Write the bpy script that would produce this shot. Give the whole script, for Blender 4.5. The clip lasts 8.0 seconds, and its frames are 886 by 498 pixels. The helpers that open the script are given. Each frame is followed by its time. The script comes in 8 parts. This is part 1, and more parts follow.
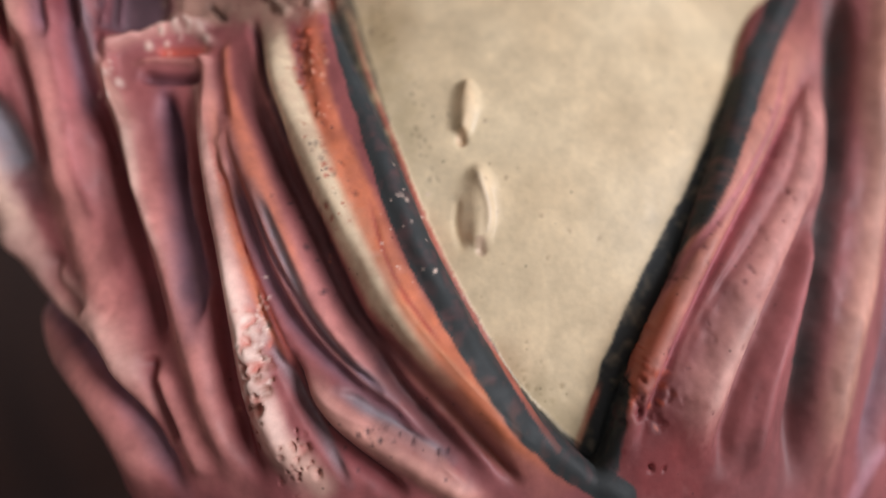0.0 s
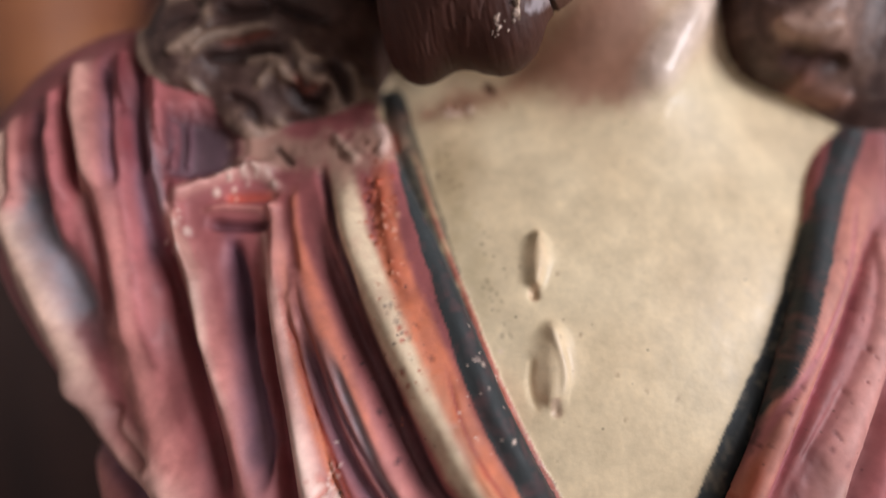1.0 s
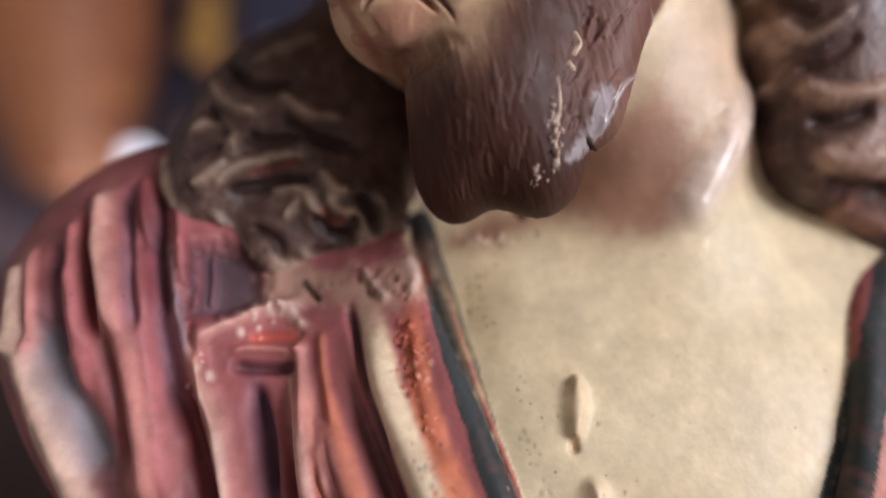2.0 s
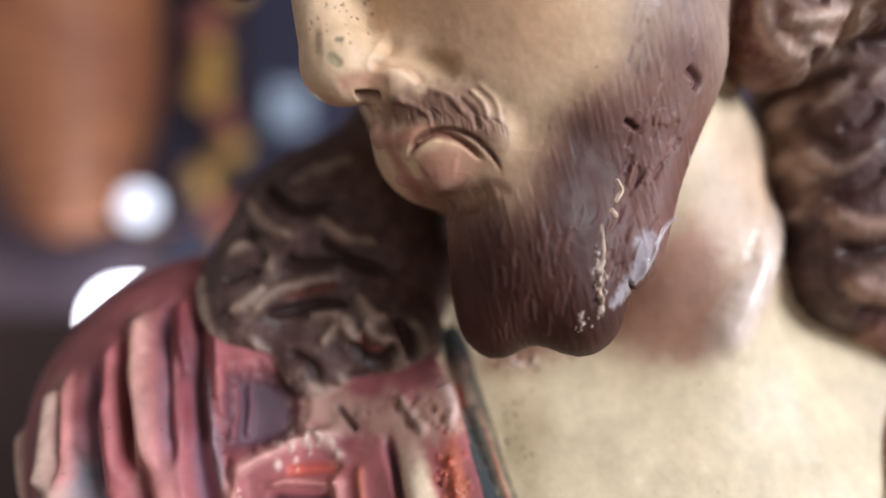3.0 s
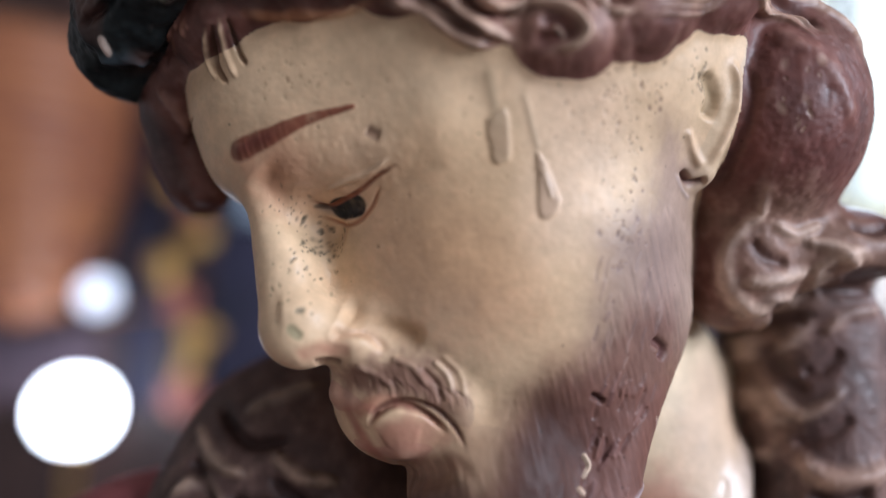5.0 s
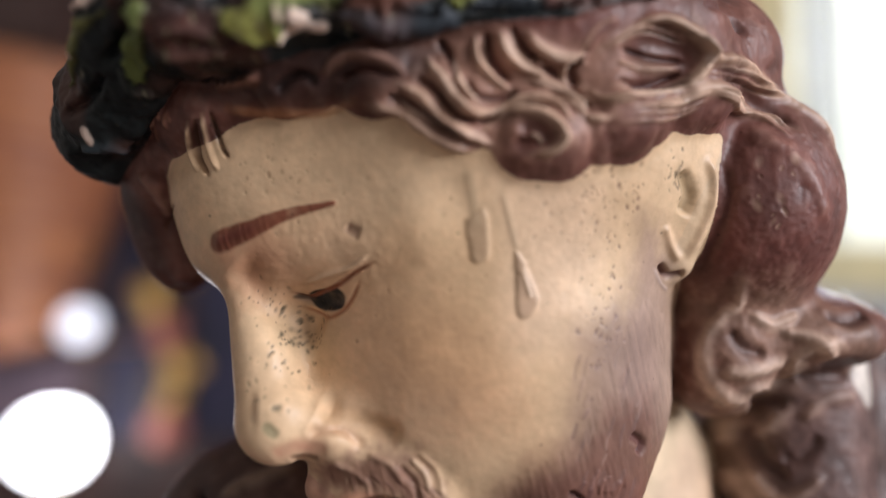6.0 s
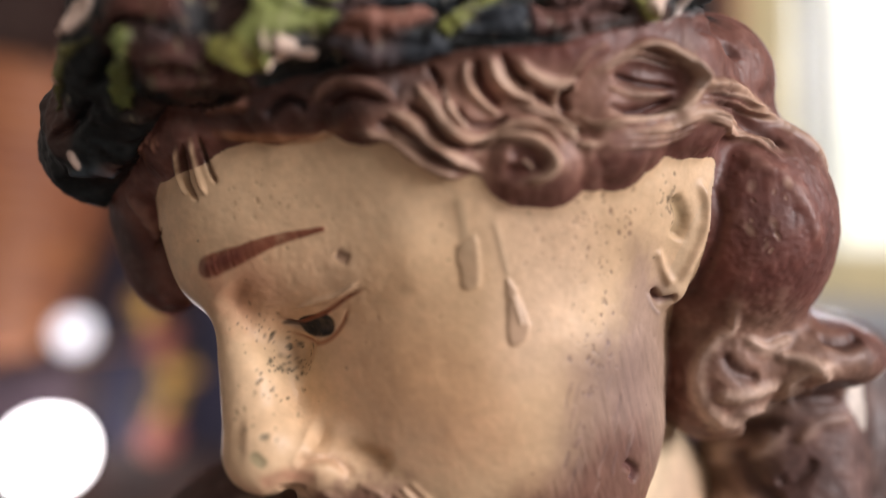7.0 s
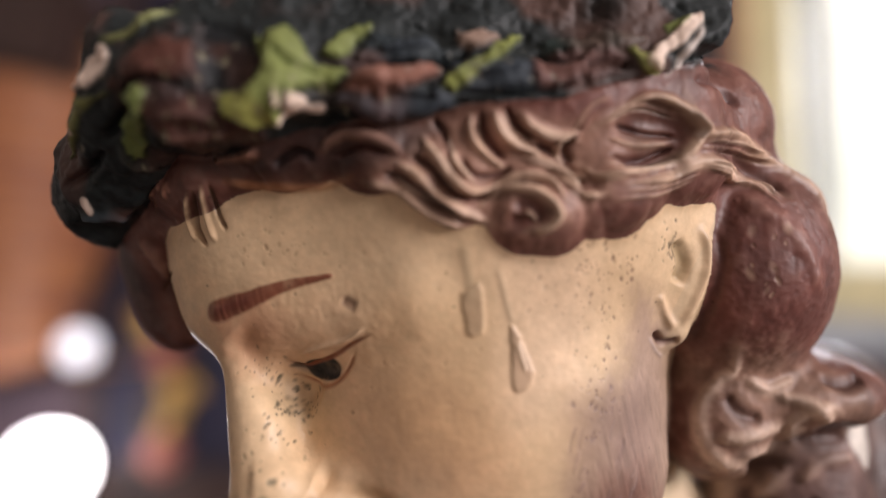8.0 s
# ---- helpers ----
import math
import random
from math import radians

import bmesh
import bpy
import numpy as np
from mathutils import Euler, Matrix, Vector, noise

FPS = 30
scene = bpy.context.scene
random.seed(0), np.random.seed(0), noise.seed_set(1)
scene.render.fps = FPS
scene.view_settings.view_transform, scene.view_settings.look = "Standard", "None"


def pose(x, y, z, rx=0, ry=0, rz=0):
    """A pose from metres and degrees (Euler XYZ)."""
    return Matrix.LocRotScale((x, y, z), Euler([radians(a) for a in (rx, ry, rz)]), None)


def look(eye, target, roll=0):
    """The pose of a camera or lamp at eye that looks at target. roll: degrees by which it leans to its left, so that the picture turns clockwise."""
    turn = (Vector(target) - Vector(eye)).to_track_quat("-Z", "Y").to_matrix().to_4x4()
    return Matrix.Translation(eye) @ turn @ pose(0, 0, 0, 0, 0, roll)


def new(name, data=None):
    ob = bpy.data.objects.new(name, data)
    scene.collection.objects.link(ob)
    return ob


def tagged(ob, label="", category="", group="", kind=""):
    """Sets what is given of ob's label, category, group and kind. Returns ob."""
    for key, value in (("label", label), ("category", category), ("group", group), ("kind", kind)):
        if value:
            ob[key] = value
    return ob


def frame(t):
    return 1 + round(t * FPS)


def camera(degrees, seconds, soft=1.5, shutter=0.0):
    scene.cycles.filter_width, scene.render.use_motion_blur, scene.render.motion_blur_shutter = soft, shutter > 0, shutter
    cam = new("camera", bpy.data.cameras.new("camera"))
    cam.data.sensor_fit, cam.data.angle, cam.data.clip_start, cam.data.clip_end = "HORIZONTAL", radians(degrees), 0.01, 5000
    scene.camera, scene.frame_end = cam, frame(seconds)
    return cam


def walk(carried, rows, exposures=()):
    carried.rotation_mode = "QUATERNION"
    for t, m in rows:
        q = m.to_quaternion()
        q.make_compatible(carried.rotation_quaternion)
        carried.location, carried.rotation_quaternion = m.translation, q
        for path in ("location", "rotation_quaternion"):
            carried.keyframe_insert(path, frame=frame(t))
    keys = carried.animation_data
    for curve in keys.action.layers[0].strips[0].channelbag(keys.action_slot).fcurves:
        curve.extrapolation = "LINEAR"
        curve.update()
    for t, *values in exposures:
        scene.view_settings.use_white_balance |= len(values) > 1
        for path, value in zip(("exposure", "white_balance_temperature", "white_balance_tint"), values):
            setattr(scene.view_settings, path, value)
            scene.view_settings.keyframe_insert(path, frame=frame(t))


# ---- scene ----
cam = camera(69.1, 8.0)
METRES, EYE, TILT, LEAN, TURN = 0.14, 1.5, -14.0, 0.0, 0.0
ROWS = [
    (0.0, 0.0, 0.0, 0.0, -0.0, 0.0, -0.0),
    (0.5, -0.0338, 0.0193, 0.0716, 0.36, 1.42, -0.26),
    (1.0, -0.1004, 0.0143, 0.1741, 0.46, 3.5, -0.39),
    (1.5, -0.1224, 0.0453, 0.2679, 0.71, 5.18, -0.34),
    (3.0, -0.2156, 0.0104, 0.4807, 0.26, 9.91, -0.58),
    (3.5, -0.2328, 0.0012, 0.5657, -0.35, 11.94, -0.71),
    (4.0, -0.2395, -0.005, 0.6369, -1.0, 13.93, -0.93),
    (5.5, -0.2052, -0.0314, 0.7759, -3.55, 18.49, -1.25),
    (6.0, -0.2061, -0.0513, 0.8187, -3.98, 19.68, -1.37),
    (6.5, -0.1886, -0.0624, 0.8486, -4.28, 20.29, -1.35),
    (7.0, -0.1984, -0.0532, 0.846, -4.22, 20.22, -1.23),
    (7.5, -0.2015, -0.0637, 0.8578, -4.02, 20.66, -1.24),
    (8.0, -0.2041, -0.0823, 0.8821, -3.99, 21.35, -1.38),
]
FRAME = pose(0, 0, EYE, TILT, LEAN, TURN)
walk(cam, [(t, FRAME @ pose(METRES * x, METRES * y, METRES * z, 90 + pitch, roll, yaw)) for t, x, y, z, yaw, pitch, roll in ROWS],
     exposures=[(0.0, -0.06, 6000, 17), (1.5, -0.06, 6000, 17), (3.5, 0.38, 5350, 11), (4.0, 0.28, 5200, 11), (5.5, 0.18, 5350, 11), (6.4, 0.12, 6300, 17), (8.0, 0.12, 6400, 19)])
cam.data.dof.use_dof = True
cam.data.dof.focus_distance = 0.126
cam.data.dof.aperture_fstop = 2.7

# ---- world and lights ----
world = bpy.data.worlds.new("world")
world.use_nodes = True
scene.world = world
sky = world.node_tree.nodes.new("ShaderNodeTexSky")
sky.sky_type, sky.sun_disc = "NISHITA", False
sky.sun_elevation, sky.sun_rotation = radians(35), radians(60)
world.node_tree.links.new(sky.outputs[0], world.node_tree.nodes["Background"].inputs[0])
world.node_tree.nodes["Background"].inputs[1].default_value = 0.1


def area(name, eye, target, size, size_y, watts, colour):
    lamp = bpy.data.lights.new(name, "AREA")
    lamp.shape, lamp.size, lamp.size_y, lamp.energy, lamp.color = "RECTANGLE", size, size_y, watts, colour
    ob = new(name, lamp)
    ob.matrix_world = look(eye, target)
    return ob


area("window_light", (2.52, -1.5, 2.55), (0, 0.1, 1.6), 1.4, 1.2, 120, (1.0, 0.95, 0.90))
area("window_light", (1.55, 2.32, 2.3), (0, 0.1, 1.6), 0.95, 1.2, 58, (0.93, 0.97, 1.0))


# ---- materials ----
def material(name):
    m = bpy.data.materials.new(name)
    m.use_nodes = True
    return m, m.node_tree.nodes, m.node_tree.links, m.node_tree.nodes["Principled BSDF"]


def plain(name, colour, rough=0.6, metal=0.0, second=None, scale=20.0, bump=0.2, stretch=(1, 1, 1)):
    """A surface of two mingled tones with fine relief."""
    m, n, l, b = material(name)
    second = second or tuple(0.7 * c for c in colour)
    co = n.new("ShaderNodeTexCoord")
    mp = n.new("ShaderNodeMapping")
    mp.inputs["Scale"].default_value = stretch
    t1 = n.new("ShaderNodeTexNoise")
    t1.inputs["Scale"].default_value, t1.inputs["Detail"].default_value = scale, 6
    t2 = n.new("ShaderNodeTexNoise")
    t2.inputs["Scale"].default_value, t2.inputs["Detail"].default_value = scale * 8, 4
    mix = n.new("ShaderNodeMix")
    mix.data_type = "RGBA"
    mix.inputs["A"].default_value, mix.inputs["B"].default_value = (*second, 1), (*colour, 1)
    ramp = n.new("ShaderNodeMapRange")
    ramp.inputs["From Min"].default_value, ramp.inputs["From Max"].default_value = 0.35, 0.65
    bp = n.new("ShaderNodeBump")
    bp.inputs["Strength"].default_value, bp.inputs["Distance"].default_value = bump, 0.004
    l.new(co.outputs["Object"], mp.inputs["Vector"])
    l.new(mp.outputs[0], t1.inputs["Vector"])
    l.new(mp.outputs[0], t2.inputs["Vector"])
    l.new(t1.outputs["Fac"], ramp.inputs["Value"])
    l.new(ramp.outputs[0], mix.inputs["Factor"])
    l.new(mix.outputs["Result"], b.inputs["Base Color"])
    l.new(t2.outputs["Fac"], bp.inputs["Height"])
    l.new(bp.outputs[0], b.inputs["Normal"])
    b.inputs["Roughness"].default_value, b.inputs["Metallic"].default_value = rough, metal
    return m


def glow(name, colour, strength):
    m, n, l, b = material(name)
    b.inputs["Base Color"].default_value = (*colour, 1)
    b.inputs["Emission Color"].default_value = (*colour, 1)
    b.inputs["Emission Strength"].default_value = strength
    return m


PLASTER = plain("plaster_wall", (0.62, 0.57, 0.52), 0.9, second=(0.55, 0.5, 0.45), scale=3)
MAUVE = plain("mauve_plaster", (0.20, 0.14, 0.16), 0.85, second=(0.12, 0.085, 0.11), scale=4)
WOOD = plain("dark_wood", (0.06, 0.03, 0.024), 0.5, second=(0.03, 0.018, 0.016), scale=6, stretch=(1, 1, 0.2))
ORANGE_WOOD = plain("orange_wood", (0.50, 0.21, 0.085), 0.45, second=(0.30, 0.11, 0.06), scale=5, stretch=(1, 1, 4))
GILT = plain("gilding", (0.75, 0.48, 0.14), 0.4, 0.6, second=(0.5, 0.28, 0.08), scale=15)
NAVY = plain("dark_niche", (0.05, 0.045, 0.09), 0.8, second=(0.03, 0.03, 0.05), scale=5)
SILL = plain("sill_paint", (0.75, 0.66, 0.36), 0.5, scale=8)
SLATE_PAINT = plain("grey_paint", (0.42, 0.45, 0.48), 0.5, scale=8)
RUSTY = plain("red_gilding", (0.42, 0.14, 0.10), 0.5, 0.2, scale=15)
PALE = plain("pale_blue_paint", (0.55, 0.66, 0.8), 0.5, scale=10)
GLOBE = glow("globe_glass", (1.0, 0.98, 0.95), 14)
BULB = glow("lamp_glass", (0.95, 0.95, 1.0), 3)
BULB.node_tree.nodes["Principled BSDF"].inputs["Emission Strength"].default_value = 1.2
DAY, day_nodes, day_links, day_bsdf = material("daylight")
day_noise = day_nodes.new("ShaderNodeTexNoise")
day_noise.inputs["Scale"].default_value = 1.6
day_ramp = day_nodes.new("ShaderNodeValToRGB")
day_ramp.color_ramp.elements[0].position, day_ramp.color_ramp.elements[0].color = 0.36, (0.42, 0.46, 0.34, 1)
day_ramp.color_ramp.elements[1].position, day_ramp.color_ramp.elements[1].color = 0.58, (1.0, 0.97, 0.82, 1)
day_links.new(day_noise.outputs["Fac"], day_ramp.inputs["Fac"])
day_links.new(day_ramp.outputs[0], day_bsdf.inputs["Emission Color"])
day_bsdf.inputs["Base Color"].default_value = (0.1, 0.1, 0.1, 1)
day_bsdf.inputs["Emission Strength"].default_value = 1.6
FLOOR = plain("stone_floor", (0.08, 0.07, 0.07), 0.6, scale=4)


# ---- mesh helpers ----
def mesh_of(name, bm, mat):
    me = bpy.data.meshes.new(name)
    bm.to_mesh(me)
    bm.free()
    me.materials.append(mat)
    return me


def thing(name, at=(0, 0, 0), label="", category="", group="", kind=""):
    ob = new(name)
    ob.matrix_world = Matrix.Translation(at)
    ob.empty_display_size = 0.05
    return tagged(ob, label, category, group, kind)


def part(name, bm, mat, parent, label=""):
    ob = new(name, mesh_of(name, bm, mat))
    ob.parent = parent
    ob.matrix_parent_inverse = Matrix.Identity(4)
    return tagged(ob, label)


def solo(name, bm, mat, label="", category="", group="", kind=""):
    return tagged(new(name, mesh_of(name, bm, mat)), label, category, group, kind)


def block(x0, y0, z0, x1, y1, z1, bevel=0.0, bm=None):
    made = bmesh.new()
    bmesh.ops.create_cube(made, size=1, matrix=Matrix.Translation(((x0 + x1) / 2, (y0 + y1) / 2, (z0 + z1) / 2)) @ Matrix.Diagonal((x1 - x0, y1 - y0, z1 - z0, 1)))
    if bevel:
        bmesh.ops.bevel(made, geom=made.edges[:], offset=bevel, segments=2, affect="EDGES")
    if bm is not None:
        me = bpy.data.meshes.new("join")
        made.to_mesh(me)
        bm.from_mesh(me)
        made.free()
        bpy.data.meshes.remove(me)
        return bm
    return made


def lathe(profile, steps=28):
    """A turned shape from (radius, height) pairs."""
    bm = bmesh.new()
    rings = [[bm.verts.new((r * math.cos(2 * math.pi * k / steps), r * math.sin(2 * math.pi * k / steps), z)) for k in range(steps)] for r, z in profile]
    for a, b in zip(rings, rings[1:]):
        for k in range(steps):
            f = bm.faces.new((a[k], a[(k + 1) % steps], b[(k + 1) % steps], b[k]))
            f.smooth = True
    bm.faces.new(rings[0][::-1])
    bm.faces.new(rings[-1])
    return bm


# ---- the statue: forms ----
# Body units: 1.4 mm; x right, y away, z up from the first eye. The head has a frame of its own: right, up, depth.
UNIT = METRES / 100
HEAD = pose(-20.41, -8.23, 88.21, 90 + 21.35, -1.38, -3.99)
HEAD_C, HEAD_R = np.array(HEAD.translation, np.float32), np.array(HEAD.to_3x3(), np.float32)


def to_head(p):
    q = (p - HEAD_C) @ HEAD_R
    q[:, 2] *= -1
    return q


def ell(c, r):
    c, r = np.array(c, np.float32), np.array(r, np.float32)

    def f(p):
        d = (p - c) / r
        k0 = np.sqrt((d * d).sum(1))
        k1 = np.sqrt(((d / r) ** 2).sum(1)) + 1e-6
        return np.where(k0 < 0.05, -r.min(), k0 * (k0 - 1) / k1)
    return f


def cone(a, ra, b, rb):
    a, b = np.array(a, np.float32), np.array(b, np.float32)
    ab = b - a

    def f(p):
        h = np.clip(((p - a) @ ab) / (ab @ ab), 0, 1)
        d = p - a - h[:, None] * ab
        return np.sqrt((d * d).sum(1)) - (ra + (rb - ra) * h)
    return f


def chain(points, radii):
    legs = [cone(a, ra, b, rb) for a, b, ra, rb in zip(points, points[1:], radii, radii[1:])]
    return lambda p: np.minimum.reduce([g(p) for g in legs])


def melt(parts, k):
    """Smooth union."""
    def f(p):
        d = parts[0](p)
        for g in parts[1:]:
            e = g(p)
            h = np.clip(0.5 + 0.5 * (d - e) / k, 0, 1)
            d = d + (e - d) * h - k * h * (1 - h)
        return d
    return f


def smax(a, b, k):
    h = np.clip(0.5 - 0.5 * (a - b) / k, 0, 1)
    return a + (b - a) * h + k * h * (1 - h)


def spline(points, n=10):
    """A smooth line through points."""
    p = np.array(points, float)
    q = np.vstack([2 * p[0] - p[1], p, 2 * p[-1] - p[-2]])
    u = np.linspace(0, 1, n, endpoint=False)[:, None]
    out = [0.5 * (2 * b + (c - a) * u + (2 * a - 5 * b + 4 * c - d) * u * u + (3 * b - a - 3 * c + d) * u ** 3) for a, b, c, d in zip(q, q[1:], q[2:], q[3:])]
    return np.vstack(out + [p[-1:]])


NECKLINE = spline([(-30, 62), (-21, 44), (-17.5, 36), (-12.6, 25), (-4.4, 7), (6, -13.7), (18.5, -28.5), (22.5, -31), (26, -22), (30.4, -13), (40.2, 8), (52, 38), (60, 50), (65, 62)], 6)


def inside(line, a, b):
    """Which points (a, b) lie inside the closed line."""
    hit = np.zeros(len(a), bool)
    for (x0, z0), (x1, z1) in zip(line, np.roll(line, -1, 0)):
        if z0 != z1:
            hit ^= ((z0 > b) != (z1 > b)) & (a < (x1 - x0) * (b - z0) / (z1 - z0) + x0)
    return hit


def line_distance(line, a, b):
    """Distance to a line, and how far along it (0 to 1) and on which side."""
    best, along, side = np.full(len(a), 1e9), np.zeros(len(a)), np.zeros(len(a))
    steps = np.hypot(*(line[1:] - line[:-1]).T)
    run = np.concatenate([[0], np.cumsum(steps)]) / steps.sum()
    for i in range(len(line) - 1):
        (x0, z0), (x1, z1) = line[i], line[i + 1]
        dx, dz = x1 - x0, z1 - z0
        h = np.clip(((a - x0) * dx + (b - z0) * dz) / (dx * dx + dz * dz + 1e-9), 0, 1)
        ea, eb = a - x0 - h * dx, b - z0 - h * dz
        d = np.hypot(ea, eb)
        near = d < best
        best = np.where(near, d, best)
        along = np.where(near, run[i] + h * (run[i + 1] - run[i]), along)
        side = np.where(near, np.sign(dx * eb - dz * ea), side)
    return best, along, side


NOSE = melt([
    cone((-27.6, -12, 92.5), 4.0, (-23.8, -32, 86.5), 4.4),
    ell((-22.4, -33.6, 86), (4.8, 4.6, 5.0)),
    ell((-15.6, -34.2, 86.4), (3.6, 3.4, 4.2)),
], 3)
SKIN_HEAD = melt([
    ell((4, 8, 114), (44, 38, 34)),
    ell((-21, -1, 100.5), (21, 18, 15)),
    ell((5, -24, 107), (31, 38, 26)),
    cone((14, -34, 103), 18, (4, -58, 91), 10),
    ell((-9.5, -44, 94), (10.5, 10, 11)),
    ell((-31, -10, 98), (6, 5, 7)),
    cone((-22, -9, 91), 4, (-4, -6, 87), 4.5),
    NOSE,
], 5)
EAR = chain([(37, 6, 97), (36, -3, 95.5), (33.5, -11.5, 95)], [4.0, 3.6, 2.6])
BEARD = melt([
    ell((3.5, -59, 87), (12, 14, 10)),
    ell((-2.0, -68, 86.5), (5.8, 8, 6)),
    ell((10, -67, 84.5), (6.5, 8, 7)),
    cone((16.5, -60, 88), 6.2, (26.5, -33, 98), 5.2),
], 4)
LIPS = melt([chain([(-17.5, -42.3, 88), (-12, -43.3, 86), (-4, -46, 86)], [2.0, 2.6, 1.4]), chain([(-13.8, -47.8, 87.5), (-9, -48.2, 86), (-3, -48, 86.2)], [2.2, 2.5, 1.4])], 1.2)
MOUSTACHE = chain([(-16, -38.5, 88.6), (-8, -39, 86.2), (-1.5, -42.5, 85.2), (0.5, -46, 85.6)], [1.8, 2.5, 2.2, 1.2])
HAIR_HEAD = melt([
    chain(list(map(tuple, spline([(-46, 2, 107), (-36, 9, 95), (-20, 14, 87), (-8, 13, 84.5), (2, 8, 84.5), (13, 5, 84.5), (24, 9, 87), (37, 14, 94)], 4))), [6 + 0.8 * math.sin(1.7 * k) for k in range(29)]),
    ell((-46, -1, 113), (8, 17, 12)),
    ell((47, -3, 110), (17, 20, 20)),
    ell((40, 19, 110), (14, 13, 18)),
    ell((27, 20, 92), (12, 9, 10)),
    ell((8, 20, 90), (22, 12, 13)),
    ell((-2, 34, 114), (42, 24, 34)),
    ell((10, 0, 140), (52, 42, 30)),
    ell((58, -24, 110), (16, 7, 13)),
    ell((44, -26, 108), (9, 12, 12)),
    cone((-46, -2, 111), 7, (-41.5, -13.5, 105.5), 2.6),
], 4)
HAIR_FALL = melt([
    cone((50, 112, 106), 15, (50, 114, 65), 11),
    ell((68, 124, 96), (20, 16, 26)),
    ell((67, 121, 66), (19, 13, 23)),
    ell((-42, 122, 67), (22, 15, 23)),
    ell((-33, 113, 53), (11, 8, 8)),
    ell((-56, 118, 60), (10, 9, 12)),
    cone((-40, 128, 72), 16, (-28, 125, 93), 13),
    ell((-55, 112, 56), (8, 8, 9)),
    ell((-44, 111.5, 47), (6, 6.5, 7)),
], 5)
CROWN = melt([chain([(-53, 8.5, 101), (-43.5, 16.5, 90), (-38.5, 22.5, 86), (-31, 21.5, 82), (-10, 26, 79), (12, 27.5, 79), (29.5, 33, 86), (37, 41, 108), (34, 46, 140), (-5, 38, 156), (-42, 20, 145), (-53, 10, 122), (-53, 8.5, 101)],
                    [7.5, 8, 9.2, 9.5, 9.5, 9.5, 9, 9, 9, 9, 9, 8, 7.5])], 2)
NECK = melt([cone((24, 133, 48), 24, (10, 120, 95), 22), cone((25, 113, 52), 3.5, (30, 115, 88), 4)], 8)
TRUNK = melt([ell((8, 144.5, -15), (92, 50, 85)), NECK, ell((64, 142, 44), (38, 26, 24))], 10)
ROBE_BODY = melt([ell((2, 148, -22), (100, 60, 100)), ell((-65, 131, 26), (36, 32, 43)), ell((72, 142, 25), (36, 32, 42))], 8)


def chest(p):
    return smax(TRUNK(p), (p[:, 0] + 63) * -0.85 + (p[:, 2] + 4) * -0.53, 8)


def robe(p):
    d = ROBE_BODY(p)
    d = smax(d, (p[:, 0] + 69) * -0.85 + (p[:, 2] + 10) * -0.53, 10)
    a, b = p[:, 0], p[:, 2]
    near = (np.abs(d) < 12) & (p[:, 1] < 140)
    cut = np.full(len(d), -20.0)
    e, _, _ = line_distance(NECKLINE, a[near], b[near])
    cut[near] = np.where(inside(NECKLINE, a[near], b[near]), e, -e)
    return smax(d, cut, 3)


HEAD_LAYERS = ("skin", "ear", "beard", "lips", "moustache", "hair", "crown")
LAYERS = [("skin", lambda p, q: SKIN_HEAD(q)), ("ear", lambda p, q: EAR(q)), ("beard", lambda p, q: BEARD(q)), ("lips", lambda p, q: LIPS(q)), ("moustache", lambda p, q: MOUSTACHE(q)),
          ("hair", lambda p, q: HAIR_HEAD(q)), ("fall", lambda p, q: HAIR_FALL(p)), ("crown", lambda p, q: CROWN(q)), ("chest", lambda p, q: chest(p)), ("robe", lambda p, q: robe(p))]
BLEND = {"ear": 3.0, "beard": 5.0, "lips": 1.5, "moustache": 3.0, "hair": 1.5, "fall": 1.5, "crown": 1.0, "chest": 2.0, "robe": 0.6}


def statue_field(p):
    """Signed distance, and the layer that is nearest."""
    p = np.asarray(p, np.float32)
    q = to_head(p)
    d, who = None, np.zeros(len(p), np.int8)
    best = None
    # layers far off need only a rough distance
    reach = np.sqrt(((q - np.array((0, -12, 110), np.float32)) ** 2).sum(1)) - 84
    near_head, low = reach < 20, p[:, 2] < 100
    for i, (name, f) in enumerate(LAYERS):
        keep = near_head if name in HEAD_LAYERS else low if name == "robe" else None
        if keep is None:
            e = f(p, q)
        else:
            e = np.maximum(reach, 20) if name in HEAD_LAYERS else np.full(len(p), 30, np.float32)
            if keep.any():
                e[keep] = f(p[keep], q[keep])
        if d is None:
            d, best = e, e.copy()
            continue
        who = np.where(e < best, i, who).astype(np.int8)
        best = np.minimum(best, e)
        k = BLEND[name]
        h = np.clip(0.5 + 0.5 * (d - e) / k, 0, 1)
        d = d + (e - d) * h - k * h * (1 - h)
    return d, who


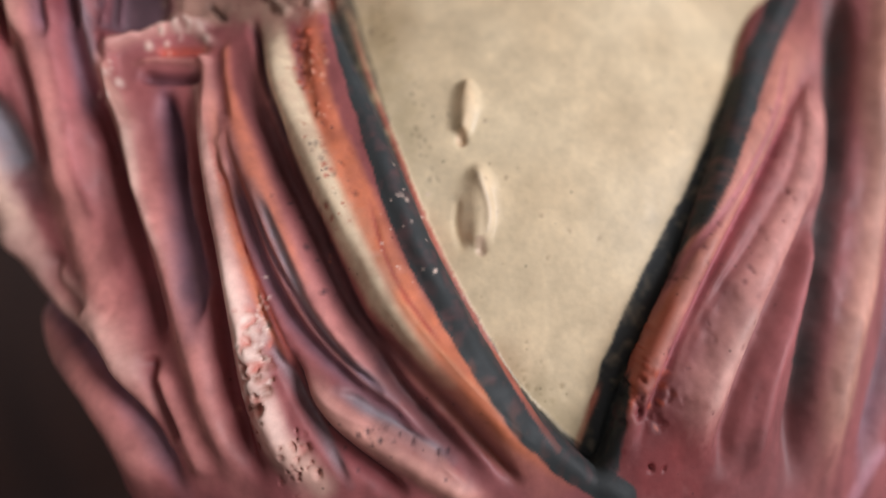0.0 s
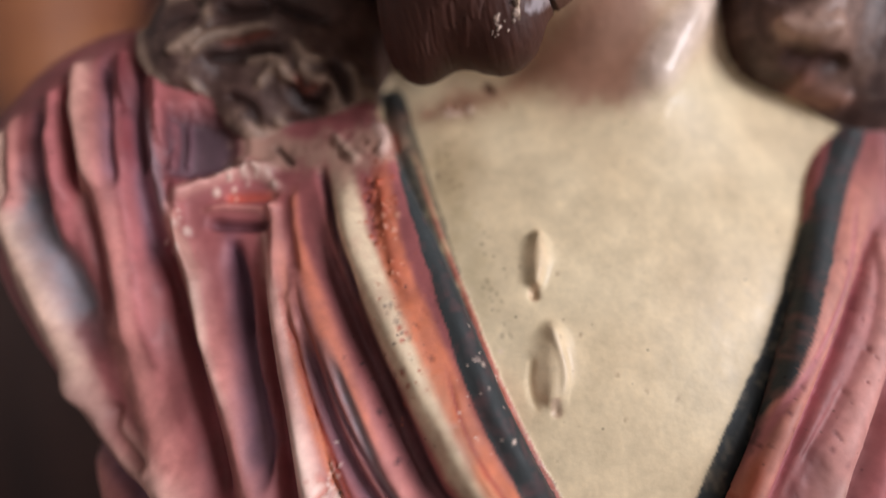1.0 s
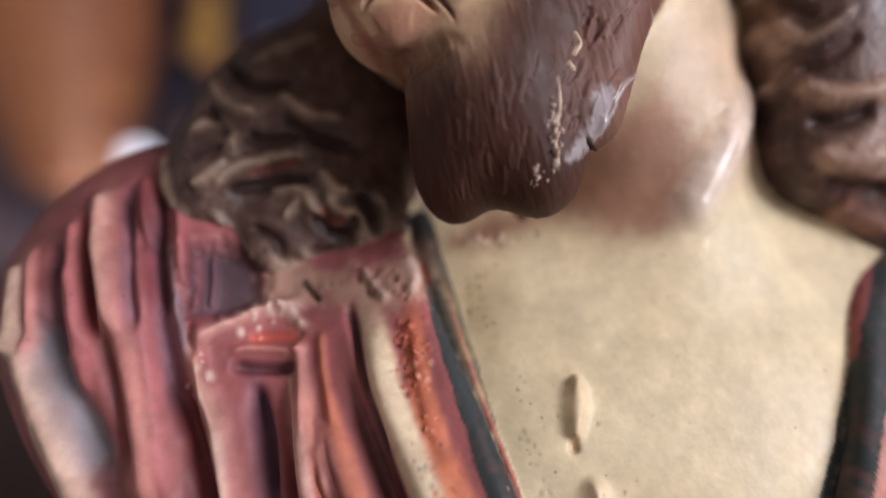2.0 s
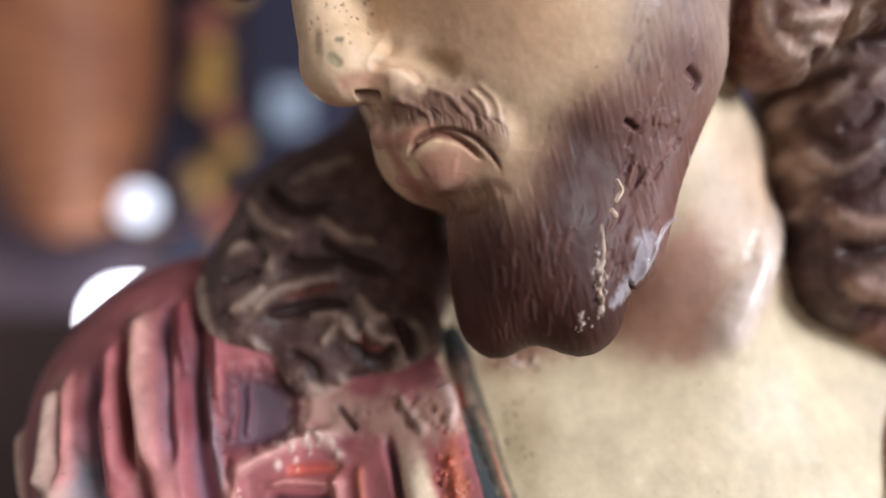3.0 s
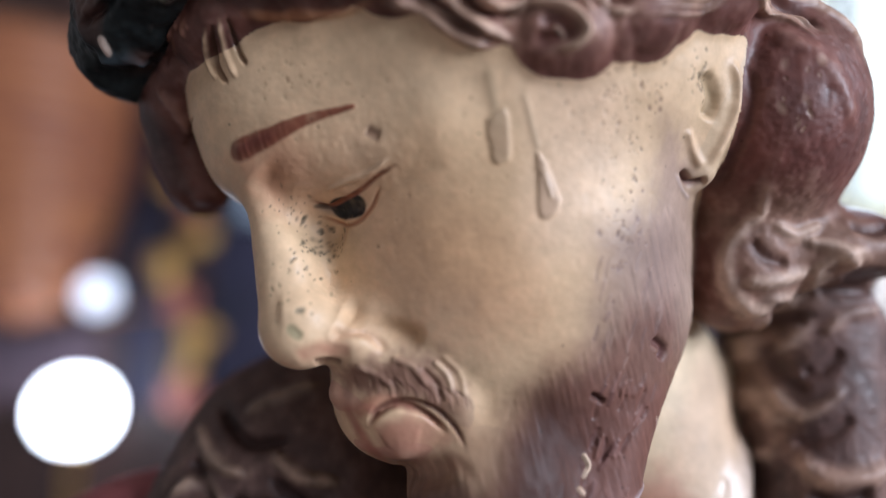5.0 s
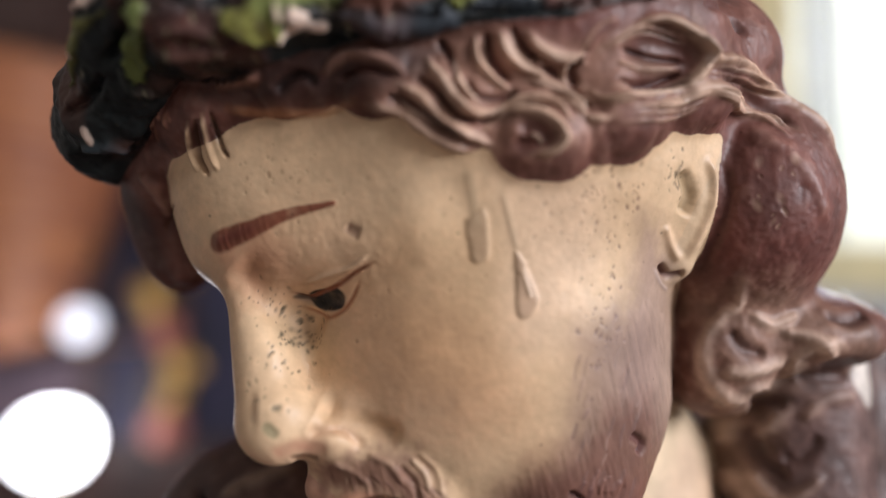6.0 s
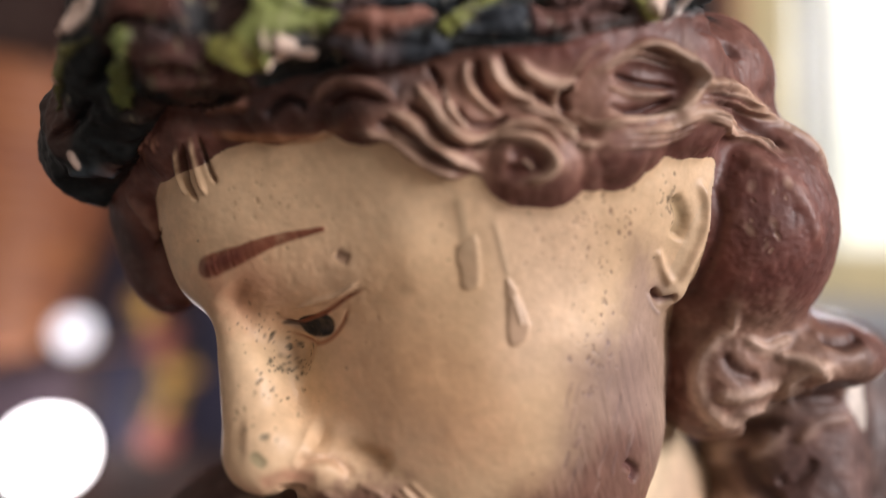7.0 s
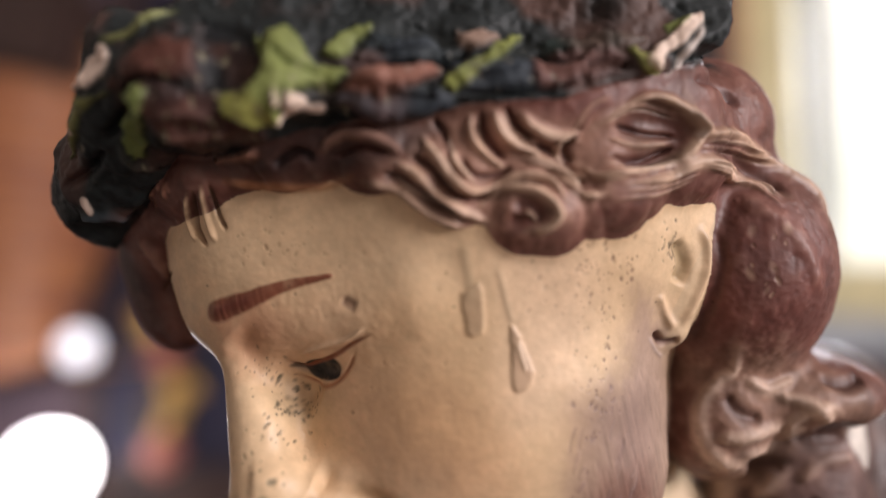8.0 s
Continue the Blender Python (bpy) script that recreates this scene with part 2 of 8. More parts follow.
# ---- the statue: surface ----
def surface(low, high, step):
    """The zero surface of the field as points and four-cornered faces."""
    axes = [np.arange(l, h + step, step) for l, h in zip(low, high)]
    n = [len(a) for a in axes]
    # a coarse look first, then only the cells near the surface
    wide = 4
    coarse = [np.arange(l, h + wide * step + step, wide * step) for l, h in zip(low, high)]
    cx, cy, cz = np.meshgrid(*coarse, indexing="ij")
    rough = statue_field(np.stack([cx.ravel(), cy.ravel(), cz.ravel()], 1))[0].reshape(cx.shape)
    at = [np.clip(np.round((a - a[0]) / (wide * step)).astype(int), 0, len(c) - 1) for a, c in zip(axes, coarse)]
    field = rough[np.ix_(*at)].astype(np.float32)
    near = np.argwhere(np.abs(field) < 2.6 * wide * step)
    for part_of in np.array_split(near, 1 + len(near) // 200000):
        field[tuple(part_of.T)] = statue_field(np.array(low) + step * part_of)[0]
    field[0], field[-1], field[:, 0], field[:, -1], field[:, :, 0], field[:, :, -1] = [np.maximum(e, 0.1 * step) for e in (field[0], field[-1], field[:, 0], field[:, -1], field[:, :, 0], field[:, :, -1])]
    sign = field < 0
    total = np.zeros([k - 1 for k in n], np.int8)
    corners = [(i, j, k) for i in (0, 1) for j in (0, 1) for k in (0, 1)]
    for i, j, k in corners:
        total += sign[i:n[0] - 1 + i, j:n[1] - 1 + j, k:n[2] - 1 + k]
    cells = np.argwhere((total > 0) & (total < 8))
    index = np.full(total.shape, -1, np.int32)
    index[tuple(cells.T)] = np.arange(len(cells))
    place, count = np.zeros((len(cells), 3)), np.zeros((len(cells), 1))
    for a in corners:
        for axis in range(3):
            if a[axis] == 0:
                b = list(a)
                b[axis] = 1
                va, vb = field[tuple((cells + a).T)], field[tuple((cells + b).T)]
                on = (va < 0) != (vb < 0)
                h = np.where(on, va / np.where(on, va - vb, 1), 0)[:, None]
                place += np.where(on[:, None], np.array(a) + h * (np.array(b) - np.array(a)), 0)
                count += on[:, None]
    place = np.array(low) + step * (cells + place / count)
    faces = []
    for axis in range(3):
        u, v = (axis + 1) % 3, (axis + 2) % 3
        s0 = sign.take(range(n[axis] - 1), axis)
        s1 = sign.take(range(1, n[axis]), axis)
        e = np.argwhere(s0 != s1)
        e = e[(e[:, u] > 0) & (e[:, v] > 0) & (e[:, u] < n[u] - 1) & (e[:, v] < n[v] - 1)]
        flip = s0[tuple(e.T)]
        du, dv = np.eye(3, dtype=int)[u], np.eye(3, dtype=int)[v]
        ring = np.stack([index[tuple(c.T)] for c in (e - du - dv, e - dv, e, e - du)], 1)
        faces.append(np.where(flip[:, None], ring, ring[:, ::-1]))
    return place, np.vstack(faces)


def settle(points, rounds=2):
    """Moves points onto the zero surface."""
    for _ in range(rounds):
        moved = []
        for some in np.array_split(points, 1 + len(points) // 100000):
            d = statue_field(some)[0]
            g = np.stack([statue_field(some + 0.2 * e)[0] - d for e in np.eye(3)], 1) / 0.2
            moved.append(some - np.clip(d / np.maximum((g * g).sum(1), 0.3), -1, 1)[:, None] * g)
        points = np.vstack(moved)
    return points


def split(points, faces):
    """Each face into four."""
    edges = np.stack([faces, np.roll(faces, -1, 1)], 2).reshape(-1, 2)
    edges.sort(1)
    keys, inverse = np.unique(edges[:, 0].astype(np.int64) * len(points) + edges[:, 1], return_inverse=True)
    mids = 0.5 * (points[keys // len(points)] + points[keys % len(points)])
    centres = points[faces].mean(1)
    m = len(points) + inverse.reshape(-1, 4)
    c = len(points) + len(mids) + np.arange(len(faces))
    fresh = [np.stack([faces[:, i], m[:, i], c, m[:, i - 1]], 1) for i in range(4)]
    return np.vstack([points, mids, centres]), np.vstack(fresh)


def normals_of(points, faces):
    fn = np.cross(points[faces[:, 2]] - points[faces[:, 0]], points[faces[:, 3]] - points[faces[:, 1]])
    out = np.zeros_like(points)
    for i in range(4):
        for a in range(3):
            out[:, a] += np.bincount(faces[:, i], fn[:, a], len(points))
    return out / (np.linalg.norm(out, axis=1, keepdims=True) + 1e-9)


def grain(p, size, seed=0):
    """Smooth noise from -1 to 1 at points p."""
    g = p / size + 31.7 * seed
    i = np.floor(g).astype(np.int64)
    f = g - i
    f = f * f * (3 - 2 * f)
    out = 0
    dims = p.shape[1]
    for corner in range(2 ** dims):
        w, h = 1.0, np.full(len(p), 1013 * seed + 7, np.int64)
        for a in range(dims):
            bit = corner >> a & 1
            w = w * (f[:, a] if bit else 1 - f[:, a])
            h = (h * 73856093) ^ ((i[:, a] + bit) * (19349663, 83492791, 50331653)[a])
        h = (h ^ (h >> 13)) * 1274126177 & 0x7FFFFFFF
        out = out + w * (h % 65536 / 32768 - 1)
    return out


LAYER_NAMES = [name for name, _ in LAYERS]


class Coat:
    """Colour and relief laid on the statue's points."""

    def __init__(self, points, normals):
        self.p, self.q = points, to_head(points)
        self.n = normals
        self.d, who = statue_field(points)
        self.number, self.cache = who, {}
        self.colour = np.zeros((len(points), 3))
        self.rise = np.zeros(len(points))
        self.gloss = np.full(len(points), 0.45)
        self.front_head = (normals @ HEAD_R)[:, 2] > -0.35
        self.front_body = normals[:, 1] < 0.35
        self.wobble = grain(points, 3.0, 5) + 0.6 * grain(points, 1.1, 6)
        self.mottle = grain(points, 1.8, 7) + 0.7 * grain(points, 0.7, 8)

    def pick(self, layers):
        """The front points of some layers, with their places in the head's plane or the body's."""
        if layers not in self.cache:
            head = layers[0] in HEAD_LAYERS
            keep = self.front_head if head else self.front_body
            on = np.zeros(len(self.p), bool)
            for name in layers:
                on |= self.number == LAYER_NAMES.index(name)
            at = np.nonzero(on & keep)[0]
            a, b = (self.q[at, 0], self.q[at, 1]) if head else (self.p[at, 0], self.p[at, 2])
            order = np.argsort(b)
            self.cache[layers] = at[order], a[order].astype(np.float32), b[order].astype(np.float32)
        return self.cache[layers]

    def within(self, layers, lo, hi):
        at, a, b = self.pick(layers)
        i, j = np.searchsorted(b, (lo[1], hi[1]))
        keep = (a[i:j] > lo[0]) & (a[i:j] < hi[0])
        return at[i:j][keep], a[i:j][keep], b[i:j][keep]

    def stroke(self, layers, line, width, rise=0.0, colour=None, strength=1.0, hard=0.0, taper=0.0, rough=None):
        """A ridge (or groove, with a negative rise) and a streak of colour along a line."""
        line = spline(line, 5) if len(line) > 2 else np.array(line, float)
        at, a, b = self.within(layers, line.min(0) - 1.5 * width, line.max(0) + 1.5 * width)
        if not len(at):
            return
        d, run, _ = line_distance(line, a, b)
        w = width * (1 - taper * np.abs(2 * run - 1) ** 2) if taper >= 0 else width * (1 + taper * run)
        w = np.maximum(w * (1 + 0.10 * self.wobble[at]), 1e-3)
        ends = np.clip(np.minimum(run, 1 - run) / 0.16, 0, 1)
        ends = ends * ends * (3 - 2 * ends) if len(line) > 2 and hard < 0.5 else 1.0
        self.rise[at] += rise * np.exp(-2.2 * (d / w) ** 2) * ends
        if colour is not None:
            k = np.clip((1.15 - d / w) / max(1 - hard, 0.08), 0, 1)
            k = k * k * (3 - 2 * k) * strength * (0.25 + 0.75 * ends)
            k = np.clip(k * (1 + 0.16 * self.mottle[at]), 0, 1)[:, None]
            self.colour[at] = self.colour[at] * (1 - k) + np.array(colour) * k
        if rough is not None:
            self.gloss[at] = np.where(d < w, rough, self.gloss[at])

    def patch(self, layers, line, colour, strength=1.0, fade=2.0, ragged=1.0, rise=0.0):
        """Colour within a closed line, fading over its edge."""
        line = spline(line + line[:1], 5)
        at, a, b = self.within(layers, line.min(0) - fade, line.max(0) + fade)
        if not len(at):
            return
        d, _, _ = line_distance(line, a, b)
        d = np.where(inside(line, a, b), d, -d) + ragged * self.mottle[at]
        k = np.clip(0.5 + 0.5 * d / fade, 0, 1)
        k = k * k * (3 - 2 * k)
        self.rise[at] += rise * k
        k = (k * strength)[:, None]
        self.colour[at] = self.colour[at] * (1 - k) + np.array(colour) * k

    def dots(self, layers, centre, spread, count, size, colour, seed, rise=-0.15):
        """Specks scattered about a place."""
        rnd = random.Random(seed)
        at, a, b = self.within(layers, np.array(centre) - 2 * np.array(spread), np.array(centre) + 2 * np.array(spread))
        for _ in range(count):
            x, y = centre[0] + spread[0] * rnd.gauss(0, 0.5), centre[1] + spread[1] * rnd.gauss(0, 0.5)
            r, lean, k = size * rnd.choice((0.4, 0.5, 0.6, 0.8, 1.2)), rnd.uniform(-0.6, 0.6), rnd.uniform(0.4, 0.95)
            near = np.nonzero((np.abs(a - x) < 2 * r) & (np.abs(b - y) < 2 * r))[0]
            if len(near):
                d = np.hypot(a[near] - x, (b[near] - y) * 0.8 + lean * (a[near] - x)) / r
                w = np.clip(1.3 - d, 0, 1)
                i = at[near]
                self.rise[i] += rise * w
                self.colour[i] += (np.array(colour) - self.colour[i]) * (k * w)[:, None]


# fall is the hair's brown with the head's shadow put into it
BASE = {"skin": (0.68, 0.48, 0.29), "ear": (0.62, 0.45, 0.28), "beard": (0.60, 0.42, 0.26), "lips": (0.52, 0.30, 0.20), "moustache": (0.52, 0.37, 0.24), "hair": (0.155, 0.062, 0.045),
        "fall": (0.078, 0.042, 0.034), "crown": (0.014, 0.018, 0.018), "chest": (0.68, 0.56, 0.36), "robe": (0.27, 0.085, 0.085)}

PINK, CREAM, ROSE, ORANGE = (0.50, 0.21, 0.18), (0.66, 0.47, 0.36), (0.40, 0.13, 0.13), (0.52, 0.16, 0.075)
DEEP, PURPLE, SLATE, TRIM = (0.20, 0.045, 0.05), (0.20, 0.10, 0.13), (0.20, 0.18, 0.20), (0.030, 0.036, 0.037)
FLESH, TAN, BROWN, DARK = (0.62, 0.42, 0.23), (0.42, 0.28, 0.18), (0.17, 0.065, 0.045), (0.055, 0.03, 0.028)
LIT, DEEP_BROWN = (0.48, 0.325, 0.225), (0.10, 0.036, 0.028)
OLIVE, BARE, RUST = (0.19, 0.22, 0.065), (0.70, 0.55, 0.45), (0.22, 0.075, 0.04)


def dress(coat):
    """Lays folds, locks, features, paint, wear and painted shade on the statue."""
    s, patch, dots = coat.stroke, coat.patch, coat.dots
    # robe: folds; real purples and reds, ridge highlights and crease shade in the colour
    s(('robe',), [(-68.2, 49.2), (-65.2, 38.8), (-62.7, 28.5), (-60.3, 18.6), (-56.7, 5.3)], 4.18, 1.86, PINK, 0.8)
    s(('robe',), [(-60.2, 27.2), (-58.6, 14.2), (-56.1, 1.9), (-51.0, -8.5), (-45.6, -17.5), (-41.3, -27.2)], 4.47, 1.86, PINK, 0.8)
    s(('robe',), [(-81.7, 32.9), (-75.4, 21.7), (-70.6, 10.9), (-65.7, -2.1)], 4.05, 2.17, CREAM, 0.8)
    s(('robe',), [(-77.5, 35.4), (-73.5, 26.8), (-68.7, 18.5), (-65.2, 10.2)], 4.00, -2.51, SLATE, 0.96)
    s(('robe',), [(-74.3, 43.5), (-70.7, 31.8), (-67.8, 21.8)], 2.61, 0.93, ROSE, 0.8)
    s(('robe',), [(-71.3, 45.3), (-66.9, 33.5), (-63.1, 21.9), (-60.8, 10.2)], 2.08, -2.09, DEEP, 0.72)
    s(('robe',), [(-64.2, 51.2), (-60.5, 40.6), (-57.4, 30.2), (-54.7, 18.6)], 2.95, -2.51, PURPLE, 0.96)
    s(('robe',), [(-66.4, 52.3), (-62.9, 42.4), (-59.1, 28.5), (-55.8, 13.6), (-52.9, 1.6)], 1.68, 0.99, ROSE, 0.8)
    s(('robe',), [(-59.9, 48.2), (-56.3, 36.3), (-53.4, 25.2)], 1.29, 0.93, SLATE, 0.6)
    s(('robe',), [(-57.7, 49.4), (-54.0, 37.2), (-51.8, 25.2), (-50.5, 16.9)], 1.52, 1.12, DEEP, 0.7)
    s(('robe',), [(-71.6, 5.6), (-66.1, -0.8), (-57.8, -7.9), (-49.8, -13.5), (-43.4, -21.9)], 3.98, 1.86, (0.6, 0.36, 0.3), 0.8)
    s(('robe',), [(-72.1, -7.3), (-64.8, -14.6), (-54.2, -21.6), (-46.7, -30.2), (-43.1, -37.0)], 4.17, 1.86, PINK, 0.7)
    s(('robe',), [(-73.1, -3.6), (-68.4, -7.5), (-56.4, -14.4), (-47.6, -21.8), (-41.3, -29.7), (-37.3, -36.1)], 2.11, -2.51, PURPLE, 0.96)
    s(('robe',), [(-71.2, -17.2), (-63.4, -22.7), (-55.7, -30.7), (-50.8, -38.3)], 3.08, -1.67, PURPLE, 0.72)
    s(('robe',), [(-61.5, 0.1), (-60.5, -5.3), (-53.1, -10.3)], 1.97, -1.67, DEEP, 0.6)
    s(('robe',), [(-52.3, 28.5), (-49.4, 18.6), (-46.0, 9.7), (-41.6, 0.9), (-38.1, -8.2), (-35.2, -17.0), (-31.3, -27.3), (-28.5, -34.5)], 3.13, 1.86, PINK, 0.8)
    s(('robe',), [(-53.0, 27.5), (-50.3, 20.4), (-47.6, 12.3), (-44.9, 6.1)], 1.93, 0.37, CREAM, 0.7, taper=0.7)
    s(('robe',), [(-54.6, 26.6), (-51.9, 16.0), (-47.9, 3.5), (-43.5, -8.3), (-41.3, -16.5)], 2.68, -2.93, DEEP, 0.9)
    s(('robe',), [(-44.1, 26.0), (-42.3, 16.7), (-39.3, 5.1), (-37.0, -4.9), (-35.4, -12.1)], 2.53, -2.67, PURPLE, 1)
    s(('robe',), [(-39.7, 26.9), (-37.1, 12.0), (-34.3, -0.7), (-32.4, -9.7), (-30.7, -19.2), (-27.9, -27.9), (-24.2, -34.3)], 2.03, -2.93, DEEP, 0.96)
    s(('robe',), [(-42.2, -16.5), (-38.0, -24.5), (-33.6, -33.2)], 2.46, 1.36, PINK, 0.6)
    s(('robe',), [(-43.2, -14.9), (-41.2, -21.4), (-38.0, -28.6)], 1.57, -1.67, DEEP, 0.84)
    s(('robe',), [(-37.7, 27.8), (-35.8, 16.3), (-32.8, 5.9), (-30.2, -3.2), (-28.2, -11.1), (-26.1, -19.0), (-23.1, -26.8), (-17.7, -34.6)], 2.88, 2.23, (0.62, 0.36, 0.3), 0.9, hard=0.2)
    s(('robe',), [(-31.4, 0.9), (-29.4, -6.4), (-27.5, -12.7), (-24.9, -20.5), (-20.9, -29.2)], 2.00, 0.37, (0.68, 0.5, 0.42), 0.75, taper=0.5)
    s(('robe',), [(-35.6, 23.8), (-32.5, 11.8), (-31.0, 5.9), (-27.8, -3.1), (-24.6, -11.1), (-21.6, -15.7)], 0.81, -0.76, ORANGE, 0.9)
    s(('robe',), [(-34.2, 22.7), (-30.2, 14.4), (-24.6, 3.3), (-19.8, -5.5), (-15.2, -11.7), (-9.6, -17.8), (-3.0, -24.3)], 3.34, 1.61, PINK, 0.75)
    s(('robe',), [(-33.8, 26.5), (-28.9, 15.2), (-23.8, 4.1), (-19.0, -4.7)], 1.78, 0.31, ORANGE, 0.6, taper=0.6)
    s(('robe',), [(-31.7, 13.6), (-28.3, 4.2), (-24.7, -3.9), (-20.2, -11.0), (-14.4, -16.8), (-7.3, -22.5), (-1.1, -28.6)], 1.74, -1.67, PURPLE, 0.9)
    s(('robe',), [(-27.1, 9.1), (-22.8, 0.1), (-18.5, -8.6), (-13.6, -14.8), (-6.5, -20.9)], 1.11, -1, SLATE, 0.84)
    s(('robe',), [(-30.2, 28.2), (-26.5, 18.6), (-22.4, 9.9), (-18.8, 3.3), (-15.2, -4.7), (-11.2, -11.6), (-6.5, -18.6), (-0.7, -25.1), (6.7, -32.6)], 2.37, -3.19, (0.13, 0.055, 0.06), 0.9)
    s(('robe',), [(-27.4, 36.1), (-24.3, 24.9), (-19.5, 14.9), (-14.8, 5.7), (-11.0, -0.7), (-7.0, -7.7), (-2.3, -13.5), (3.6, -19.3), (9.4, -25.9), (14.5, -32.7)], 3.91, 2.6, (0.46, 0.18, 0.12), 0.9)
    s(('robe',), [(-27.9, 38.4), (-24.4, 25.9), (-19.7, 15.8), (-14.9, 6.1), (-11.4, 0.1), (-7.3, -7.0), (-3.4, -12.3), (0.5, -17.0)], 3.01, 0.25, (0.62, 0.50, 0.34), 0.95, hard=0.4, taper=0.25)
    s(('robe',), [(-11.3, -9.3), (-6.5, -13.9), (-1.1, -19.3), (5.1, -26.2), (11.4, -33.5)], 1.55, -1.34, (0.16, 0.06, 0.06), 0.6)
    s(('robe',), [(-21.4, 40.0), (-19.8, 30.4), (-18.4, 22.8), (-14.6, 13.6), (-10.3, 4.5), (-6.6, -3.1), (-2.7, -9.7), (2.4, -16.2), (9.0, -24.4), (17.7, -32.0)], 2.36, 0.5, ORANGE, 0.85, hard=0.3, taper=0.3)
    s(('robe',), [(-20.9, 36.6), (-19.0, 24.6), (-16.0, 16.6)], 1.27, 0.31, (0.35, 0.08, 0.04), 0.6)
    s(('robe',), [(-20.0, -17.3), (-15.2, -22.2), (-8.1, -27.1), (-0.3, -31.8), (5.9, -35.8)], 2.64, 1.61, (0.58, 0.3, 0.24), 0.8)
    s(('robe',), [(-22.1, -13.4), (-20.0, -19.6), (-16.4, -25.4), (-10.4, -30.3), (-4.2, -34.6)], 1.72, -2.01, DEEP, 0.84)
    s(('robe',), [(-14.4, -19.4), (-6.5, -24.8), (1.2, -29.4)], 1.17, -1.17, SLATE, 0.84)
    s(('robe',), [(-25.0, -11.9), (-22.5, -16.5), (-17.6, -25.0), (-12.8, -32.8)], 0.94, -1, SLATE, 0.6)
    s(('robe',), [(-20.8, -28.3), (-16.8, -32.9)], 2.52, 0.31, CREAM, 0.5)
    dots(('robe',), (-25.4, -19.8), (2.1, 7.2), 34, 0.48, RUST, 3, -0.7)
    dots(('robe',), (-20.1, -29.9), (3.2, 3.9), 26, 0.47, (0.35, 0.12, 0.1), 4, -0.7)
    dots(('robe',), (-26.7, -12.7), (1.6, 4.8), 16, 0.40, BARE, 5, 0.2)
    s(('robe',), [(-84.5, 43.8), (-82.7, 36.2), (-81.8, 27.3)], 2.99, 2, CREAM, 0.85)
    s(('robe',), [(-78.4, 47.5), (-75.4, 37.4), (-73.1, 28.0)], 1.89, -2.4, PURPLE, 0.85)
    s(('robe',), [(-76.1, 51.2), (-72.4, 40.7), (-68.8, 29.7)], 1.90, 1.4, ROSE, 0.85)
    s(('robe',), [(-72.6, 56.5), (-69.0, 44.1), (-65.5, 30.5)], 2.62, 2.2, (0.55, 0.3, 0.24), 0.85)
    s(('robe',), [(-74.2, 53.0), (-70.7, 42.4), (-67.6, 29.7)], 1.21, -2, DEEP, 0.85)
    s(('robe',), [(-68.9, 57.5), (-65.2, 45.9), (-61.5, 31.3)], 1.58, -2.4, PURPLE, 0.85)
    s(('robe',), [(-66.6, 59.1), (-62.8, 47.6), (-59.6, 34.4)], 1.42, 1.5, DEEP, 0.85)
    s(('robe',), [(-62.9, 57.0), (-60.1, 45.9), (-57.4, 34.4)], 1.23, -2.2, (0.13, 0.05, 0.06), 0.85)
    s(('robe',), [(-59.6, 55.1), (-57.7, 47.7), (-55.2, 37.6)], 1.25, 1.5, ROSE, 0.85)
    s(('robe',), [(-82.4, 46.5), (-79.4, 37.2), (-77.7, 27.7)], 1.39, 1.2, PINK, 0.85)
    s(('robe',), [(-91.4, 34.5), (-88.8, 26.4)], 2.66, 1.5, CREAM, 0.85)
    # robe: the other side, its grooves coloured with their shade too
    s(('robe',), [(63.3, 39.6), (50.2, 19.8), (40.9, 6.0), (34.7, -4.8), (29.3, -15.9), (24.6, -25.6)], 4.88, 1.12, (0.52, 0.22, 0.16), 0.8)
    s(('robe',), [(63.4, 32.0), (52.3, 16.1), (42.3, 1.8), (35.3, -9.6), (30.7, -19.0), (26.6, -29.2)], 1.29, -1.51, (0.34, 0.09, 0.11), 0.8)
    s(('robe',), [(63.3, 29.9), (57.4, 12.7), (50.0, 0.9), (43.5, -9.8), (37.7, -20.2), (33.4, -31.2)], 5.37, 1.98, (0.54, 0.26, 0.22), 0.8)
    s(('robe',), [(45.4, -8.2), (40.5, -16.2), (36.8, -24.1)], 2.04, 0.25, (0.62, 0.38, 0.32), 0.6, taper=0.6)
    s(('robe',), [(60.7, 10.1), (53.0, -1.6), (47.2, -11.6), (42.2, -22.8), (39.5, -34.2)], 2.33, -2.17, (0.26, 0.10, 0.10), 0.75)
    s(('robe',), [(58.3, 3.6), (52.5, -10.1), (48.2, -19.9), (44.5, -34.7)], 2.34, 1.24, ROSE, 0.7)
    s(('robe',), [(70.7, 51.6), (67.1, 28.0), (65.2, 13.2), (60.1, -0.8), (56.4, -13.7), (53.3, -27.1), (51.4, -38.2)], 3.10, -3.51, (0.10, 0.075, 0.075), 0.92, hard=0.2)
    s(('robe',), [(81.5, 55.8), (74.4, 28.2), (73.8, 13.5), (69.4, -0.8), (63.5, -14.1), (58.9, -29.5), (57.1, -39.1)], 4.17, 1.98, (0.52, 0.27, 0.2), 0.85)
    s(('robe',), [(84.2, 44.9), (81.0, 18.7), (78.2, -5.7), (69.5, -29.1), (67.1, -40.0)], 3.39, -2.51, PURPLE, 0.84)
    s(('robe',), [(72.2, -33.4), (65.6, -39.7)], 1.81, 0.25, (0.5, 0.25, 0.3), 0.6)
    dots(('robe',), (28.2, -22.1), (4.0, 8.7), 30, 0.71, DEEP, 9, -0.5)
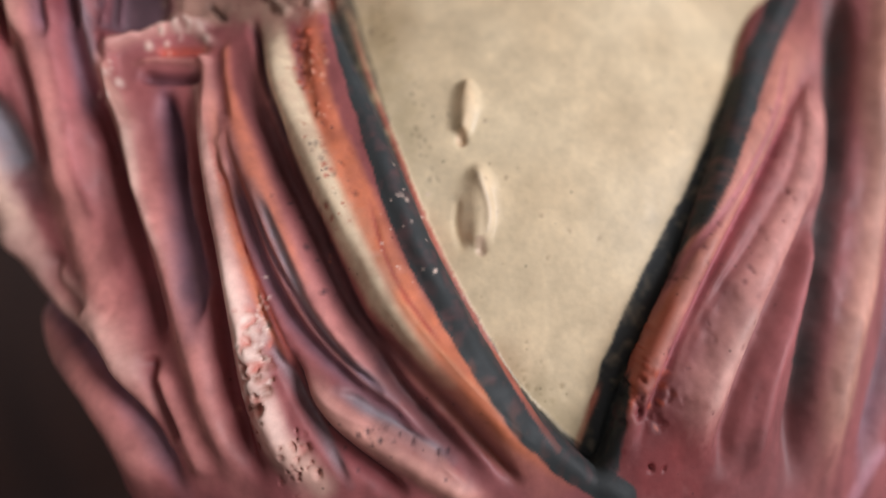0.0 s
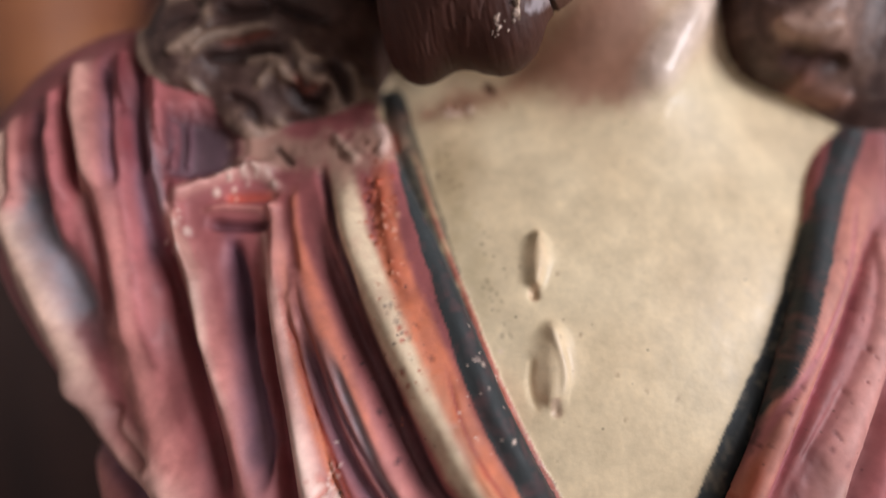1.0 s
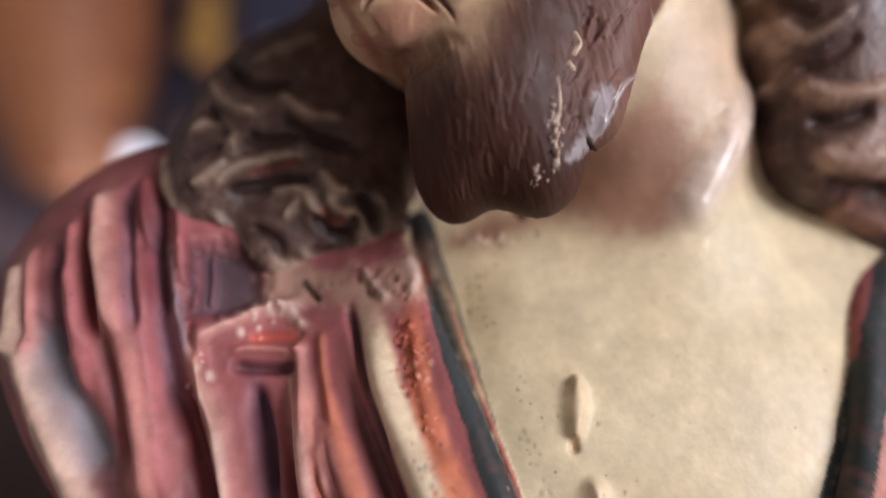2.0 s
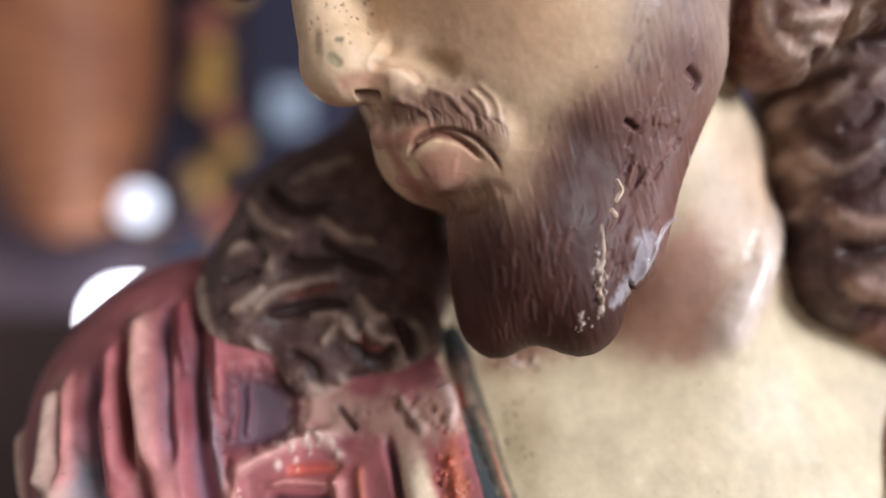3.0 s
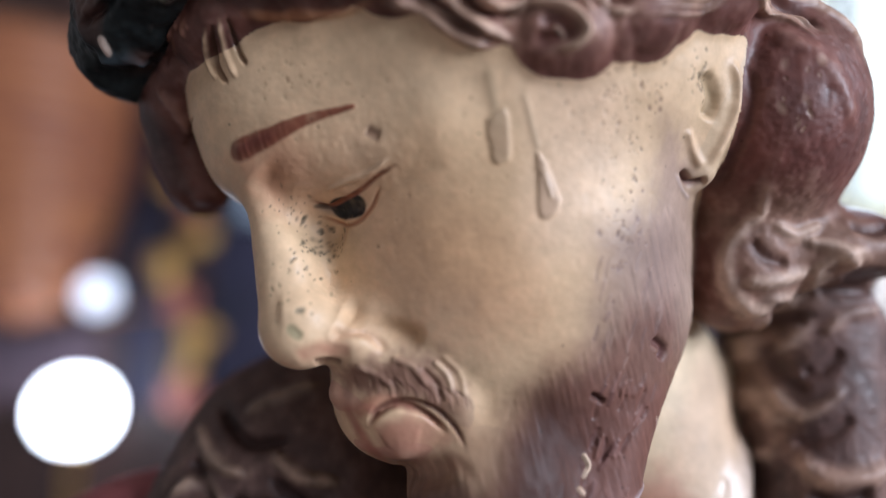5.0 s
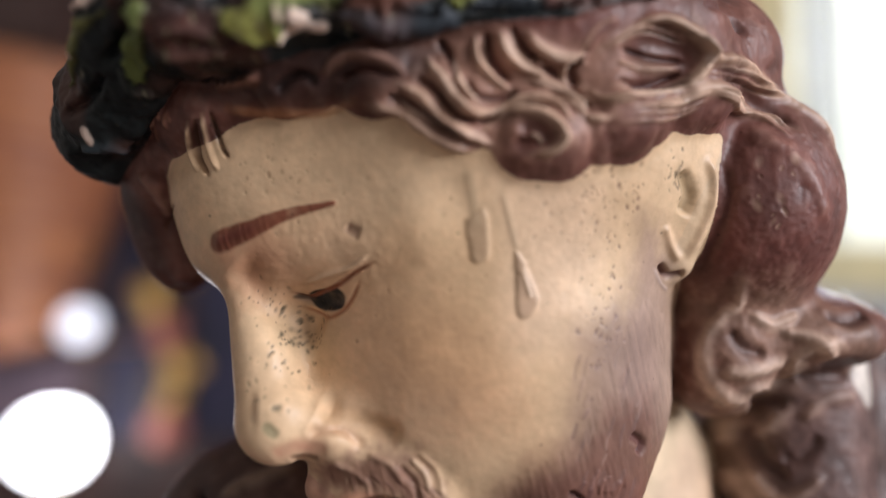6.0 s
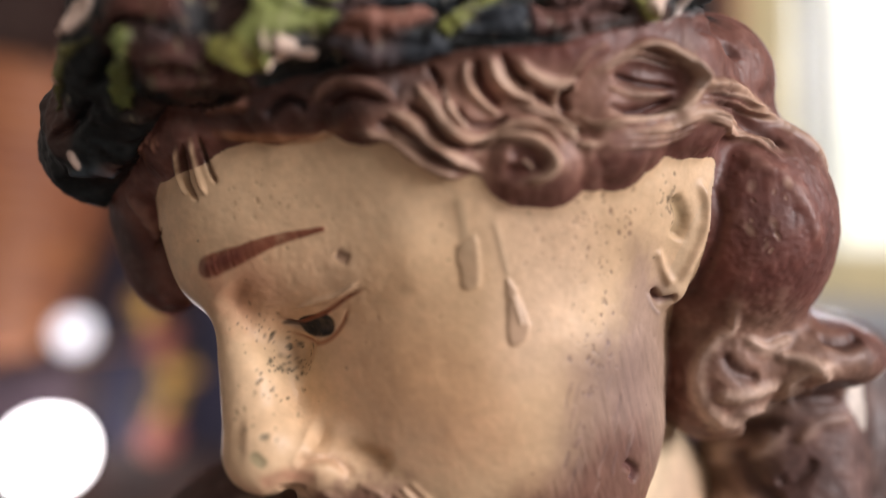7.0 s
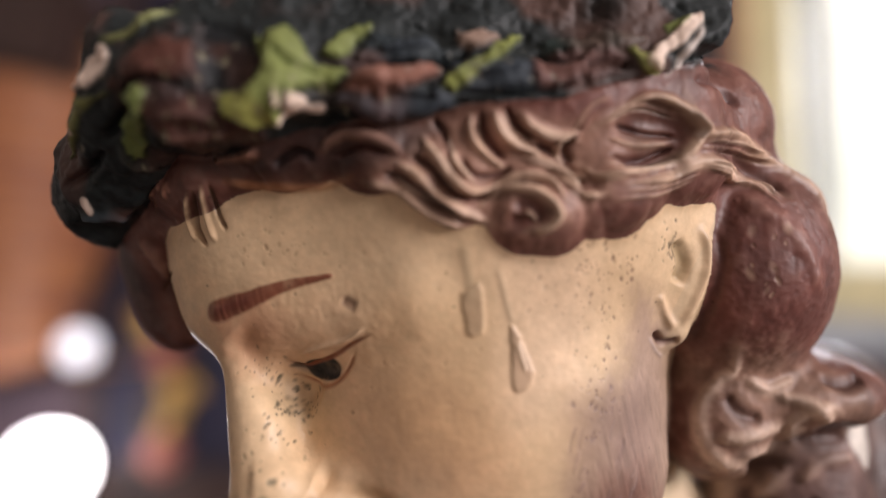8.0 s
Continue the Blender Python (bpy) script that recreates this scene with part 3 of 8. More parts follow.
    s(('robe',), [(24.6, -25.6), (29.1, -29.4), (33.4, -32.9)], 3.98, 0, DEEP, 0.5)
    dots(('robe',), (54.9, 12.6), (5.4, 17.8), 22, 0.36, DEEP, 10, -0.3)
    patch(('robe',), [(23.8, -28.1), (29.9, -20.6), (38.6, -25.9), (42.6, -36.2), (26.8, -36.5)], (0.13, 0.022, 0.022), 0.9, 4.03, 2, 0)
    patch(('robe',), [(41.4, -29.4), (54.1, -22.0), (61.8, -38.9), (42.7, -38.0)], (0.16, 0.05, 0.05), 0.8, 4.09, 2, 0)
    # robe: glaze lines, edge wear, specks; crease shade painted into the grooves
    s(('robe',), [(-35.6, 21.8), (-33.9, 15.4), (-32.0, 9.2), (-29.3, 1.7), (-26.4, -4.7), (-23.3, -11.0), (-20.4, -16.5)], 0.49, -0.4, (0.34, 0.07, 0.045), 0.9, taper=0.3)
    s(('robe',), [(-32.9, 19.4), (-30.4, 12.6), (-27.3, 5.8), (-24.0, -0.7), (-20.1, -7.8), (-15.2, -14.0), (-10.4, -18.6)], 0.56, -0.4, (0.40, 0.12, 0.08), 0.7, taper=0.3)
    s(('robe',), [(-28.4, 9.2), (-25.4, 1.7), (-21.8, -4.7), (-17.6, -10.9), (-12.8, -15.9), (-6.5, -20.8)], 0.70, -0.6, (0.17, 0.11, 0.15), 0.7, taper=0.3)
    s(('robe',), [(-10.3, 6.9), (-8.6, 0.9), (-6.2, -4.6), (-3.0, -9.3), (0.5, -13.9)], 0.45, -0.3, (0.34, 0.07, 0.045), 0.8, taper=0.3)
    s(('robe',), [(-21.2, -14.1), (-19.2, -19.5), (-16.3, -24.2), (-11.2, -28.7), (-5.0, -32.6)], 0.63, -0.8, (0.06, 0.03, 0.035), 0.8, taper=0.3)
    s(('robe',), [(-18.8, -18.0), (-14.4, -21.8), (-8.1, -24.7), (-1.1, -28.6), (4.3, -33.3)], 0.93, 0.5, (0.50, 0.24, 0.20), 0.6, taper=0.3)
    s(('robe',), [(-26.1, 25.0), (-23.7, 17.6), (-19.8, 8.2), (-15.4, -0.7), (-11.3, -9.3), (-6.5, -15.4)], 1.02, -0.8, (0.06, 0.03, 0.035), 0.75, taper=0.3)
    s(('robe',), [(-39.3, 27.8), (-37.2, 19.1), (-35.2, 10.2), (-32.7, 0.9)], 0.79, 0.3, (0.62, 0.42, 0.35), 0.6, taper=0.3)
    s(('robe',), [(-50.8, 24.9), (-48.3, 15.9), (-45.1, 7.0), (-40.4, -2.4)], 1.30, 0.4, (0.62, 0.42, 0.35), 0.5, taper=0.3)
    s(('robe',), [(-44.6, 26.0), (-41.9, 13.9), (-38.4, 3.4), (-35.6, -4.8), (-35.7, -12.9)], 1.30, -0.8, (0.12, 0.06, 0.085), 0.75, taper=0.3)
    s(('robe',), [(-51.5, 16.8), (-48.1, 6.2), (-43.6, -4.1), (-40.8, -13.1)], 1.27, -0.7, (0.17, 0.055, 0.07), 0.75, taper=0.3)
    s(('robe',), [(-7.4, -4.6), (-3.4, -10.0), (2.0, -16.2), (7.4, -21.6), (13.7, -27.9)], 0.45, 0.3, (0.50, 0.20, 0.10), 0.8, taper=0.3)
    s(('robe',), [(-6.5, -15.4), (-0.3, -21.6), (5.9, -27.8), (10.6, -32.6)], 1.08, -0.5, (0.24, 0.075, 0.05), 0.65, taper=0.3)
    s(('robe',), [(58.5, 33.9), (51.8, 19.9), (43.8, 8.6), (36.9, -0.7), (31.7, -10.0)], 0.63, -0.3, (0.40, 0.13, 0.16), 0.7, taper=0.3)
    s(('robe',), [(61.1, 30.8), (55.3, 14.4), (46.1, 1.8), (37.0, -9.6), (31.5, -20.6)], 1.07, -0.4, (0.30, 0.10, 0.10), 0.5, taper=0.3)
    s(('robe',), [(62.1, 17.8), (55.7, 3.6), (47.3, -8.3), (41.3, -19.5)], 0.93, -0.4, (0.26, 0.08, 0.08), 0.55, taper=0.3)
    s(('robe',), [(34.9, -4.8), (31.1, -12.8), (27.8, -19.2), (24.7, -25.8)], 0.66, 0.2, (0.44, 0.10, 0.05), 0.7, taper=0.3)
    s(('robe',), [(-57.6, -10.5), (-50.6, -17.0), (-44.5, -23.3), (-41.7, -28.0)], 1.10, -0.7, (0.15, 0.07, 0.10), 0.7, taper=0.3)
    dots(('robe',), (-26.6, -17.4), (2.4, 8.9), 60, 0.56, (0.50, 0.16, 0.12), 71, -0.3)
    dots(('robe',), (-26.2, -14.2), (2.0, 7.2), 50, 0.56, (0.72, 0.55, 0.47), 72, 0.2)
    dots(('robe',), (-17.3, 7.3), (4.7, 12.6), 40, 0.35, (0.06, 0.03, 0.035), 73, -0.15)
    dots(('robe',), (-14.9, 11.4), (4.0, 12.7), 40, 0.32, (0.36, 0.1, 0.06), 74, -0.15)
    dots(('robe',), (38.1, -4.8), (11.0, 18.6), 50, 0.34, (0.18, 0.06, 0.06), 75, -0.1)
    dots(('robe',), (-6.5, -24.7), (11.6, 6.2), 40, 0.31, (0.06, 0.03, 0.035), 76, -0.15)
    dots(('robe',), (29.3, -16.7), (3.3, 6.5), 30, 0.49, (0.40, 0.08, 0.04), 77, 0.2)
    # dark trim and its thin red line
    s(('robe', 'chest'), [(-20.6, 52.2), (-15.6, 35.7), (-12.4, 25.8), (-9.5, 16.5), (-6.3, 7.3), (-3.1, -0.7), (1.1, -7.7), (5.8, -15.5), (11.0, -23.1), (16.9, -29.1), (25.0, -34.8)], 2.13, 0.5, TRIM, 1, hard=0.82, rough=0.55)
    s(('robe', 'chest'), [(-15.9, 40.2), (-12.1, 28.1), (-6.9, 14.8), (-2.7, 4.3), (1.8, -4.9), (7.3, -14.9), (11.6, -22.0), (15.7, -27.7)], 0.50, 0.3, (0.42, 0.12, 0.08), 0.9, hard=0.4)
    s(('robe', 'chest'), [(64.8, 51.7), (59.1, 41.9), (51.9, 30.8), (44.7, 18.2), (39.3, 7.9), (33.6, -1.2), (28.4, -11.3), (24.8, -20.0), (22.4, -30.3)], 2.1, 0.5, TRIM, 1, hard=0.8, rough=0.55)
    s(('robe', 'chest'), [(19.8, -29.3), (21.1, -25.5), (23.1, -20.0)], 0.67, 0.2, (0.4, 0.12, 0.07), 0.8)
    dots(('robe', 'chest'), (-5.1, 3.3), (4.8, 14.3), 26, 0.24, BARE, 12, 0)
    # the torn knot of cloth, its hollow and underside shaded by colour
    patch(('robe',), [(-55.8, 46.4), (-48.7, 46.0), (-44.7, 41.4), (-45.7, 36.6), (-51.8, 34.7), (-54.9, 35.4)], (0.05, 0.032, 0.042), 0.9, 1.80, 0.5, -2.6)
    s(('robe',), [(-54.8, 45.5), (-53.7, 40.9), (-53.6, 35.5)], 0.81, 1, (0.20, 0.07, 0.08), 0.7)
    s(('robe',), [(-52.3, 45.2), (-51.6, 41.0), (-51.5, 36.0)], 0.72, 0.9, (0.16, 0.08, 0.10), 0.6)
    s(('robe',), [(-53.7, 30.0), (-51.2, 32.5), (-46.7, 34.8), (-41.9, 36.2), (-37.1, 37.0)], 1.59, 1.8, (0.52, 0.27, 0.23), 0.9)
    s(('robe',), [(-53.5, 29.9), (-52.4, 25.7), (-50.3, 21.9), (-47.9, 17.8)], 1.48, 1.4, (0.50, 0.26, 0.21), 0.8)
    s(('robe',), [(-45.9, 31.4), (-41.7, 31.8), (-36.9, 32.0)], 1.21, -0.9, (0.36, 0.07, 0.045), 0.9)
    s(('robe',), [(-48.9, 29.3), (-44.9, 30.0), (-39.7, 29.6), (-36.1, 30.0)], 0.78, 1, (0.48, 0.20, 0.17), 0.8)
    s(('robe',), [(-48.3, 27.4), (-43.7, 27.0), (-37.6, 27.4)], 1.38, -1.9, (0.09, 0.035, 0.045), 0.85)
    s(('robe',), [(-45.3, 39.5), (-42.9, 37.2), (-39.5, 34.9), (-36.6, 33.1)], 1.14, 0.7, (0.58, 0.36, 0.30), 0.7)
    s(('robe',), [(-38.4, 33.1), (-37.1, 27.0), (-34.8, 18.9), (-30.6, 8.5)], 1.32, 1, (0.50, 0.22, 0.18), 0.7)
    s(('robe',), [(-34.7, 33.1), (-33.5, 27.0), (-31.0, 19.0)], 1.07, 0.6, (0.46, 0.15, 0.09), 0.7)
    s(('robe',), [(-31.1, 37.6), (-29.1, 32.1), (-26.5, 23.8), (-22.9, 14.7)], 1.05, -1.8, (0.07, 0.035, 0.045), 0.8)
    s(('robe',), [(-44.0, 25.3), (-41.7, 17.1), (-39.9, 9.5)], 1.26, -1.6, (0.10, 0.05, 0.075), 0.8)
    patch(('robe', 'fall', 'chest'), [(-45.5, 45.4), (-38.0, 43.1), (-26.4, 41.8), (-20.0, 47.6), (-17.5, 40.6), (-24.2, 36.5), (-33.4, 37.2), (-42.4, 37.2)], (0.38, 0.24, 0.175), 0.75, 2.31, 1.6, 0)
    s(('robe', 'fall', 'chest'), [(-22.2, 44.8), (-20.6, 41.2), (-20.8, 38.3)], 1.19, 1, (0.58, 0.42, 0.36), 0.7)
    s(('robe', 'fall', 'chest'), [(-19.6, 43.7), (-18.8, 40.6)], 0.63, -0.4, (0.34, 0.07, 0.04), 0.9)
    s(('robe', 'fall', 'chest'), [(-29.4, 42.9), (-26.2, 39.3), (-24.2, 37.0)], 1.19, 0.8, (0.5, 0.36, 0.27), 0.6)
    s(('robe', 'fall', 'chest'), [(-39.1, 41.1), (-36.9, 38.7), (-35.3, 37.2)], 0.62, -1, (0.06, 0.03, 0.025), 0.8)
    dots(('robe',), (-42.9, 34.4), (6.1, 2.6), 30, 0.53, BARE, 14, 0.25)
    dots(('robe',), (-51.8, 25.2), (2.2, 4.4), 14, 0.52, (0.62, 0.45, 0.38), 17, 0.2)
    dots(('robe',), (-20.4, 30.4), (2.2, 7.2), 46, 0.48, (0.36, 0.07, 0.03), 15, 0.3)
    dots(('robe',), (-18.9, 25.5), (2.3, 9.3), 30, 0.31, (0.62, 0.3, 0.2), 16, 0.3)
    dots(('robe', 'fall', 'chest'), (-26.3, 40.3), (6.8, 2.6), 26, 0.51, (0.16, 0.07, 0.05), 18, -0.3)
    # chest: wound with highlight and left-hand shade painted on, specks, stains
    s(('chest',), [(5.3, 13.4), (5.4, 6.9), (4.9, -0.3)], 3.39, 1.3, (0.66, 0.52, 0.33), 0.6, taper=0.7)
    s(('chest',), [(5.0, 12.0), (6.9, 6.0), (6.5, 1.3)], 0.84, 0.5, (0.72, 0.6, 0.42), 0.6)
    s(('chest',), [(2.4, 7.7), (2.0, 3.5), (3.2, -0.6)], 0.84, -0.3, (0.48, 0.36, 0.2), 0.5)
    s(('chest',), [(5.5, 1.1), (5.7, -0.3)], 0.92, -0.5, (0.5, 0.36, 0.26), 0.8, hard=0.4)
    s(('chest',), [(3.8, 26.9), (3.5, 22.0), (2.9, 16.7)], 2.28, 1.5, (0.64, 0.47, 0.28), 0.6, taper=0.75)
    s(('chest',), [(2.9, 17.4), (2.9, 16.3)], 0.86, -0.8, (0.45, 0.3, 0.18), 0.8, hard=0.5)
    dots(('chest',), (-3.8, 16.5), (3.5, 10.4), 26, 0.35, (0.2, 0.15, 0.1), 20, -0.06)
    dots(('chest',), (12.2, -19.9), (5.8, 5.0), 40, 0.33, (0.3, 0.22, 0.12), 21, -0.06)
    dots(('chest',), (9.8, 7.7), (17.0, 18.7), 30, 0.25, (0.3, 0.2, 0.12), 22, -0.06)
    patch(('chest',), [(8.0, -13.2), (12.1, -16.5), (17.2, -21.6), (19.8, -26.7), (15.6, -27.5), (9.7, -19.9)], (0.34, 0.27, 0.15), 0.5, 2.49, 1.5, 0)
    patch(('chest',), [(-14.9, 38.0), (-10.3, 39.9), (-6.9, 30.6), (-4.0, 14.3), (-7.9, 18.9)], (0.45, 0.36, 0.2), 0.5, 2.73, 2, 0)
    # neck: brown glaze that also holds the chin's shadow, cord with painted highlight, darkened hollow
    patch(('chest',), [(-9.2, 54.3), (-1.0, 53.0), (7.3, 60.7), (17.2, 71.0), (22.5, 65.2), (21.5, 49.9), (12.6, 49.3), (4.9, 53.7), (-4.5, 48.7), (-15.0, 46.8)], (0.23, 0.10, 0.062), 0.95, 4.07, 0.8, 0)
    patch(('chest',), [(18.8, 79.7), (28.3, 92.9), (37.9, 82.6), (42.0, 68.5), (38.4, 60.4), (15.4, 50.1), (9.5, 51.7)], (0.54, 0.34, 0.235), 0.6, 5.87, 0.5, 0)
    # shadow below the jaw, put into the colour
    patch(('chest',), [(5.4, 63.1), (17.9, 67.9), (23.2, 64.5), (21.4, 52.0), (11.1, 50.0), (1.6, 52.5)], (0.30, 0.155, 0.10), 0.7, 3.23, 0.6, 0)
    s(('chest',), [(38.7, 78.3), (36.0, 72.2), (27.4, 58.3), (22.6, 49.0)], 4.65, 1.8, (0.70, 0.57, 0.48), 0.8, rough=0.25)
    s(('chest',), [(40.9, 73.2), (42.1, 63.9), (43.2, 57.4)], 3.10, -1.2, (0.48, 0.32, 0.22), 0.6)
    s(('chest',), [(-3.8, 53.5), (-2.8, 52.3)], 0.86, -0.5, (0.10, 0.035, 0.025), 0.9, hard=0.3)
    dots(('chest',), (-10.2, 48.3), (6.5, 2.3), 30, 0.56, (0.28, 0.13, 0.09), 24, -0.3)
    dots(('chest',), (-8.3, 48.0), (2.3, 0.9), 8, 0.55, BARE, 25, 0.2)
    patch(('chest',), [(-16.9, 44.2), (-7.5, 44.9), (-5.0, 37.9), (-7.8, 28.9), (-10.4, 22.2), (-13.0, 30.6)], (0.46, 0.35, 0.2), 0.45, 3.05, 1.6, 0)
    dots(('chest',), (-11.2, 38.0), (4.3, 6.1), 34, 0.35, (0.26, 0.19, 0.11), 26, -0.06)
    # face: brow, eye, cheek
    patch(('skin', 'beard', 'moustache', 'lips', 'ear'), [(-13.2, -20.8), (-4.0, -17.0), (4.6, -24.1), (3.2, -32.9), (-5.6, -34.8), (-13.2, -30.5)], (0.60, 0.36, 0.22), 0.4, 6.05, 1, 0)
    patch(('skin', 'beard', 'moustache', 'lips', 'ear'), [(-29.5, -9.1), (-19.7, -5.9), (-9.0, -7.2), (-1.7, -13.0), (6.8, -22.7), (8.3, -31.7), (-4.7, -32.0), (-12.3, -24.0), (-23.4, -15.3)], (0.58, 0.33, 0.18), 0.6, 6.92, 1, 0)
    patch(('skin', 'beard', 'moustache', 'lips', 'ear'), [(-34.0, -10.0), (-23.4, -8.0), (-19.2, -12.5), (-22.7, -17.1), (-28.7, -15.5)], (0.53, 0.25, 0.14), 0.65, 3.14, 1, 0)
    s(('skin', 'beard', 'moustache', 'lips'), [(-31.0, -8.5), (-27.0, -7.2), (-21.3, -5.0), (-14.7, -3.5)], 1.72, 0.2, RUST, 1, hard=0.55, taper=-0.8)
    s(('skin', 'beard', 'moustache', 'lips'), [(-31.7, -8.9), (-28.7, -7.8), (-25.3, -6.6)], 1.15, 0.1, (0.15, 0.04, 0.025), 0.8)
    s(('skin', 'beard', 'moustache', 'lips'), [(-39.0, -12.2), (-37.9, -14.8), (-35.4, -17.1)], 1.34, -0.3, RUST, 0.8)
    s(('skin', 'beard', 'moustache', 'lips'), [(-13.1, -6.5), (-11.8, -7.2), (-11.1, -7.5)], 0.95, -0.3, (0.13, 0.06, 0.04), 0.9, hard=0.3)
    s(('skin', 'beard', 'moustache', 'lips'), [(-29.3, -11.6), (-25.5, -15.5), (-21.5, -18.7), (-16.6, -21.0)], 3.92, -1.8, None, 1)
    s(('skin', 'beard', 'moustache', 'lips'), [(-17.1, -30.0), (-12.4, -32.1), (-5.6, -34.1)], 1.94, -0.9, (0.5, 0.3, 0.15), 0.4)
    s(('skin', 'beard', 'moustache', 'lips'), [(-25.2, -29.9), (-20.3, -29.4), (-16.0, -31.7)], 2.95, 0.6, None, 1)
    s(('skin', 'beard', 'moustache', 'lips'), [(-22.7, -31.9), (-21.9, -32.6)], 0.86, -0.2, (0.3, 0.25, 0.14), 0.9, hard=0.3)
    s(('skin', 'beard', 'moustache', 'lips'), [(-22.1, -29.9), (-21.7, -29.9)], 0.51, -0.2, (0.2, 0.16, 0.1), 0.9)
    # eye, lids and fine specks
    patch(('skin', 'beard', 'moustache', 'lips', 'ear'), [(-22.9, -9.7), (-16.6, -7.3), (-10.5, -7.6), (-9.1, -10.9), (-13.9, -13.5), (-20.6, -15.1), (-23.3, -13.7)], (0.62, 0.43, 0.27), 0.4, 3.26, 0.4, 0.35)
    s(('skin', 'beard', 'moustache', 'lips', 'ear'), [(-21.2, -15.8), (-18.8, -17.3), (-15.9, -17.5), (-13.9, -16.3)], 0.85, -0.3, (0.34, 0.25, 0.19), 0.9)
    s(('skin', 'beard', 'moustache', 'lips', 'ear'), [(-17.8, -16.7), (-15.2, -16.3)], 1.53, -0.6, (0.006, 0.007, 0.010), 1, hard=0.75, rough=0.9)
    s(('skin', 'beard', 'moustache', 'lips', 'ear'), [(-21.4, -15.7), (-19.2, -16.4), (-16.9, -15.4), (-14.4, -14.2), (-11.9, -12.4), (-9.1, -10.9)], 0.45, -0.35, (0.26, 0.085, 0.04), 0.95, hard=0.3, taper=0.5)
    s(('skin', 'beard', 'moustache', 'lips', 'ear'), [(-19.7, -14.2), (-16.6, -13.0), (-13.0, -11.9), (-9.8, -10.0)], 0.66, 0.45, (0.62, 0.44, 0.28), 0.5, taper=0.5)
    s(('skin', 'beard', 'moustache', 'lips', 'ear'), [(-20.5, -17.9), (-18.0, -19.0), (-15.3, -18.6), (-13.0, -16.6), (-11.4, -13.4)], 0.46, -0.3, (0.36, 0.14, 0.065), 0.85, taper=0.5)
    s(('skin', 'beard', 'moustache', 'lips', 'ear'), [(-20.7, -16.6), (-18.8, -16.8)], 0.47, 0, (0.05, 0.025, 0.02), 0.8)
    patch(('skin', 'beard', 'moustache', 'lips', 'ear'), [(-23.3, -13.7), (-19.3, -19.7), (-14.0, -19.7), (-17.5, -24.9), (-22.3, -22.7), (-26.1, -18.1)], (0.48, 0.36, 0.21), 0.4, 2.63, 0.6, 0)
    dots(('skin', 'beard', 'moustache', 'lips', 'ear'), (-20.5, -21.4), (3.3, 3.3), 70, 0.25, (0.06, 0.055, 0.035), 31, -0.06)
    dots(('skin', 'beard', 'moustache', 'lips', 'ear'), (-24.1, -16.4), (3.5, 2.7), 24, 0.23, (0.09, 0.07, 0.045), 32, -0.06)
    dots(('skin', 'beard', 'moustache', 'lips', 'ear'), (-23.1, -26.5), (4.6, 4.6), 26, 0.24, (0.16, 0.12, 0.07), 33, -0.06)
    dots(('skin', 'beard', 'moustache', 'lips', 'ear'), (-6.1, -8.6), (20.9, 13.9), 46, 0.18, (0.3, 0.18, 0.1), 34, -0.06)
    dots(('skin', 'beard', 'moustache', 'lips', 'ear'), (19.6, -2.9), (6.5, 7.9), 120, 0.25, (0.24, 0.14, 0.09), 35, -0.06)
    dots(('skin', 'beard', 'moustache', 'lips', 'ear'), (31.5, 0.1), (2.4, 2.8), 40, 0.33, (0.14, 0.10, 0.06), 36, -0.06)
    dots(('skin', 'beard', 'moustache', 'lips', 'ear'), (20.6, -18.6), (3.7, 9.0), 60, 0.30, (0.16, 0.10, 0.08), 38, -0.06)
    dots(('skin', 'beard', 'moustache', 'lips', 'ear'), (-22.7, 0.8), (8.1, 3.7), 36, 0.24, (0.36, 0.23, 0.13), 37, -0.06)
    patch(('skin', 'beard', 'moustache', 'lips', 'ear'), [(-9.7, -5.7), (-0.3, -4.2), (6.9, -8.6), (8.3, -18.5), (4.0, -27.0), (-4.6, -26.0), (-9.2, -19.1)], (0.60, 0.385, 0.20), 0.4, 4.94, 0.6, 0)
    patch(('skin', 'beard', 'moustache', 'lips', 'ear'), [(6.8, 0.1), (15.1, 1.5), (20.4, -4.4), (18.2, -14.7), (11.2, -22.8), (6.9, -18.5), (8.4, -8.6)], (0.70, 0.50, 0.345), 0.5, 4.22, 0.6, 0)
    patch(('skin', 'beard', 'moustache', 'lips', 'ear'), [(2.4, -5.7), (4.7, -4.2), (5.3, -8.6), (4.8, -10.6), (3.5, -10.9), (2.7, -8.6)], (0.35, 0.235, 0.14), 0.75, 0.42, 0.2, 0.25)
    s(('skin', 'beard', 'moustache', 'lips', 'ear'), [(2.4, 0.8), (3.1, -2.8), (3.9, -7.1)], 1.03, 0.1, (0.46, 0.33, 0.20), 0.7)
    patch(('skin', 'beard', 'moustache', 'lips', 'ear'), [(8.6, -9.7), (9.5, -10.8), (11.3, -15.1), (11.1, -17.2), (9.9, -18.1), (8.9, -17.1)], (0.40, 0.265, 0.17), 0.75, 0.35, 0.2, 0.3)
    # highlight inside the drop, painted as a pale streak
    s(('skin', 'beard', 'moustache', 'lips', 'ear'), [(9.5, -12.4), (10.4, -15.4)], 0.42, 0.2, (0.60, 0.44, 0.30), 0.6)
    s(('skin', 'beard', 'moustache', 'lips', 'ear'), [(6.9, -2.1), (8.0, -6.4), (9.0, -10.0)], 0.62, 0.1, (0.50, 0.36, 0.23), 0.6)
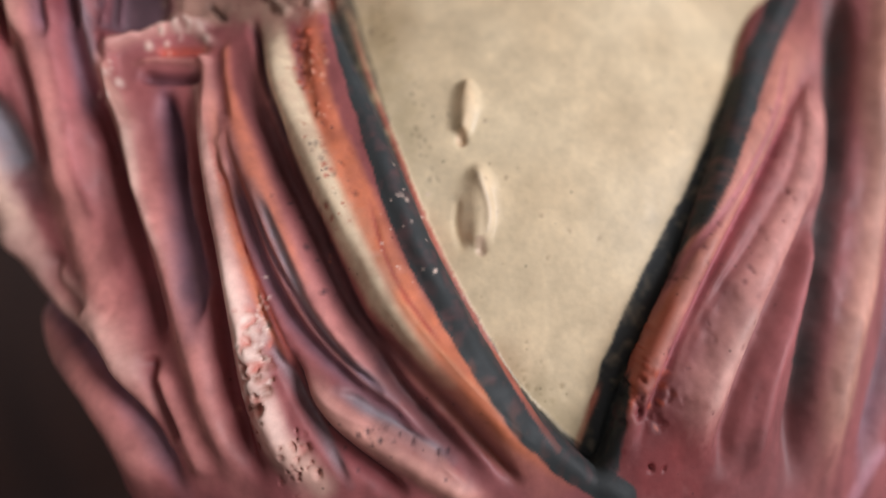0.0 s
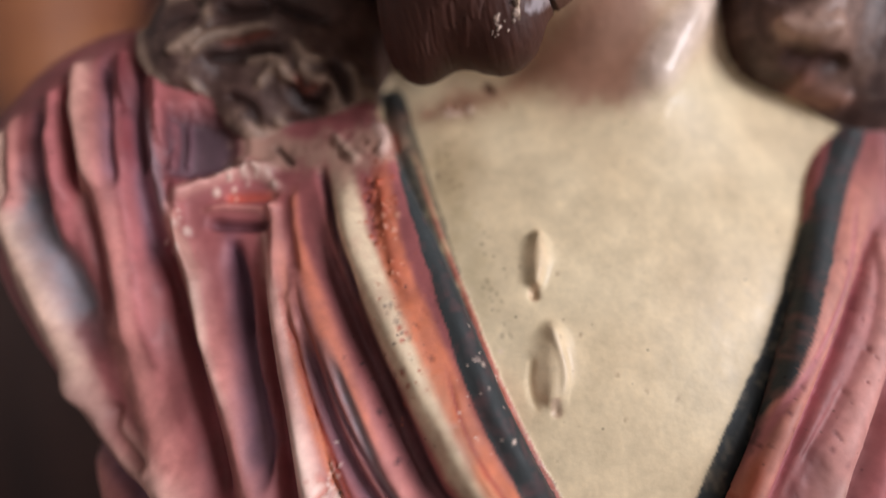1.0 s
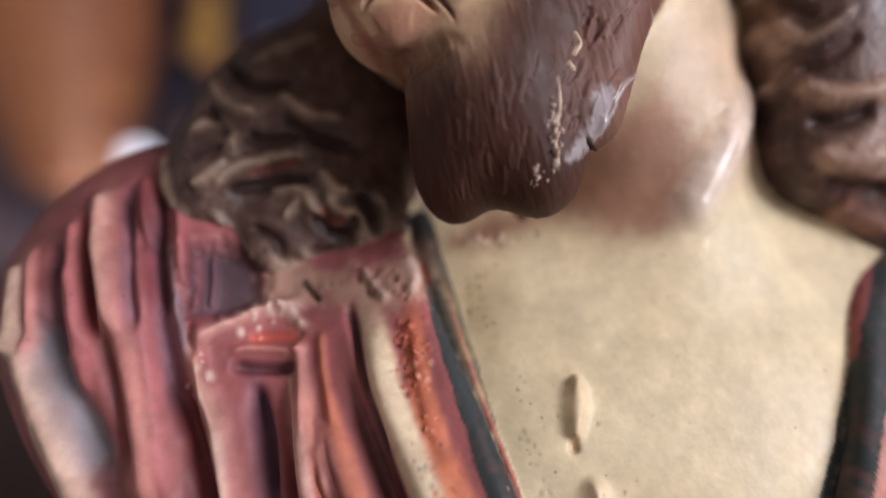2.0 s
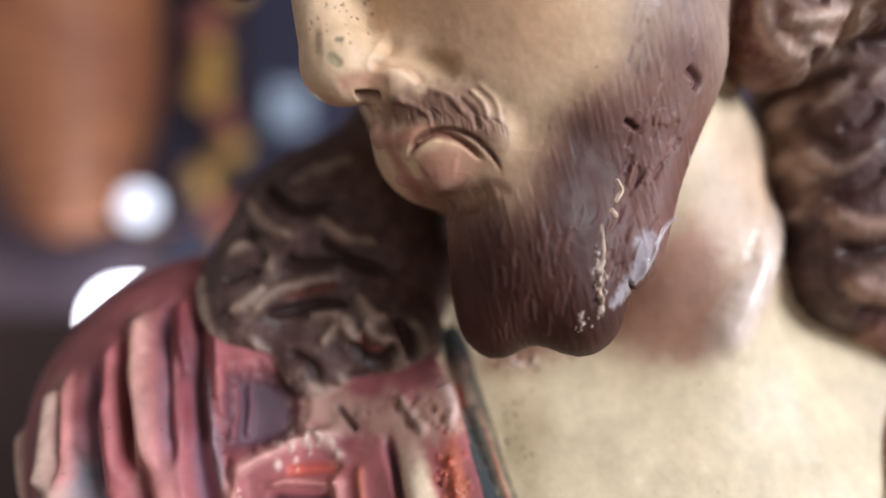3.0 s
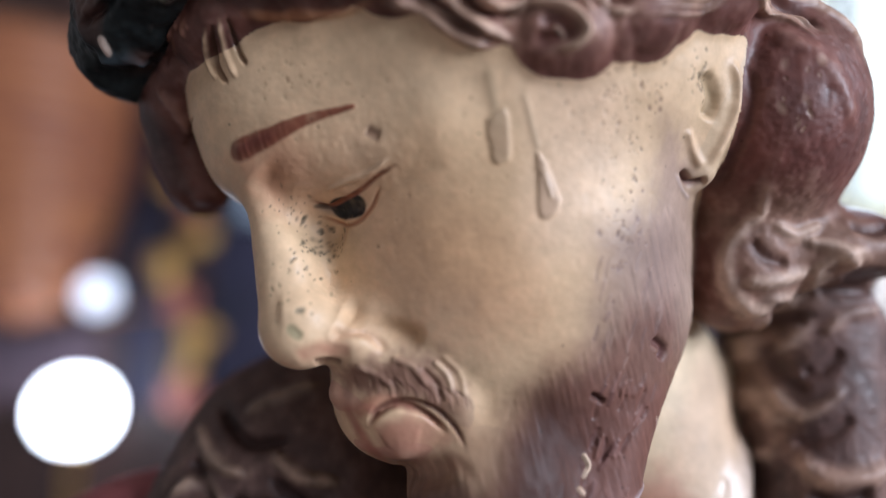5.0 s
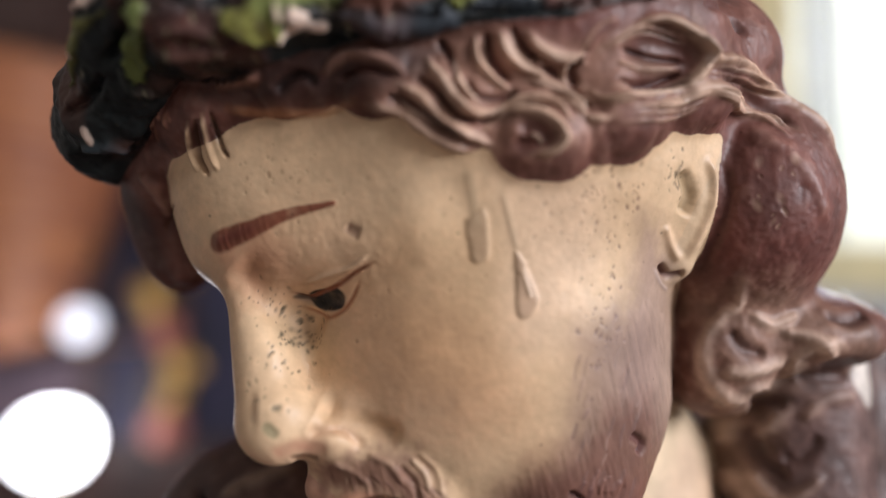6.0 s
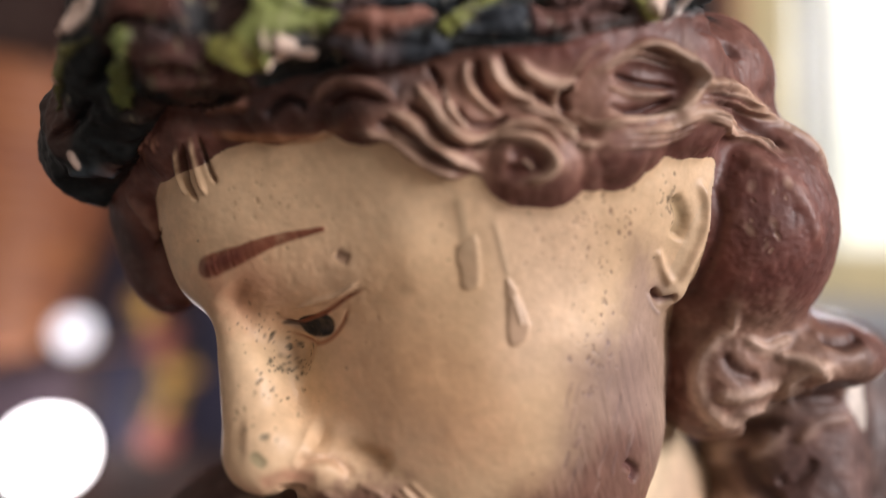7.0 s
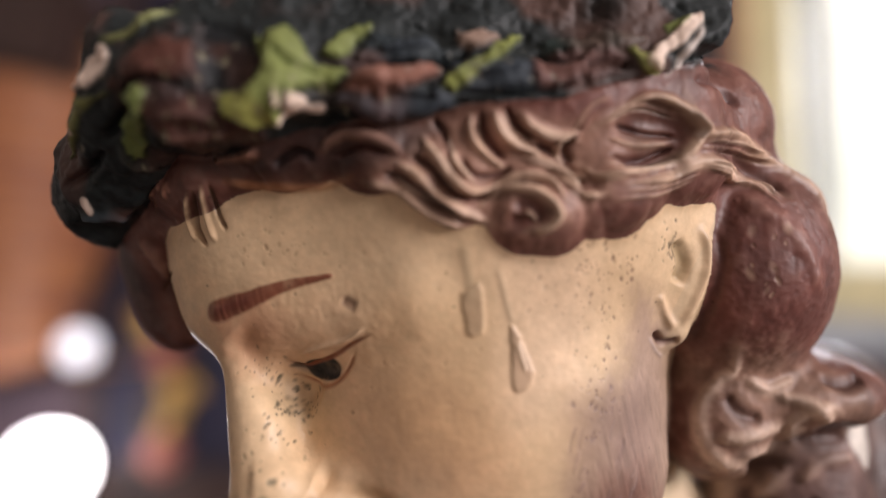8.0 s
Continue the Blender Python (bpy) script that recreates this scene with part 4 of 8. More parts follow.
    # nose and mouth; nostril and under-lip shade put into the colour
    s(('skin', 'beard', 'moustache', 'lips'), [(-22.5, -35.9), (-19.5, -34.8), (-15.1, -35.3)], 1.64, -0.2, (0.5, 0.24, 0.15), 0.7)
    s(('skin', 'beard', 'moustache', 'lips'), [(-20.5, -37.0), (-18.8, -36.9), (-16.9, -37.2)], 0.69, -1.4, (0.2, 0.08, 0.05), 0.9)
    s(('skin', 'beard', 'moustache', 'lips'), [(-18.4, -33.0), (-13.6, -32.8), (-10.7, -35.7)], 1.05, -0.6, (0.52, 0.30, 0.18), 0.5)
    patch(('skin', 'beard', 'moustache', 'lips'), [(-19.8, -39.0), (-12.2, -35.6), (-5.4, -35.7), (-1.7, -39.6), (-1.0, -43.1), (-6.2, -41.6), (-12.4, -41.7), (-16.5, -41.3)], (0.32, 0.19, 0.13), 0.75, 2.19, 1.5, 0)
    s(('skin', 'beard', 'moustache', 'lips'), [(-15.3, -37.4), (-12.3, -38.6), (-10.0, -40.1)], 0.69, 0.3, (0.5, 0.36, 0.25), 0.5)
    s(('skin', 'beard', 'moustache', 'lips'), [(-10.7, -36.4), (-7.6, -37.4), (-5.4, -40.0)], 0.68, 0.35, (0.5, 0.34, 0.22), 0.5)
    s(('skin', 'beard', 'moustache', 'lips'), [(-5.0, -36.5), (-3.0, -38.6), (-2.3, -41.2)], 0.61, 0.35, (0.55, 0.39, 0.25), 0.6, taper=0.5)
    s(('skin', 'beard', 'moustache', 'lips'), [(-3.9, -35.7), (-1.3, -38.4), (-0.7, -42.3)], 0.61, 0.2, (0.5, 0.34, 0.2), 0.4)
    s(('skin', 'beard', 'moustache', 'lips'), [(-6.5, -37.5), (-4.3, -39.7), (-3.6, -42.3)], 0.60, -0.4, (0.22, 0.12, 0.08), 0.6)
    s(('skin', 'beard', 'moustache', 'lips'), [(-15.7, -44.4), (-12.8, -42.2), (-9.3, -41.6)], 1.38, 0.3, (0.42, 0.18, 0.11), 0.8)
    s(('skin', 'beard', 'moustache', 'lips'), [(-13.7, -45.8), (-12.4, -43.9), (-9.7, -42.5), (-6.3, -43.5), (-2.9, -46.4)], 0.76, -1, (0.22, 0.09, 0.06), 0.9, taper=0.4)
    s(('skin', 'beard', 'moustache', 'lips'), [(-11.8, -47.8), (-9.4, -46.4), (-6.4, -47.0)], 2.31, 0.2, (0.50, 0.27, 0.18), 0.75)
    s(('skin', 'beard', 'moustache', 'lips'), [(-15.8, -46.0), (-13.6, -49.4), (-11.7, -54.2)], 1.27, 0, (0.42, 0.20, 0.13), 0.6)
    s(('skin', 'beard', 'moustache', 'lips'), [(-10.9, -54.3), (-5.7, -51.9), (-1.9, -49.8)], 2.00, -1.2, (0.42, 0.26, 0.16), 0.5)
    # beard: brown glaze, fine streaks, bare places, glossy edge with painted sheen
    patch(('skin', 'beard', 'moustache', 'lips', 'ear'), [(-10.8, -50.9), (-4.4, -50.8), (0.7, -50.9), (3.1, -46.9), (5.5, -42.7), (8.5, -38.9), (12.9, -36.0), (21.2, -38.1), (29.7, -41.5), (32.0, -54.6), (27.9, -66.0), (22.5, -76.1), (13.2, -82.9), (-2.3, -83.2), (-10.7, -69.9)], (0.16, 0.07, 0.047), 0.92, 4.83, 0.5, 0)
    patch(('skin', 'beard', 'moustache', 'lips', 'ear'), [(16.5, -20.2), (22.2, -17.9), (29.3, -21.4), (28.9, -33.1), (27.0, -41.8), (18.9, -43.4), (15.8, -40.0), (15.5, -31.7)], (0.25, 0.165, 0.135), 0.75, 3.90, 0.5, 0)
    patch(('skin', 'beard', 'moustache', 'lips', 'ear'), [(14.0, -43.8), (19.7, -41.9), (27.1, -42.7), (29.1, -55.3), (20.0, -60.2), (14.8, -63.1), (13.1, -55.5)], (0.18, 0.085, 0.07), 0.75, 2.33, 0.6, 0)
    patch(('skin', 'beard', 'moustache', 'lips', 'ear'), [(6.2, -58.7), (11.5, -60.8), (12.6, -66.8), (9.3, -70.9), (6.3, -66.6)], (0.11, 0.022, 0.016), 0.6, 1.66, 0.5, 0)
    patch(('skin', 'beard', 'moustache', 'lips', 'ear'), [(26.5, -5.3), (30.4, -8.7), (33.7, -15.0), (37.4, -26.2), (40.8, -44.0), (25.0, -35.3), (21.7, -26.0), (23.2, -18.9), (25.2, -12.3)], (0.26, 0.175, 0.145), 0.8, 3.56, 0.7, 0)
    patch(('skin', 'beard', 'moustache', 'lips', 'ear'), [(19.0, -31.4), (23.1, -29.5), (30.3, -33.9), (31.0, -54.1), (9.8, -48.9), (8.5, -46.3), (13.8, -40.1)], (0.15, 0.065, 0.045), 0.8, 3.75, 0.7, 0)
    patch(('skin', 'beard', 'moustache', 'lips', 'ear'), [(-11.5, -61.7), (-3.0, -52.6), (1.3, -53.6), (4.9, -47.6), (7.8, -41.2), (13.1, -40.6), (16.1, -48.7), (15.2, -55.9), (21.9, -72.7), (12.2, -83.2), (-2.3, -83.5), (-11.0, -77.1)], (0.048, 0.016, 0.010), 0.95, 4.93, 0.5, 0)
    s(('skin', 'beard', 'moustache', 'lips', 'ear'), [(-0.8, -54.1), (-1.1, -55.8), (-1.0, -57.6)], 0.47, 0.1, (0.045, 0.018, 0.014), 0.45, taper=0.5)
    s(('skin', 'beard', 'moustache', 'lips', 'ear'), [(-1.2, -60.4), (-1.5, -62.2), (-1.3, -64.1)], 0.43, -0.1, (0.09, 0.035, 0.025), 0.45, taper=0.5)
    s(('skin', 'beard', 'moustache', 'lips', 'ear'), [(12.3, -60.8), (11.7, -62.2), (11.1, -63.5)], 0.60, 0.1, (0.045, 0.018, 0.014), 0.45, taper=0.5)
    s(('skin', 'beard', 'moustache', 'lips', 'ear'), [(13.7, -54.3), (12.8, -55.8), (12.2, -57.4)], 0.46, 0.1, (0.045, 0.018, 0.014), 0.45, taper=0.5)
    s(('skin', 'beard', 'moustache', 'lips', 'ear'), [(14.9, -56.4), (14.4, -58.6), (14.0, -60.9)], 0.51, 0.1, (0.12, 0.055, 0.04), 0.45, taper=0.5)
    s(('skin', 'beard', 'moustache', 'lips', 'ear'), [(3.6, -55.8), (3.5, -57.4), (3.8, -59.0)], 0.49, 0.1, (0.09, 0.035, 0.025), 0.45, taper=0.5)
    s(('skin', 'beard', 'moustache', 'lips', 'ear'), [(5.4, -58.1), (5.3, -59.9), (5.7, -61.8)], 0.48, -0.14, (0.09, 0.035, 0.025), 0.45, taper=0.5)
    s(('skin', 'beard', 'moustache', 'lips', 'ear'), [(7.9, -54.6), (7.6, -56.3), (7.6, -58.0)], 0.52, 0.1, (0.045, 0.018, 0.014), 0.45, taper=0.5)
    s(('skin', 'beard', 'moustache', 'lips', 'ear'), [(13.0, -59.3), (12.8, -60.8), (12.0, -62.2)], 0.42, -0.14, (0.12, 0.055, 0.04), 0.45, taper=0.5)
    s(('skin', 'beard', 'moustache', 'lips', 'ear'), [(3.8, -52.7), (4.2, -54.7), (4.1, -56.8)], 0.57, 0.1, (0.045, 0.018, 0.014), 0.45, taper=0.5)
    s(('skin', 'beard', 'moustache', 'lips', 'ear'), [(0.8, -57.2), (1.1, -58.7), (1.1, -60.3)], 0.61, -0.1, (0.12, 0.055, 0.04), 0.45, taper=0.5)
    s(('skin', 'beard', 'moustache', 'lips', 'ear'), [(7.7, -63.5), (7.4, -65.3), (7.0, -67.1)], 0.42, -0.1, (0.12, 0.055, 0.04), 0.45, taper=0.5)
    s(('skin', 'beard', 'moustache', 'lips', 'ear'), [(-5.3, -55.2), (-5.2, -57.5), (-4.9, -59.9)], 0.40, -0.14, (0.12, 0.055, 0.04), 0.45, taper=0.5)
    s(('skin', 'beard', 'moustache', 'lips', 'ear'), [(15.5, -51.1), (15.1, -52.4), (14.6, -53.7)], 0.68, -0.1, (0.09, 0.035, 0.025), 0.45, taper=0.5)
    s(('skin', 'beard', 'moustache', 'lips', 'ear'), [(4.9, -54.7), (4.6, -57.2), (4.2, -59.8)], 0.58, 0.12, (0.09, 0.035, 0.025), 0.45, taper=0.5)
    s(('skin', 'beard', 'moustache', 'lips', 'ear'), [(17.3, -55.3), (16.2, -56.7), (15.7, -58.2)], 0.52, -0.14, (0.09, 0.035, 0.025), 0.45, taper=0.5)
    s(('skin', 'beard', 'moustache', 'lips', 'ear'), [(14.6, -60.5), (13.5, -62.1), (12.8, -63.8)], 0.46, -0.14, (0.045, 0.018, 0.014), 0.45, taper=0.5)
    s(('skin', 'beard', 'moustache', 'lips', 'ear'), [(2.8, -56.1), (2.9, -57.8), (3.2, -59.5)], 0.39, 0.12, (0.09, 0.035, 0.025), 0.45, taper=0.5)
    s(('skin', 'beard', 'moustache', 'lips', 'ear'), [(8.4, -61.1), (7.9, -63.3), (7.9, -65.7)], 0.43, -0.14, (0.12, 0.055, 0.04), 0.45, taper=0.5)
    s(('skin', 'beard', 'moustache', 'lips', 'ear'), [(0.4, -58.4), (0.3, -61.0), (0.3, -63.8)], 0.43, 0.1, (0.12, 0.055, 0.04), 0.45, taper=0.5)
    s(('skin', 'beard', 'moustache', 'lips', 'ear'), [(14.8, -62.5), (14.9, -63.9), (14.2, -65.0)], 0.59, -0.1, (0.12, 0.055, 0.04), 0.45, taper=0.5)
    s(('skin', 'beard', 'moustache', 'lips', 'ear'), [(15.2, -50.3), (14.3, -52.7), (14.0, -55.1)], 0.43, 0.12, (0.09, 0.035, 0.025), 0.45, taper=0.5)
    s(('skin', 'beard', 'moustache', 'lips', 'ear'), [(4.1, -57.8), (4.0, -59.6), (4.3, -61.5)], 0.41, 0.1, (0.045, 0.018, 0.014), 0.45, taper=0.5)
    s(('skin', 'beard', 'moustache', 'lips', 'ear'), [(2.7, -63.6), (2.3, -65.8), (2.4, -68.1)], 0.66, -0.14, (0.09, 0.035, 0.025), 0.45, taper=0.5)
    s(('skin', 'beard', 'moustache', 'lips', 'ear'), [(7.2, -62.1), (7.4, -64.2), (7.1, -66.4)], 0.50, -0.1, (0.045, 0.018, 0.014), 0.45, taper=0.5)
    s(('skin', 'beard', 'moustache', 'lips', 'ear'), [(9.9, -51.8), (9.5, -53.7), (8.8, -55.5)], 0.38, -0.1, (0.09, 0.035, 0.025), 0.45, taper=0.5)
    s(('skin', 'beard', 'moustache', 'lips', 'ear'), [(15.5, -53.4), (14.9, -55.0), (13.6, -56.5)], 0.52, -0.14, (0.12, 0.055, 0.04), 0.45, taper=0.5)
    s(('skin', 'beard', 'moustache', 'lips', 'ear'), [(2.4, -62.7), (2.1, -65.6), (2.4, -68.7)], 0.65, 0.1, (0.09, 0.035, 0.025), 0.45, taper=0.5)
    s(('skin', 'beard', 'moustache', 'lips', 'ear'), [(17.7, -53.8), (16.9, -55.9), (16.0, -57.9)], 0.68, 0.1, (0.12, 0.055, 0.04), 0.45, taper=0.5)
    s(('skin', 'beard', 'moustache', 'lips', 'ear'), [(2.9, -64.4), (3.0, -66.2), (3.4, -68.2)], 0.42, 0.12, (0.12, 0.055, 0.04), 0.45, taper=0.5)
    s(('skin', 'beard', 'moustache', 'lips', 'ear'), [(-0.4, -67.9), (-0.4, -69.6), (-0.5, -71.6)], 0.43, -0.1, (0.12, 0.055, 0.04), 0.45, taper=0.5)
    s(('skin', 'beard', 'moustache', 'lips', 'ear'), [(11.7, -57.9), (11.2, -59.6), (10.8, -61.4)], 0.46, -0.14, (0.045, 0.018, 0.014), 0.45, taper=0.5)
    s(('skin', 'beard', 'moustache', 'lips', 'ear'), [(17.0, -56.8), (16.1, -58.7), (15.7, -60.8)], 0.67, 0.12, (0.09, 0.035, 0.025), 0.45, taper=0.5)
    s(('skin', 'beard', 'moustache', 'lips', 'ear'), [(0.4, -64.7), (0.5, -67.6), (0.8, -70.9)], 0.43, 0.1, (0.09, 0.035, 0.025), 0.45, taper=0.5)
    s(('skin', 'beard', 'moustache', 'lips', 'ear'), [(1.2, -58.2), (1.4, -60.3), (1.4, -62.6)], 0.45, 0.1, (0.045, 0.018, 0.014), 0.45, taper=0.5)
    s(('skin', 'beard', 'moustache', 'lips', 'ear'), [(6.9, -55.8), (6.4, -57.8), (6.0, -59.9)], 0.63, -0.14, (0.12, 0.055, 0.04), 0.45, taper=0.5)
    s(('skin', 'beard', 'moustache', 'lips', 'ear'), [(8.8, -55.2), (7.9, -56.7), (7.7, -58.4)], 0.64, -0.1, (0.12, 0.055, 0.04), 0.45, taper=0.5)
    s(('skin', 'beard', 'moustache', 'lips', 'ear'), [(12.0, -62.8), (11.6, -64.2), (11.2, -65.6)], 0.55, -0.1, (0.045, 0.018, 0.014), 0.45, taper=0.5)
    s(('skin', 'beard', 'moustache', 'lips', 'ear'), [(-2.4, -58.8), (-2.2, -61.4), (-2.3, -64.2)], 0.56, 0.12, (0.09, 0.035, 0.025), 0.45, taper=0.5)
    s(('skin', 'beard', 'moustache', 'lips', 'ear'), [(-1.0, -59.7), (-0.8, -61.4), (-0.9, -63.2)], 0.52, 0.12, (0.12, 0.055, 0.04), 0.45, taper=0.5)
    s(('skin', 'beard', 'moustache', 'lips', 'ear'), [(5.1, -66.1), (5.1, -68.2), (5.0, -70.8)], 0.46, 0.12, (0.09, 0.035, 0.025), 0.45, taper=0.5)
    s(('skin', 'beard', 'moustache', 'lips', 'ear'), [(6.3, -63.0), (5.8, -65.0), (6.0, -67.1)], 0.53, 0.12, (0.09, 0.035, 0.025), 0.45, taper=0.5)
    s(('skin', 'beard', 'moustache', 'lips', 'ear'), [(15.6, -57.4), (14.5, -58.9), (13.8, -60.4)], 0.45, 0.12, (0.09, 0.035, 0.025), 0.45, taper=0.5)
    s(('skin', 'beard', 'moustache', 'lips', 'ear'), [(12.0, -52.2), (11.6, -53.7), (10.7, -55.0)], 0.42, 0.1, (0.045, 0.018, 0.014), 0.45, taper=0.5)
    s(('skin', 'beard', 'moustache', 'lips', 'ear'), [(5.8, -54.3), (5.2, -55.6), (4.9, -57.0)], 0.39, -0.1, (0.09, 0.035, 0.025), 0.45, taper=0.5)
    s(('skin', 'beard', 'moustache', 'lips', 'ear'), [(-0.0, -65.3), (0.3, -68.0), (0.5, -71.2)], 0.68, -0.1, (0.09, 0.035, 0.025), 0.45, taper=0.5)
    s(('skin', 'beard', 'moustache', 'lips', 'ear'), [(20.3, -38.7), (19.5, -40.4), (18.8, -42.1)], 0.47, 0.15, (0.24, 0.13, 0.11), 0.5, taper=0.5)
    s(('skin', 'beard', 'moustache', 'lips', 'ear'), [(19.9, -48.7), (19.6, -49.7), (19.2, -50.7)], 0.60, 0.15, (0.24, 0.13, 0.11), 0.5, taper=0.5)
    s(('skin', 'beard', 'moustache', 'lips', 'ear'), [(19.0, -48.7), (18.3, -49.9), (17.2, -51.1)], 0.40, -0.16, (0.10, 0.045, 0.04), 0.5, taper=0.5)
    s(('skin', 'beard', 'moustache', 'lips', 'ear'), [(13.8, -58.5), (13.0, -59.9), (12.1, -61.2)], 0.56, -0.16, (0.24, 0.13, 0.11), 0.5, taper=0.5)
    s(('skin', 'beard', 'moustache', 'lips', 'ear'), [(21.3, -56.2), (20.9, -57.8), (20.6, -59.5)], 0.74, -0.16, (0.10, 0.045, 0.04), 0.5, taper=0.5)
    s(('skin', 'beard', 'moustache', 'lips', 'ear'), [(15.3, -60.4), (15.1, -61.6), (14.6, -62.6)], 0.54, -0.24, (0.17, 0.08, 0.06), 0.5, taper=0.5)
    s(('skin', 'beard', 'moustache', 'lips', 'ear'), [(16.5, -52.8), (16.0, -54.3), (15.2, -55.7)], 0.57, 0.15, (0.10, 0.045, 0.04), 0.5, taper=0.5)
    s(('skin', 'beard', 'moustache', 'lips', 'ear'), [(18.8, -60.2), (18.6, -62.1), (18.3, -64.3)], 0.64, 0.22, (0.24, 0.13, 0.11), 0.5, taper=0.5)
    s(('skin', 'beard', 'moustache', 'lips', 'ear'), [(24.6, -44.3), (24.2, -45.2), (23.4, -46.0)], 0.69, -0.24, (0.10, 0.045, 0.04), 0.5, taper=0.5)
    s(('skin', 'beard', 'moustache', 'lips', 'ear'), [(22.0, -47.5), (21.0, -48.8), (20.2, -50.2)], 0.60, -0.24, (0.10, 0.045, 0.04), 0.5, taper=0.5)
    s(('skin', 'beard', 'moustache', 'lips', 'ear'), [(21.4, -54.4), (20.5, -55.7), (19.3, -56.9)], 0.41, 0.22, (0.17, 0.08, 0.06), 0.5, taper=0.5)
    s(('skin', 'beard', 'moustache', 'lips', 'ear'), [(17.3, -47.4), (17.1, -49.2), (16.4, -50.8)], 0.50, 0.22, (0.17, 0.08, 0.06), 0.5, taper=0.5)
    s(('skin', 'beard', 'moustache', 'lips', 'ear'), [(21.8, -40.0), (21.7, -41.3), (21.3, -42.6)], 0.73, 0.15, (0.17, 0.08, 0.06), 0.5, taper=0.5)
    s(('skin', 'beard', 'moustache', 'lips', 'ear'), [(18.3, -57.8), (17.5, -59.2), (17.0, -60.6)], 0.40, 0.22, (0.24, 0.13, 0.11), 0.5, taper=0.5)
    s(('skin', 'beard', 'moustache', 'lips', 'ear'), [(14.1, -59.8), (13.7, -61.4), (13.3, -62.9)], 0.67, -0.16, (0.24, 0.13, 0.11), 0.5, taper=0.5)
    s(('skin', 'beard', 'moustache', 'lips', 'ear'), [(19.3, -41.2), (19.0, -42.5), (18.4, -43.7)], 0.64, 0.15, (0.10, 0.045, 0.04), 0.5, taper=0.5)
    s(('skin', 'beard', 'moustache', 'lips', 'ear'), [(20.2, -58.0), (19.9, -59.4), (19.2, -60.8)], 0.50, -0.16, (0.17, 0.08, 0.06), 0.5, taper=0.5)
    s(('skin', 'beard', 'moustache', 'lips', 'ear'), [(21.2, -42.1), (20.8, -43.3), (20.0, -44.4)], 0.46, -0.16, (0.17, 0.08, 0.06), 0.5, taper=0.5)
    s(('skin', 'beard', 'moustache', 'lips', 'ear'), [(24.2, -41.7), (23.5, -43.5), (22.7, -45.3)], 0.67, -0.24, (0.17, 0.08, 0.06), 0.5, taper=0.5)
    s(('skin', 'beard', 'moustache', 'lips', 'ear'), [(24.2, -43.6), (23.4, -45.2), (22.3, -46.7)], 0.47, -0.16, (0.24, 0.13, 0.11), 0.5, taper=0.5)
    s(('skin', 'beard', 'moustache', 'lips', 'ear'), [(16.5, -47.1), (16.3, -48.2), (15.9, -49.4)], 0.53, -0.16, (0.10, 0.045, 0.04), 0.5, taper=0.5)
    s(('skin', 'beard', 'moustache', 'lips', 'ear'), [(23.6, -41.0), (23.0, -41.8), (22.0, -42.7)], 0.77, 0.15, (0.17, 0.08, 0.06), 0.5, taper=0.5)
    s(('skin', 'beard', 'moustache', 'lips', 'ear'), [(21.0, -55.6), (20.8, -56.9), (20.2, -58.1)], 0.55, 0.22, (0.17, 0.08, 0.06), 0.5, taper=0.5)
    s(('skin', 'beard', 'moustache', 'lips', 'ear'), [(18.7, -49.7), (18.0, -50.9), (16.9, -52.1)], 0.46, 0.15, (0.10, 0.045, 0.04), 0.5, taper=0.5)
    s(('skin', 'beard', 'moustache', 'lips', 'ear'), [(18.3, -47.6), (18.1, -49.3), (17.7, -51.0)], 0.54, -0.24, (0.10, 0.045, 0.04), 0.5, taper=0.5)
    s(('skin', 'beard', 'moustache', 'lips', 'ear'), [(18.1, -47.1), (17.1, -48.9), (16.5, -50.7)], 0.46, 0.15, (0.17, 0.08, 0.06), 0.5, taper=0.5)
    s(('skin', 'beard', 'moustache', 'lips', 'ear'), [(21.1, -40.3), (20.6, -41.4), (20.3, -42.6)], 0.45, 0.22, (0.17, 0.08, 0.06), 0.5, taper=0.5)
    s(('skin', 'beard', 'moustache', 'lips', 'ear'), [(20.2, -48.0), (19.1, -49.2), (18.5, -50.4)], 0.70, 0.22, (0.10, 0.045, 0.04), 0.5, taper=0.5)
    s(('skin', 'beard', 'moustache', 'lips', 'ear'), [(17.3, -46.2), (17.0, -47.6), (16.7, -49.0)], 0.77, -0.24, (0.10, 0.045, 0.04), 0.5, taper=0.5)
    s(('skin', 'beard', 'moustache', 'lips', 'ear'), [(23.9, -45.6), (23.0, -46.7), (21.9, -47.8)], 0.55, -0.16, (0.17, 0.08, 0.06), 0.5, taper=0.5)
    s(('skin', 'beard', 'moustache', 'lips', 'ear'), [(18.4, -40.2), (17.7, -41.2), (17.1, -42.2)], 0.50, 0.15, (0.10, 0.045, 0.04), 0.5, taper=0.5)
    s(('skin', 'beard', 'moustache', 'lips', 'ear'), [(17.2, -60.9), (16.9, -62.6), (16.4, -64.4)], 0.53, 0.15, (0.17, 0.08, 0.06), 0.5, taper=0.5)
    s(('skin', 'beard', 'moustache', 'lips', 'ear'), [(17.1, -42.5), (16.8, -43.9), (16.5, -45.4)], 0.70, -0.24, (0.17, 0.08, 0.06), 0.5, taper=0.5)
    s(('skin', 'beard', 'moustache', 'lips', 'ear'), [(15.6, -62.8), (15.2, -63.7), (14.6, -64.4)], 0.41, 0.15, (0.10, 0.045, 0.04), 0.5, taper=0.5)
    s(('skin', 'beard', 'moustache', 'lips', 'ear'), [(23.0, -22.3), (22.2, -24.0), (22.0, -25.6)], 0.35, -0.05, (0.30, 0.2, 0.16), 0.4, taper=0.5)
